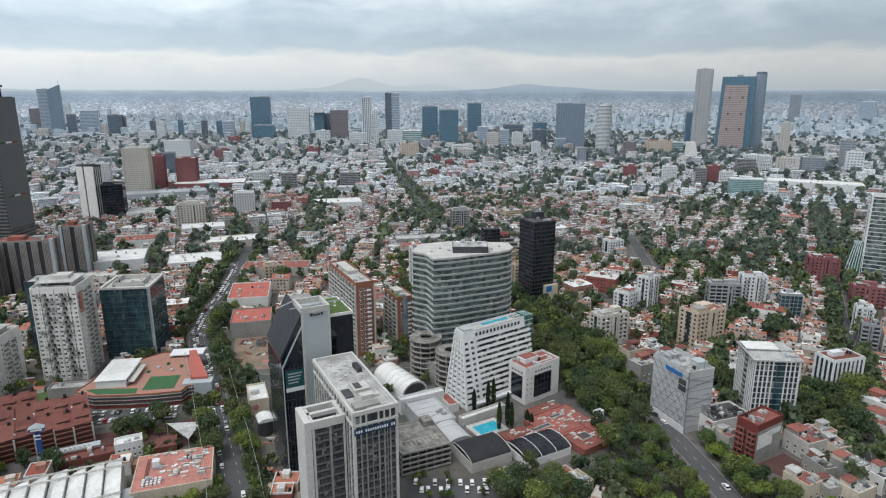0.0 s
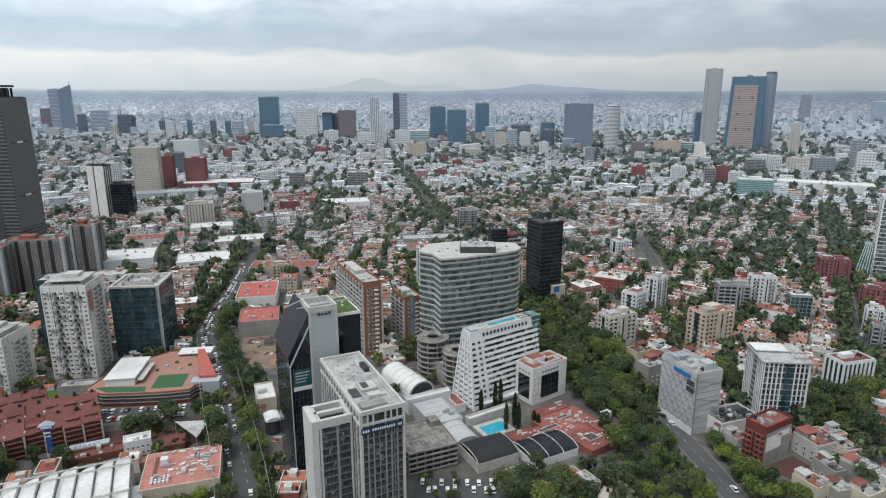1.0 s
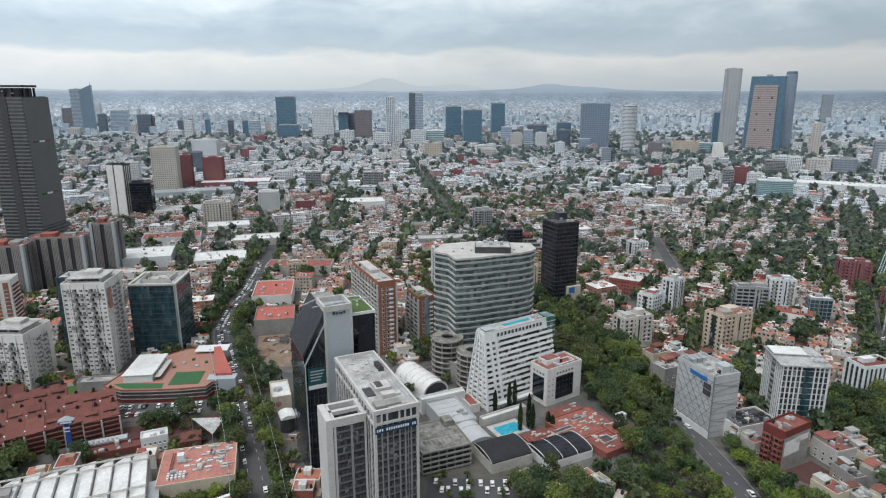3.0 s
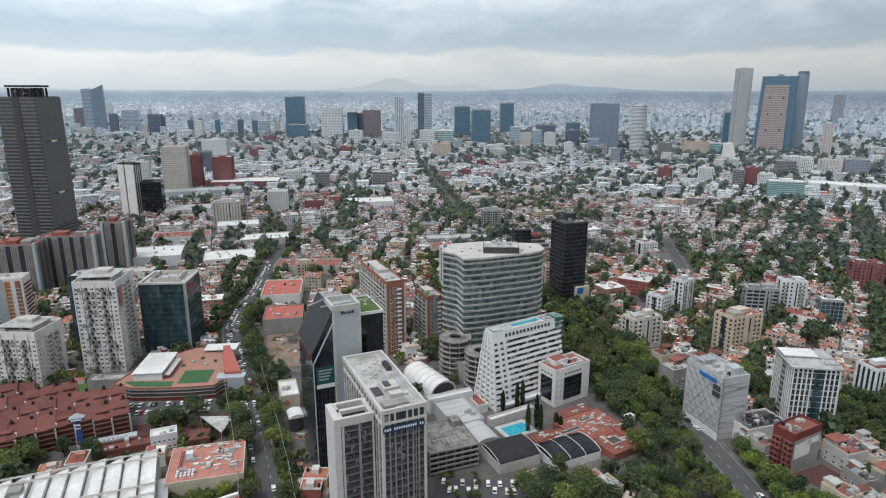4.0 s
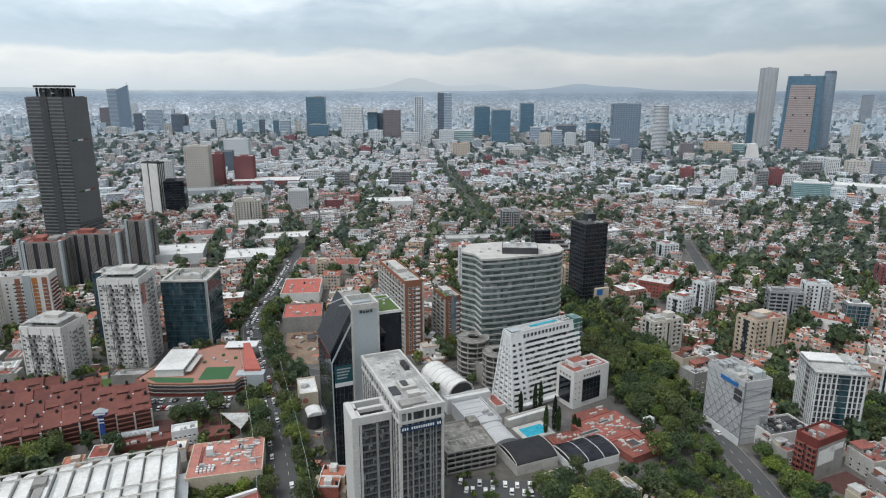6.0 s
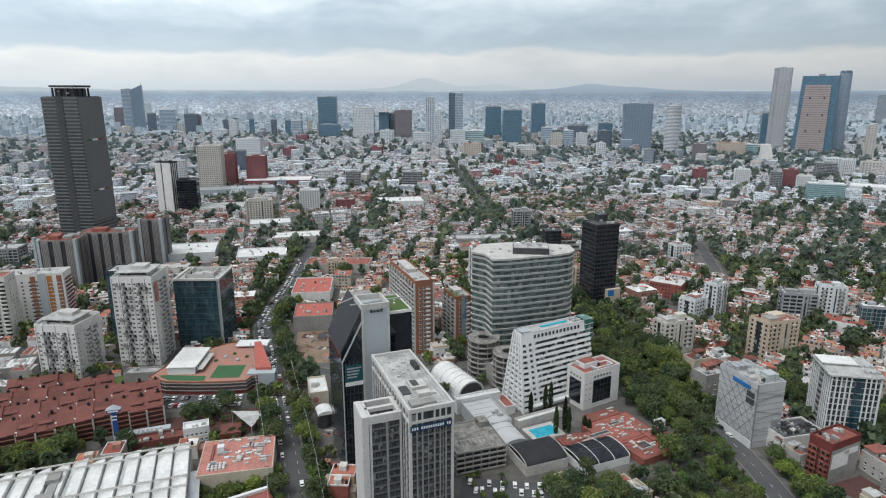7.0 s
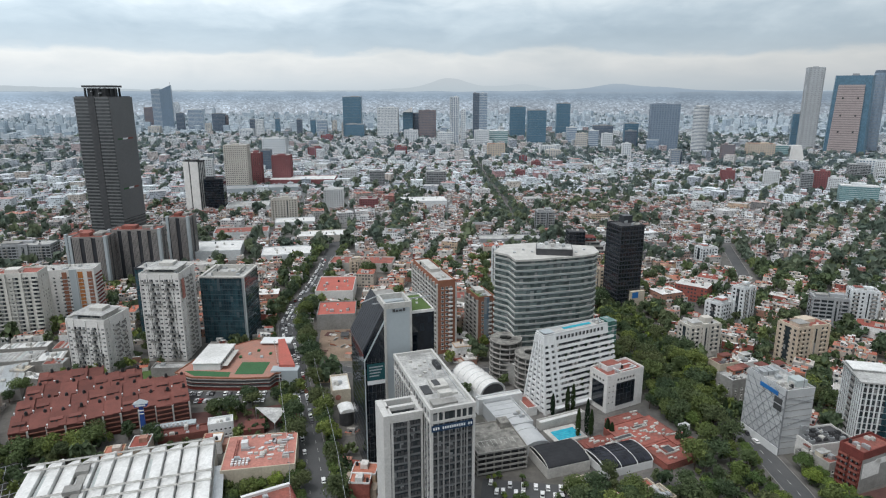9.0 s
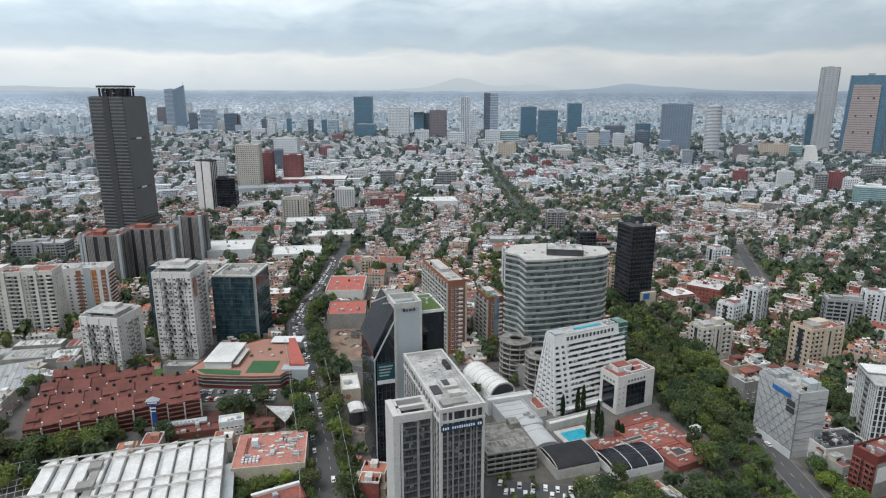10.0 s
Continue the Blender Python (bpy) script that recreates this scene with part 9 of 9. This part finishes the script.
grove([(-152, 530), (-120, 530), (-110, 560), (-150, 552)], 8, 6, (0, 2))
grove([(-76, 300), (-60, 330), (-70, 352), (-92, 345)], 7, 5.0, (3, 0))
grove([(-30, 425), (-12, 430), (10, 470), (-30, 480)], 10, 5.5, (0, 2))
for x, y, a in along(AVENUE, 7.0, 3.0):
    if 195 < y < 520:
        for s, off in ((1, 9.8), (-1, 9.9)):
            if s < 0 and 355 < y < 425 and rng.random() < 0.5:
                off = 11
            c, n = math.cos(radians(a)), math.sin(radians(a))
            px, py = x - n * off * s + rng.uniform(-1.2, 1.2), y + c * off * s + rng.uniform(-2, 2)
            if rng.random() < 0.74:
                places.append((px, py, (3, 0, 1, 0, 4)[int(rng.integers(0, 5))], rng.uniform(0.7, 1.0)))
for x, y, a in along(AVENUE, 6.5, 2.0):
    if 198 < y < 300:
        for s, off in ((1, 7.0), (-1, 8.6)):
            if rng.random() < 0.8:
                places.insert(0, (x - math.sin(radians(a)) * off * s, y + math.cos(radians(a)) * off * s, (0, 1, 4, 2)[int(rng.integers(0, 4))], rng.uniform(0.75, 1.05)))
for x, y, a in along(AVENUE, 8.0, 3.0):
    if 335 < y < 440:
        off = -rng.uniform(9.5, 12.5)
        places.insert(0, (x - math.sin(radians(a)) * off, y + math.cos(radians(a)) * off, (2, 0, 5)[int(rng.integers(0, 3))], rng.uniform(0.95, 1.2)))
for k in range(22):
    places.insert(0, (rng.uniform(-14, 38), float(rng.choice([224.5, 233, 235, 241, 247])) + rng.uniform(-0.8, 0.8), 6, rng.uniform(0.7, 1.15)))
def indoors(x, y):
    """True inside the large low buildings near by."""
    for cx, cy, w, d, a in ((-118, 240.5, 33, 29, 18), (-165, 204, 78, 50, 25), (-172, 338, 60, 52, 9), (-12.5, 264, 25, 27, 24), (126, 300, 17, 27, 20.7), (172.8, 305, 24, 24, -5.5), (151.8, 267.7, 21, 12, 31), (-69, 262, 36, 30, 27)):
        c, n = math.cos(radians(a)), math.sin(radians(a))
        if abs((x - cx) * c + (y - cy) * n) < w / 2 and abs(-(x - cx) * n + (y - cy) * c) < d / 2:
            return True
    return on_terraces(x, y)


places = [p for p in places if not indoors(p[0], p[1])]
places = places[:260] + places[260::4]
used = set()
for x, y, k, s in places:
    src = (TREE_KINDS + [SMALL_KIND])[k]
    m = pose(x, y, 0, 0, 0, rng.uniform(0, 360)) @ Matrix.Diagonal((s, s, s * rng.uniform(0.85, 1.1), 1))
    if k not in used:
        src.matrix_basis = m
        used.add(k)
    else:
        copy_thing(src, m)


def cypress(x, y, h):
    t = thing("cypress", "tall dark narrow cypress tree", "tree", x, y, group="cypresses by the pool")
    part("trunk", Geo().cyl(0, 0, 0.2, 0, h * 0.4, 7), "trunk", t)
    g = np.random.default_rng(int(h * 10 + x))
    n = 420
    z = g.uniform(0.06, 1, n) ** 0.9
    r = 1.35 * np.sin(np.clip(z * 0.93 + 0.07, 0, 1) * np.pi) ** 0.6 * g.uniform(0.7, 1.05, n)
    a = g.uniform(0, 6.28, n)
    P = np.stack([r * np.cos(a), r * np.sin(a), z * h], -1)
    N = np.stack([np.cos(a), np.sin(a), g.uniform(0, 0.6, n)], -1)
    T_ = np.cross(N, g.normal(size=(n, 3)))
    T_ /= np.linalg.norm(T_, axis=1)[:, None]
    B = np.cross(N, T_)
    V = np.stack([P - T_ * 0.35 - B * 0.3, P + T_ * 0.3 - B * 0.35, P + T_ * 0.35 + B * 0.3, P - T_ * 0.3 + B * 0.35], 1)
    part("crown", quads("crown", V.reshape(-1, 3), np.arange(4 * n).reshape(-1, 4), ["leaf_dark"]), None, t)


# under the large trees: fuller greenery of the same strips
def thicket(pts, n, gap, lo, hi):
    xs, ys = [p[0] for p in pts], [p[1] for p in pts]
    X, Y = rng.uniform(min(xs), max(xs), n * 6), rng.uniform(min(ys), max(ys), n * 6)
    inside = np.zeros(len(X), bool)
    for (x0, y0), (x1, y1) in zip(pts, pts[1:] + pts[:1]):
        if y0 != y1:
            inside ^= ((y0 > Y) != (y1 > Y)) & (X < x0 + (Y - y0) * (x1 - x0) / (y1 - y0))
    out = []
    for x, y in zip(X[inside], Y[inside]):
        if len(out) < n and all((x - a) ** 2 + (y - b) ** 2 > gap * gap for a, b, _ in out):
            out.append((x, y, rng.uniform(lo, hi)))
    return out


thick = thicket([(60, 222), (114, 222), (111, 285), (104, 300), (90, 304), (80, 262), (64, 250)], 70, 4.8, 1.6, 3.2)
thick += thicket([(80, 302), (104, 302), (94, 345), (68, 345)], 34, 4.6, 1.6, 3.2)
thick += thicket([(66, 340), (88, 345), (76, 420), (52, 372)], 44, 4.8, 1.8, 3.4)
thick += thicket([(101, 345), (118, 345), (97, 440), (86, 440)], 40, 4.8, 1.8, 3.4)
thick += thicket([(60, 420), (80, 420), (66, 500), (48, 500)], 20, 4.8, 1.8, 3.6)
thick += thicket([(130, 205), (154, 205), (148, 245), (139, 262), (130, 280), (127, 270)], 36, 4.6, 1.6, 3.2)
thick += thicket([(196, 268), (215, 282), (236, 318), (222, 335), (198, 322), (188, 298)], 40, 4.5, 3.0, 5.0)
thick += thicket([(-262, 232), (-212, 236), (-192, 256), (-203, 263), (-252, 246)], 30, 4.4, 2.4, 4.0)
thick += thicket([(-240, 240), (-200, 262), (-180, 276), (-150, 278), (-146, 294), (-180, 288), (-210, 268), (-242, 250)], 30, 4.2, 1.2, 2.4)
thick += thicket([(72, 336), (98, 356), (110, 330), (96, 300), (82, 298)], 40, 4.0, 2.2, 4.0)
thick += thicket([(-130, 216), (-100, 214), (-97, 230), (-106, 228), (-128, 224)], 20, 3.6, 2.0, 3.4)
thick += thicket([(-250, 194), (-212, 198), (-206, 238), (-228, 246), (-254, 234)], 40, 4.4, 2.6, 4.6)
thick += thicket([(-196, 268), (-170, 276), (-140, 284), (-140, 292), (-172, 288), (-198, 276)], 34, 3.8, 2.0, 3.8)
thick += thicket([(-146, 268), (-128, 262), (-122, 276), (-140, 282)], 8, 4.0, 1.6, 2.8)
thick += thicket([(-222, 312), (-206, 318), (-204, 330), (-220, 326)], 12, 3.6, 1.6, 2.8)
thick += thicket([(-140, 302), (-126, 306), (-128, 322), (-140, 316)], 14, 3.6, 2.4, 4.2)
for x, y, a in along(BOULEVARD, 4.6, 1.0):
    if 312 < y < 520:
        for k in (-7.5, -2.6, 2.6, 7.5):
            if rng.random() < (0.85 if abs(k) > 5 else 0.5):
                thick.append((x + k + rng.uniform(-1.2, 1.2), y + rng.uniform(-1.5, 1.5), rng.uniform(3.4, 5.2)))
for x, y, a in along(AVENUE, 5.0, 1.0):
    if 190 < y < 540:
        for s_ in (1, -1):
            if rng.random() < 0.8:
                k = s_ * rng.uniform(9.0, 12.0)
                thick.append((x - math.sin(radians(a)) * k, y + math.cos(radians(a)) * k, rng.uniform(2.2, 3.8)))
thick = np.array(thick)
thick = thick[[not indoors(p[0], p[1]) for p in thick]]
full = [leaf_cloud(140 + i, 1.0, 1.5, 190, 0.13, 8) for i in range(5)]
tagged(new("trees", many("trees", full, thick[:, 0], thick[:, 1], np.full(len(thick), 0.6), thick[:, 2], thick[:, 2] * 1.2, rng.uniform(0, 6.28, len(thick)), ["leaf"])), "dense greenery under the large roadside trees", "trees", kind="stuff")

# free ground between the large buildings: low yard walls, lean-tos and sheds, then garden trees
yx, yy = rng.uniform(-300, 300, 2600), rng.uniform(200, 470, 2600)
oky = clear_of(yx, yy, 3.0) & (np.hypot(yx, yy) > 205)
yx, yy = yx[oky], yy[oky]
yards = np.stack([yx, yy, np.zeros(len(yx)), rng.uniform(1.5, 8.0, len(yx)), rng.uniform(0.5, 5.0, len(yx)), rng.uniform(1.2, 3.6, len(yx)), np.radians(zone_angle(yx, yy)) + rng.normal(0, 0.06, len(yx))], -1)
tagged(new("yard_sheds", crate_mesh("yard_sheds", yards, ["walls", "roofs"])), "low sheds, lean-tos and yard walls between the houses", "sheds", kind="stuff")
# free ground filled with garden trees
fx, fy = rng.uniform(-300, 250, 5200), rng.uniform(190, 470, 5200)
okf = clear_of(fx, fy, 2.5) & (np.hypot(fx, fy) > 200)
fx, fy = fx[okf], fy[okf]
keepf = np.ones(len(fx), bool)
for i in range(len(fx)):
    if keepf[i]:
        near = np.hypot(fx - fx[i], fy - fy[i]) < 6.0
        near[: i + 1] = False
        keepf &= ~near
for hx, hy, _ in np.concatenate([close_h, near_h]):
    keepf &= np.hypot(fx - hx, fy - hy) > 7.0
fx, fy = fx[keepf], fy[keepf]
fs = rng.uniform(2.6, 4.6, len(fx))
tagged(new("trees", many("trees", [leaf_cloud(120 + i, 1.0, 1.5, 170, 0.14, 8) for i in range(5)], fx, fy, np.full(len(fs), 1.5), fs, fs * 1.2, rng.uniform(0, 6.28, len(fs)), ["leaf"])), "garden trees between the large buildings", "trees", kind="stuff")

for x, y, h in ((17, 308, 13), (25, 312, 16), (28, 313.5, 17), (29, 288.5, 16), (33.5, 291, 20), (35.5, 290, 15), (240, 306, 18), (44, 293, 9), (46, 291, 8), (108, 318, 12)):
    cypress(x, y, h)


# ---- cars ----
def car_kind(seed):
    L, Wd, Hh = ((4.4, 1.78, 1.45), (4.7, 1.85, 1.75), (4.1, 1.72, 1.5))[seed % 3]
    t = thing("car", ("small saloon car on the road", "tall estate car on the road", "compact hatchback car on the road")[seed % 3], "car", 0, 0, group="cars on the roads")
    side = [(-L / 2, 0.35), (L / 2, 0.35), (L / 2, 0.75), (L * 0.47, 0.9), (L * 0.22, 0.98), (-L * 0.40, 1.0), (-L / 2, 0.85)]
    cab = [(L * 0.22, 0.96), (L * 0.06, Hh - 0.08), (-L * 0.30, Hh - 0.08), (-L * 0.42, 0.98)]
    top = [(L * 0.08, Hh - 0.1), (L * 0.04, Hh), (-L * 0.28, Hh), (-L * 0.32, Hh - 0.1)]

    def extrude(pts, w):
        g, n = Geo(), len(pts)
        g.v = [(x, -w / 2, z) for x, z in pts] + [(x, w / 2, z) for x, z in pts]
        g.f = [tuple(range(n)), tuple(range(2 * n - 1, n - 1, -1))] + [(i, n + i, n + (i + 1) % n, (i + 1) % n) for i in range(n)]
        return g

    shell, lid = extrude(side, Wd), extrude(top, Wd * 0.84)
    k = len(shell.v)
    shell.v += lid.v
    shell.f += [tuple(k + i for i in q) for q in lid.f]
    part("body", shell, "car", t)
    part("cabin_glass", extrude(cab, Wd * 0.88), "carglass", t)
    part("wheels", Geo().cyl(-L * 0.31, 0, 0.32, -Wd / 2 + 0.04, Wd / 2 - 0.04, 10).cyl(L * 0.31, 0, 0.32, -Wd / 2 + 0.04, Wd / 2 - 0.04, 10), "tyre", t, at=pose(0, 0, 0.32, 90, 0, 0))
    return t


CARS = [car_kind(i) for i in range(3)]
spots = []
for lane, step, share, flip in ((-5.2, 6.0, 0.72, 0), (-1.9, 6.6, 0.56, 0), (1.6, 7.4, 0.36, 0), (5.0, 6.0, 0.62, 0)):
    for x, y, a in along(AVENUE, step, abs(lane)):
        if 225 < y < 600 and rng.random() < share * (1.0 if y > 285 else 0.3):
            c, n = math.cos(radians(a)), math.sin(radians(a))
            spots.append((x + n * -lane * -1, y - c * lane * -1, a + flip))
for x, y, a in along(BOULEVARD, 8.0, 2.0):
    if 225 < y < 480 and rng.random() < 0.35:
        c, n = math.cos(radians(a)), math.sin(radians(a))
        k = float(rng.choice([-2.4, 2.4]))
        spots.append((x - n * k, y + c * k, a))
for x, y, a in along(SIDE, 9.0, 2.0):
    if 250 < y < 480 and rng.random() < 0.35:
        c, n = math.cos(radians(a)), math.sin(radians(a))
        k = float(rng.choice([-2.6, 2.6]))
        spots.append((x - n * k, y + c * k, a))
for k in range(20):
    if rng.random() < 0.85:
        spots.append((-194 + k * 2.45, 303.2 + k * 0.39, 99 + float(rng.normal(0, 2))))
for k in range(17):
    if rng.random() < 0.8:
        spots.append((-184 + k * 2.45, 296.0 + k * 0.40, 99 + float(rng.normal(0, 3))))
for row, y in enumerate((228, 238, 243.5)):
    for k in range(18):
        if rng.random() < 0.55:
            spots.append((-12 + k * 2.8 + float(rng.normal(0, 0.15)), y + float(rng.normal(0, 0.35)), 90 + float(rng.normal(0, 3))))
for k in range(8):
    spots.append((30 + k * 2.5, 226.5 + k * 0.9, 110))
used = set()
for i, (x, y, a) in enumerate(spots):
    j = int(rng.integers(0, 3))
    m = pose(x, y, 0.06, 0, 0, a)
    if j not in used:
        CARS[j].matrix_basis = m
        used.add(j)
    else:
        copy_thing(CARS[j], m)

# ---- cables over the avenue ----
for off in (11.0, -10.5):
    pts = [(x - math.sin(radians(a)) * off, y + math.cos(radians(a)) * off) for x, y, a in along(AVENUE, 36.0, 8.0) if y < 380]
    for (x0, y0), (x1, y1) in zip(pts, pts[1:]):
        g = Geo()
        for k in range(10):
            f0, f1 = k / 10, (k + 1) / 10
            sag = lambda f: 12.0 - 4 * 0.8 * f * (1 - f)
            g.beam((x0 + (x1 - x0) * f0, y0 + (y1 - y0) * f0, sag(f0)), (x0 + (x1 - x0) * f1, y0 + (y1 - y0) * f1, sag(f1)), 0.12)
        t = thing("cable", "grey overhead cable along the avenue", "cable", 0, 0, group="overhead cables")
        part("wire", g, "steel", t)
    for x, y in pts:
        t = thing("utility_pole", "grey concrete utility pole carrying cables", "pole", x, y, group="utility poles")
        part("shaft", Geo().cyl(0, 0, 0.18, 0, 12.2, 8, 0.12), "concrete", t)
        part("crossarm", Geo().box(-0.9, 0.9, -0.08, 0.08, 11.6, 11.8), "dark", t)

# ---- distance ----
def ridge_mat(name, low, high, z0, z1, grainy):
    """Far land as plain glowing backdrop colour, with haze painted in by height."""
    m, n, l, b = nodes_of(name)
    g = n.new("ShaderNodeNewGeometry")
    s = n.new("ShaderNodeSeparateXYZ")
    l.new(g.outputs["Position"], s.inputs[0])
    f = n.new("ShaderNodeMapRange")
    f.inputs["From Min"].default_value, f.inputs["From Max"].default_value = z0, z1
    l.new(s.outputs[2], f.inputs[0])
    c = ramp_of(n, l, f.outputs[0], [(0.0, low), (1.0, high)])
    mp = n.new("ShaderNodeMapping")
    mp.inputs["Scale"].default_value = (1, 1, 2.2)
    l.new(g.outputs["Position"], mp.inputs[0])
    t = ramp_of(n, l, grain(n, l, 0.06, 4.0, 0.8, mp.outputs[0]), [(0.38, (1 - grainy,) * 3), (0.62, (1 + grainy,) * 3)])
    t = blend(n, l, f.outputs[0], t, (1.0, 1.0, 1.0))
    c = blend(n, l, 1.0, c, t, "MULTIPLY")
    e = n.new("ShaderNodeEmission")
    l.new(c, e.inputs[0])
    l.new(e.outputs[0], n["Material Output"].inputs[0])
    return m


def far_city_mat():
    """A glowing backdrop for the city beyond the last houses, haze painted in: rows of small pale and dark blocks,
    closer and closer towards the horizon.
    """
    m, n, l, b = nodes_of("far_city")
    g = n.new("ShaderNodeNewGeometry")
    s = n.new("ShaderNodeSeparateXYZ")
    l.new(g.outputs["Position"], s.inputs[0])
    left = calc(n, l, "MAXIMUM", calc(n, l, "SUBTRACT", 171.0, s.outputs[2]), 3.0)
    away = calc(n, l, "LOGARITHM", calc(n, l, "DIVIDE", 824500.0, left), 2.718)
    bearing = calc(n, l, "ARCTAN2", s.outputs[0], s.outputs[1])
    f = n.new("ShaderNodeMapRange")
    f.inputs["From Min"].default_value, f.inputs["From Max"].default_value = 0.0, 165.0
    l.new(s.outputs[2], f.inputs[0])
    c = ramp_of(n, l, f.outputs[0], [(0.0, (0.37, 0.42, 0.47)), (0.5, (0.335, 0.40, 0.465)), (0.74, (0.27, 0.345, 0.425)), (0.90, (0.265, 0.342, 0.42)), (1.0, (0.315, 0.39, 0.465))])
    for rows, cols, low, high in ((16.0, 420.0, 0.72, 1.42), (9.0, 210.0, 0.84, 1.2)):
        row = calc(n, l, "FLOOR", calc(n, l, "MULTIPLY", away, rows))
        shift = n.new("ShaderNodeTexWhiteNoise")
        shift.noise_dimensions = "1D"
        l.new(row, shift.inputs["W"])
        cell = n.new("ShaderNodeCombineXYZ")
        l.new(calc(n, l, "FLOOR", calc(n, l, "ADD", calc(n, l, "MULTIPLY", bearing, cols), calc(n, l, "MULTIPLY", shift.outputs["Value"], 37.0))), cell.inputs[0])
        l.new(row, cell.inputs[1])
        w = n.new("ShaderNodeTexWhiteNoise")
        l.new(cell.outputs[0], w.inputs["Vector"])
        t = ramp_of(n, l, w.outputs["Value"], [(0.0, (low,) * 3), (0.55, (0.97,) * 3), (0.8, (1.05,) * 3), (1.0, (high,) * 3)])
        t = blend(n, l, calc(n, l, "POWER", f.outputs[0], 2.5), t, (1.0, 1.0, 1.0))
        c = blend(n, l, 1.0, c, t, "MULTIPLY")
    # haze glow painted brighter to the left, a touch warm throughout
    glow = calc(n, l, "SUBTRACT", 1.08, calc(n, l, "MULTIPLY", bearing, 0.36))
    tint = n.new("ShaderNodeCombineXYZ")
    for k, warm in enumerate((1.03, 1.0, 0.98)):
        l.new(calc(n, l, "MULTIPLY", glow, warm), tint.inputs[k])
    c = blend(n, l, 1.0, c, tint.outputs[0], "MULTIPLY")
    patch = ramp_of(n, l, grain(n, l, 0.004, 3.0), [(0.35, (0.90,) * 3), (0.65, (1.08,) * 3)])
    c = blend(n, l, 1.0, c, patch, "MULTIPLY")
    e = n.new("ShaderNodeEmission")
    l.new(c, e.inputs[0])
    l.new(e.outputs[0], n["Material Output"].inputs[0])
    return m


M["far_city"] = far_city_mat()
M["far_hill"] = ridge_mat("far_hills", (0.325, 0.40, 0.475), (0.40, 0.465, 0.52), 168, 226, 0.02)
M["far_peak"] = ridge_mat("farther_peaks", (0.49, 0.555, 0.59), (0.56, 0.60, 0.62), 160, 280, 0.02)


def skyline(name, radius, height_of, material, label, z0=0.0):
    g = Geo()
    pts = []
    for i in range(361):
        b = -65 + i * 130 / 360
        x, y = radius * math.sin(radians(b)), radius * math.cos(radians(b))
        pts.append((x, y, height_of(b)))
    for p, q in zip(pts, pts[1:]):
        g.face([(p[0], p[1], z0), (q[0], q[1], z0), (q[0], q[1], q[2]), (p[0], p[1], p[2])])
    return setting(name, g, material, label, "backdrop")


def hump(b, c, w, h):
    return h * math.exp(-((b - c) / w) ** 2)


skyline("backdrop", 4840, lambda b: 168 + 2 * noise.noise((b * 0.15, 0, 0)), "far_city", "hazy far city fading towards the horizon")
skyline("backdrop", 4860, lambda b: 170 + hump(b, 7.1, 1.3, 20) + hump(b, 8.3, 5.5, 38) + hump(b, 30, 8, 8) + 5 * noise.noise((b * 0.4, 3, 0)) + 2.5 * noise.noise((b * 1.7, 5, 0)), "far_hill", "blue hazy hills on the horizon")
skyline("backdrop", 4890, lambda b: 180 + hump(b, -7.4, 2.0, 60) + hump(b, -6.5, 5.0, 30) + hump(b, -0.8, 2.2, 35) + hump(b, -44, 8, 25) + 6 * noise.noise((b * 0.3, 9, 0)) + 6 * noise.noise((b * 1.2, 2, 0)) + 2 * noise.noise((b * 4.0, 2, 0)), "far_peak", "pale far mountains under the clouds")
